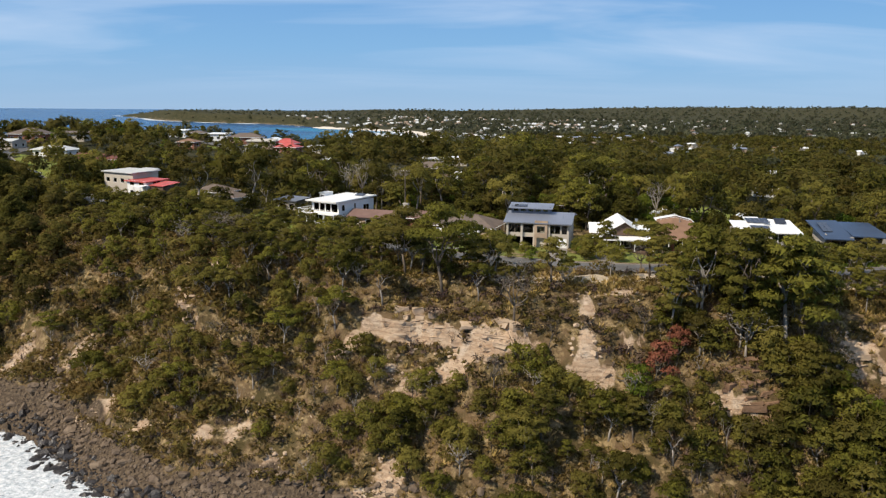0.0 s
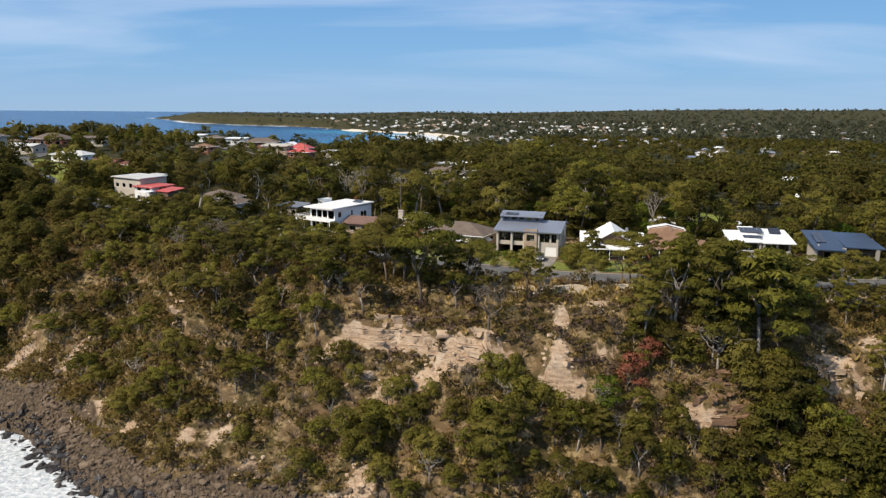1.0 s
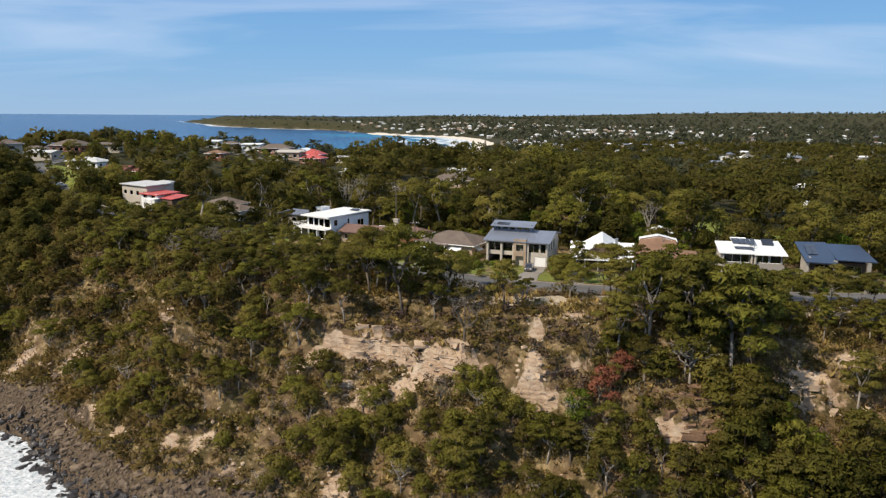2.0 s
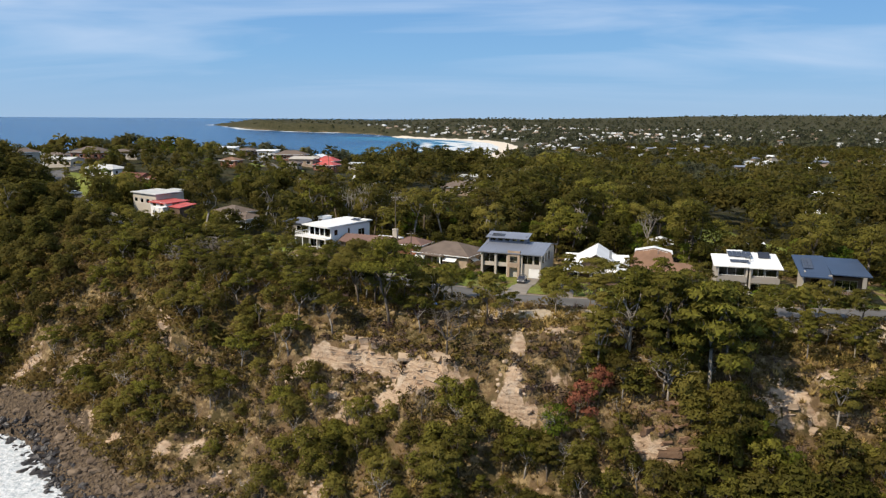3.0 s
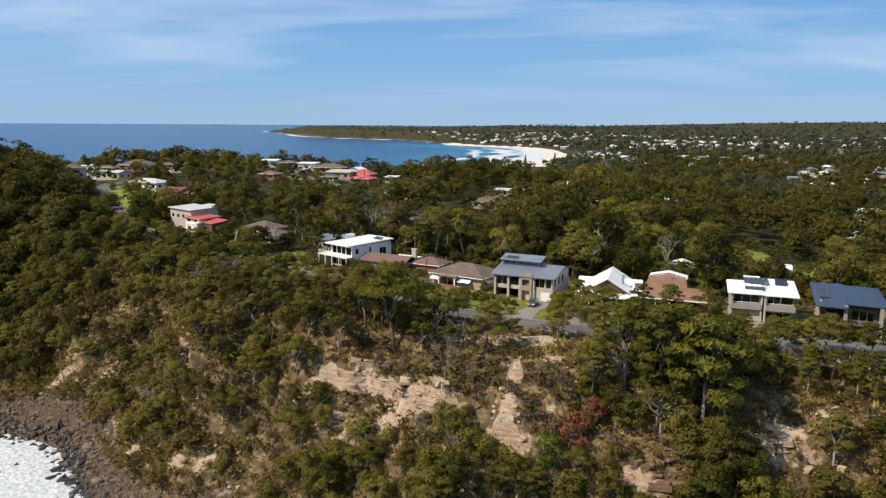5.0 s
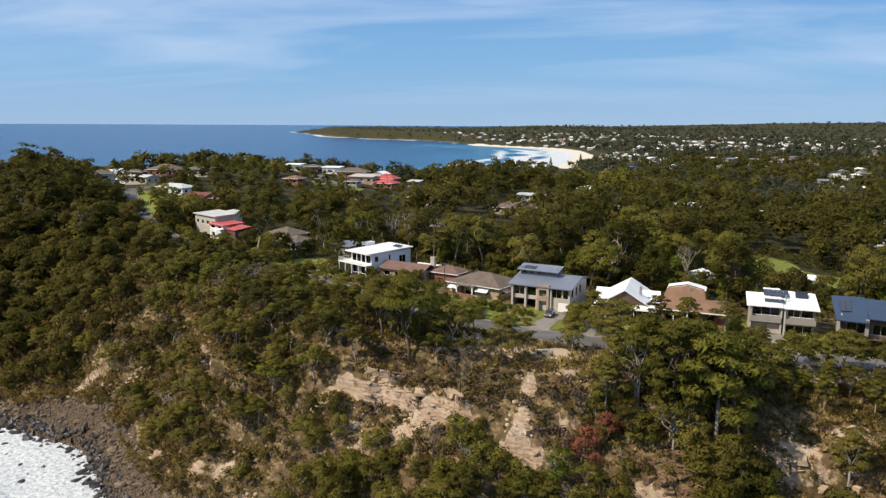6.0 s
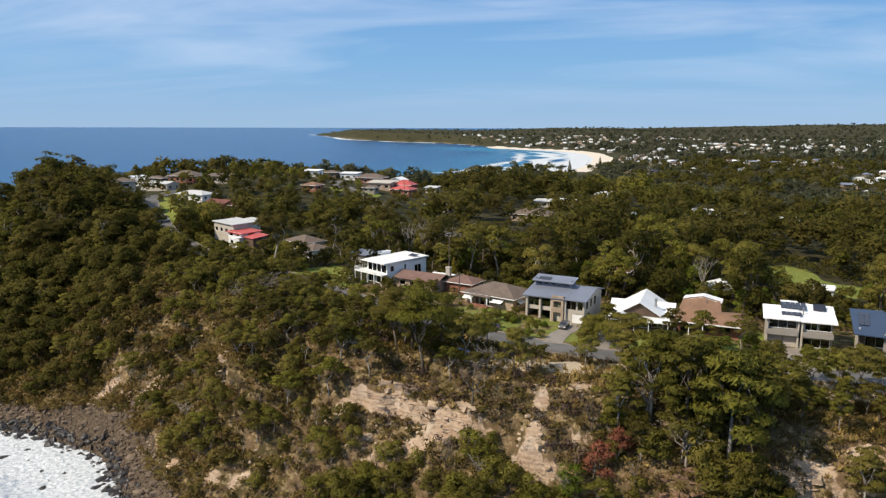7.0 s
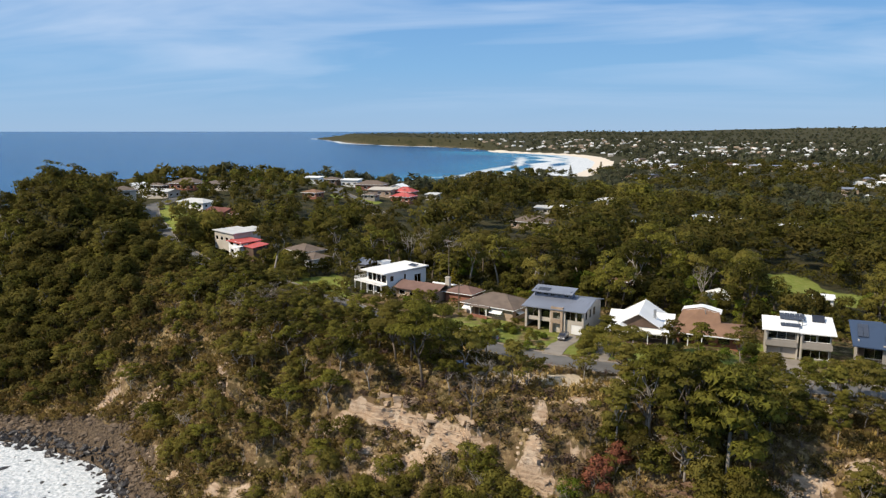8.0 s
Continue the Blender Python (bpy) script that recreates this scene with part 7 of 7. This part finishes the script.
rx_, ry_ = scatter(-160, 20, 84, 172, 0.86, 307, rocky)
rs = 0.22 + 0.95 * rnd.random(len(rx_)) ** 4
wet = shore_distance(rx_, ry_) < 2.0 + 1.5 * rnd.random(len(rx_))
bulk("wet_rocks", T_ROCK, rx_[wet], ry_[wet], np.maximum(ground(rx_[wet], ry_[wet]), -0.3) + 0.1, rs[wet] * 1.25, np.ones(wet.sum()), M_WETROCK, "black wet rocks at the water's edge", "rocks", 608)
rx_, ry_, rs = rx_[~wet], ry_[~wet], rs[~wet]
bulk("shore_rocks", T_ROCK, rx_, ry_, np.maximum(ground(rx_, ry_), -0.5) + 0.16, rs, np.ones(len(rx_)), M_BOULDER, "brown broken rocks piled along the shore", "rocks", 606)
T_BIG = []
for k in range(5):
    pts, tris = rock_template(720 + k, 2, 0.75, 0.13)
    T_BIG.append((sheet("boulder", pts, tris, M_BOULDER, soft=False), sheet("wet_boulder", pts, tris, M_WETROCK, soft=False)))
i = 0
for x, y in zip(*scatter(-150, 0, 96, 168, 4.0, 308, lambda x, y: (shore_distance(x, y) > -13 + 5 * fbm(x / 6, y / 6, 102)) & (shore_distance(x, y) < 6))):
    wet = shore_distance(np.array([x]), np.array([y]))[0] < 1.5
    s = 0.28 + 0.95 * rnd.random() ** 2.2
    ob = new("boulder", T_BIG[i % 5][1 if wet else 0])
    ob.matrix_world = pose(float(x), float(y), max(g(x, y), -0.6) + 0.15, 0, 0, i * 47.0) @ Matrix.Scale(float(s), 4)
    tagged(ob, "wet black boulder in the white surf" if wet else "large brown boulder on the rocky shore", "boulder", "boulders along the shore")
    i += 1


def face_y(x, z, y0, y1):
    """Where the slope at x reaches the height z."""
    ys = np.linspace(y0, y1, 120)
    zs = ground(np.full(120, x), ys)
    k = int(np.argmax(zs > z))
    return float(ys[k])


def stone_mesh(seed, mat):
    """A weathered bedded block, about 1 x 1 x 1."""
    rng = np.random.default_rng(seed)
    s = Shape().box(-0.5, -0.5, -0.5, 0.5, 0.5, 0.5, 0.07)
    s.v = [tuple(np.array(p) * (1 + 0.13 * rng.normal(size=3))) for p in s.v]
    return s.mesh("stone", mat)


STONES = [stone_mesh(740 + k, M_ROCK) for k in range(6)]
DARK_STONES = [stone_mesh(750 + k, M_ROCK_STAINED_SHADED) for k in range(6)]


def outcrop(x0, x1, z0, z1, ylo, yhi, seed, label, step=2.0, hold=0.25, blocks=STONES):
    """Bedded sandstone: courses of blocks set into the face."""
    rng = np.random.default_rng(seed)
    cx = (x0 + x1) / 2
    base = thing("sandstone_outcrop", pose(cx, face_y(cx, z0, ylo, yhi), z0), label, "rock outcrop", "sandstone outcrops")
    inv = base.matrix_basis.inverted()
    z, n = z0, 0
    while z < z1:
        high = 0.35 + 0.9 * rng.random() ** 1.5
        x = x0 + rng.random() * step
        while x < x1:
            w = step * (0.3 + 1.2 * rng.random() ** 2)
            edge = min((x - x0), (x1 - x)) / (x1 - x0)
            if rng.random() > hold and edge > 0.08 * abs((z - z0) / (z1 - z0) - 0.5) * 2:
                y = face_y(x + w / 2, z, ylo, yhi)
                ob = part("stone", blocks[n % 6], None, base)
                ob.matrix_basis = inv @ pose(x + w / 2, y + 0.5 + 0.7 * rng.random(), z + high / 2 - 0.1, rng.normal() * 6, rng.normal() * 5, rng.normal() * 22) @ Matrix.Diagonal((w * 1.05, 1.9, high, 1))
                n += 1
            x += w
        z += high * 0.95
    return base


outcrop(-10, 17, 25.4, 31.2, 108, 130, 801, "long pale sandstone ledge with bedded overhanging layers", 2.6, 0.66)
outcrop(23.5, 29, 22.0, 29.0, 104, 128, 802, "pale sandstone face dropping down the slope", 2.2, 0.68)
outcrop(45, 53, 19.5, 29.0, 98, 126, 803, "stained sandstone wall with broken blocks, darkened for its shadow", 2.6, 0.35, DARK_STONES)
outcrop(66, 77, 25.0, 29.5, 100, 126, 804, "pale sandstone bank below the clifftop", 2.4, 0.66)
outcrop(-54, -39, 23.5, 30.5, 138, 168, 805, "tan sandstone spur with broken ledges", 2.2, 0.62)
gx_, gy_ = scatter(-100, 100, 100, 170, 0.8, 310, lambda x, y: (bare_spot(x, y, 1.5) | (steepness(x, y + 1.2) > 1.9)) & (fbm(x / 3, y / 3, 111) > -0.1) & (shore_distance(x, y) > 5))
bulk("sandstone_rubble", T_ROCK, gx_, gy_, ground(gx_, gy_), 0.12 + 0.5 * rnd.random(len(gx_)) ** 3, np.ones(len(gx_)), M_ROCK, "pale broken sandstone rubble below the ledges", "rubble", 609)


# ---------------------------------------------------------------- drive, paths, cars, poles
def laid(name, line, half, mat, label, lift=0.07):
    """A paved strip that lies on the ground, with its edge showing."""
    pts, nrm = strip([(x, y, 0) for x, y in line], half, 0, 1.0)
    verts, faces = [], []
    for (x, y, _), (nx, ny) in zip(pts, nrm):
        a, b = (x - nx * half, y - ny * half), (x + nx * half, y + ny * half)
        za, zb = g(*a) + lift, g(*b) + lift
        verts += [(*a, za - 0.4), (*a, za), (*b, zb), (*b, zb - 0.4)]
    for k in range(len(pts) - 1):
        faces += [(4 * k + j, 4 * k + 1 + j, 4 * k + 5 + j, 4 * k + 4 + j) for j in range(3)]
    return tagged(new(name, Shape().add(verts, faces).mesh(name, mat)), label, "paving", kind="structure")


laid("driveway", [(26.5, 146.2), (27.5, 154), (29.0, 160), (30.0, 165.5)], 2.1, M_CONCRETE, "pale concrete driveway up to the garage")
laid("driveway_2", [(74.5, 140.4), (75.5, 150), (76.5, 158), (77.0, 165)], 2.4, M_CONCRETE, "pale concrete driveway to the double garage")
laid("driveway_3", [(36.5, 144), (37.5, 152), (37.0, 160)], 1.6, M_CONCRETE, "narrow pale driveway beside the lawn")
laid("path", [(-49, 191), (-42, 194.5), (-37.5, 196.5)], 1.1, M_CONCRETE, "pale concrete path across the lawn")
laid("path_2", [(-8, 161.5), (2, 163.5), (9, 161)], 0.6, M_CONCRETE, "narrow concrete garden path")


def car(x, y, turn, paint, label, z=None):
    """A hatchback: body, windows, lamps, and four wheels with rims."""
    c = thing("car", pose(x, y, (g(x, y) if z is None else z) + 0.1, 0, 0, turn), label, "car", "parked cars")
    prof = [(-2.15, 0.35), (-2.2, 0.75), (-2.05, 0.98), (-1.55, 1.42), (0.35, 1.46), (1.05, 1.0), (1.95, 0.86), (2.15, 0.62), (2.15, 0.35)]
    s = Shape()
    n = len(prof)
    rings = [(-0.86, 0.93), (-0.80, 1.0), (0.80, 1.0), (0.86, 0.93)]
    verts = []
    for yy, k in rings:
        for px_, pz_ in prof:
            tuck = 0.12 if pz_ > 1.1 else 0.0
            verts.append((px_ * (0.985 if k < 1 else 1), yy * (1 - tuck), pz_))
    faces = [tuple(range(n)), tuple(range(4 * n - 1, 3 * n - 1, -1))]
    for r in range(3):
        for i_ in range(n):
            j = (i_ + 1) % n
            faces.append((r * n + i_, (r + 1) * n + i_, (r + 1) * n + j, r * n + j))
    s.add(verts, faces)
    part("body", s, paint, c)
    glass = Shape()
    for side in (-1, 1):
        yy = side * 0.765
        glass = Shape().add([(-1.5, yy * 1.03, 1.02), (0.85, yy * 1.06, 1.04), (0.3, yy, 1.38), (-1.4, yy, 1.36), (-1.5, yy * 1.08, 1.02), (0.85, yy * 1.11, 1.04), (0.3, yy * 1.04, 1.38), (-1.4, yy * 1.04, 1.36)], [(0, 1, 2, 3), (7, 6, 5, 4), (0, 4, 5, 1), (1, 5, 6, 2), (2, 6, 7, 3), (3, 7, 4, 0)])
        part("side_window", glass, M_PANEL, c)
    part("windscreen", Shape().slab([(1.06, -0.66, 1.05), (1.06, 0.66, 1.05), (0.42, 0.6, 1.45), (0.42, -0.6, 1.45)], 0.03), M_PANEL, c)
    part("rear_window", Shape().slab([(-2.03, 0.62, 1.04), (-2.03, -0.62, 1.04), (-1.6, -0.56, 1.42), (-1.6, 0.56, 1.42)], 0.03), M_PANEL, c)
    for yy in (-0.6, 0.6):
        part("headlight", Shape().box(2.1, yy - 0.2, 0.62, 2.18, yy + 0.2, 0.76, 0.02), M_WHITE, c)
        part("tail_light", Shape().box(-2.23, yy - 0.15, 0.72, -2.15, yy + 0.15, 0.92, 0.02), M_ROOF_RED, c)
    for xx in (-1.35, 1.35):
        for yy in (-0.8, 0.8):
            t = Shape().tube([(xx, yy - 0.11, 0.32), (xx, yy + 0.11, 0.32)], [0.32, 0.32], 14)
            w = part("wheel", t, M_TYRE, c)
            part("rim", Shape().tube([(xx, yy - 0.125, 0.32), (xx, yy + 0.125, 0.32)], [0.19, 0.19], 10), M_METAL, w)
    return c


car(28.0, 161.5, -100, M_CAR_GREY, "dark grey hatchback parked on the driveway")
car(9.5, 134.0, 12, M_CAR_BLUE, "dark blue car parked among clifftop trees")
car(36.2, 158.0, -98, M_CAR_WHITE, "white hatchback parked beside the lawn")
car(-131.0, 243.5, 50, M_CAR_WHITE, "white car parked on the hill road")
car(12.0, 153.5, 155, M_CAR_GREY, "grey hatchback parked at the kerb")


def pole(x, y, high, label="tall timber power pole with crossarm"):
    p = thing("power_pole", pose(x, y, g(x, y)), label, "power pole", "power poles")
    part("post", Shape().tube([(0, 0, -0.5), (0, 0, high)], [0.17, 0.11], 8), M_BARK, p)
    part("crossarm", Shape().box(-1.2, -0.06, high - 0.6, 1.2, 0.06, high - 0.45, 0.01), M_BARK, p)
    for k in (-1.0, -0.4, 0.4, 1.0):
        part("insulator", Shape().tube([(k, 0, high - 0.45), (k, 0, high - 0.25)], [0.06, 0.04], 6), M_WHITE, p)


pole(-6.5, 193.0, 15.0)
pole(0.5, 174.0, 8.5)
pole(-80, 330, 9.0)
pole(-66, 352, 9.0)

# ---------------------------------------------------------------- the town round the bay
TOWN = []
for k in range(8):
    W, D, H = 11 + 5 * town_rng.random(), 8 + 3 * town_rng.random(), 3.0 if k % 3 else 5.6
    wall_mat = (M_CREAM, M_WHITE, M_BRICK_TAN, M_WHITE)[k % 4]
    roof_mat = (M_WHITE_ROOF, M_ROOF_PALE, M_ROOF_BROWN, M_WHITE_ROOF, M_ROOF_TERRA, M_ROOF_PALE, M_ROOF_GREY, M_WHITE_ROOF)[k]
    walls = Shape().wall((-W / 2, -D / 2), (W / 2, -D / 2), -3, H, 0.3, [(W * 0.15, W * 0.8, H - 2.1, H - 0.8)])
    walls.wall((W / 2, -D / 2 + 0.3), (W / 2, D / 2 - 0.3), -3, H, 0.3).wall((W / 2, D / 2), (-W / 2, D / 2), -3, H, 0.3).wall((-W / 2, D / 2 - 0.3), (-W / 2, -D / 2 + 0.3), -3, H, 0.3)
    o, r = 0.6, 1.9
    x0, x1, y0, y1 = -W / 2 - o, W / 2 + o, -D / 2 - o, D / 2 + o
    a, b = (x0 + (D / 2 if k % 2 else 0.0), 0, H + r), (x1 - (D / 2 if k % 2 else 0.0), 0, H + r)
    roof = Shape().add([(x0, y0, H), (x1, y0, H), (x1, y1, H), (x0, y1, H), a, b], [(0, 1, 5, 4), (2, 3, 4, 5), (3, 0, 4), (1, 2, 5), (3, 2, 1, 0)])
    TOWN.append((walls.mesh("wall", wall_mat), roof.mesh("roof", roof_mat), ("white", "cream", "tan", "pale")[k % 4]))


def town_house(x, y, k, scale=1.0):
    z = g(x, y)
    dx, dy, dz, s = (float(v) for v in draw_in(x, y, z))
    w, r, tone = TOWN[k % 8]
    h = thing("house", pose(dx, dy, dz + 0.5, 0, 0, float(town_rng.integers(4)) * 90 + float(town_rng.normal()) * 14) @ Matrix.Scale(s * scale, 4), f"small {tone} house in the town round the bay", "house", "houses of the town round the bay")
    part("wall", w, None, h)
    part("roof", r, None, h)


TOWN_AT.sort(key=lambda p: p[1])
for tx, ty in TOWN_AT[:230]:
    town_house(tx, ty, int(town_rng.integers(8)))
T_HOUSE = []
for k in range(4):
    W, D, H, r = 12 + k, 9.0, 3.2, 2.0
    pts = np.array([(-W / 2, -D / 2, -3), (W / 2, -D / 2, -3), (W / 2, D / 2, -3), (-W / 2, D / 2, -3), (-W / 2, -D / 2, H), (W / 2, -D / 2, H), (W / 2, D / 2, H), (-W / 2, D / 2, H), (-W / 2, 0, H + r), (W / 2, 0, H + r)])
    T_HOUSE.append((pts, np.array([(0, 1, 5, 4), (1, 2, 6, 5), (2, 3, 7, 6), (3, 0, 4, 7), (4, 5, 9, 8), (6, 7, 8, 9), (5, 6, 9, 9), (7, 4, 8, 8)])))
T_HOUSE = [(p, np.concatenate([np.concatenate([q[:6, [0, 1, 2]], q[:6, [0, 2, 3]]]), q[6:, :3]])) for p, q in T_HOUSE]
rest = np.array(TOWN_AT[230:])
hx_, hy_, hz_, hk_ = draw_in(rest[:, 0], rest[:, 1], ground(rest[:, 0], rest[:, 1]))
for j, (mat, lab) in enumerate(((M_WHITE, "many white houses far across the bay"), (M_ROOF_PALE, "many pale grey houses far across the bay"), (M_BRICK_TAN, "many tan brick houses far across the bay"))):
    bulk("far_houses", T_HOUSE, hx_[j::3], hy_[j::3], hz_[j::3], np.ones(len(hx_[j::3])), hk_[j::3], mat, lab, "houses", 620 + j)
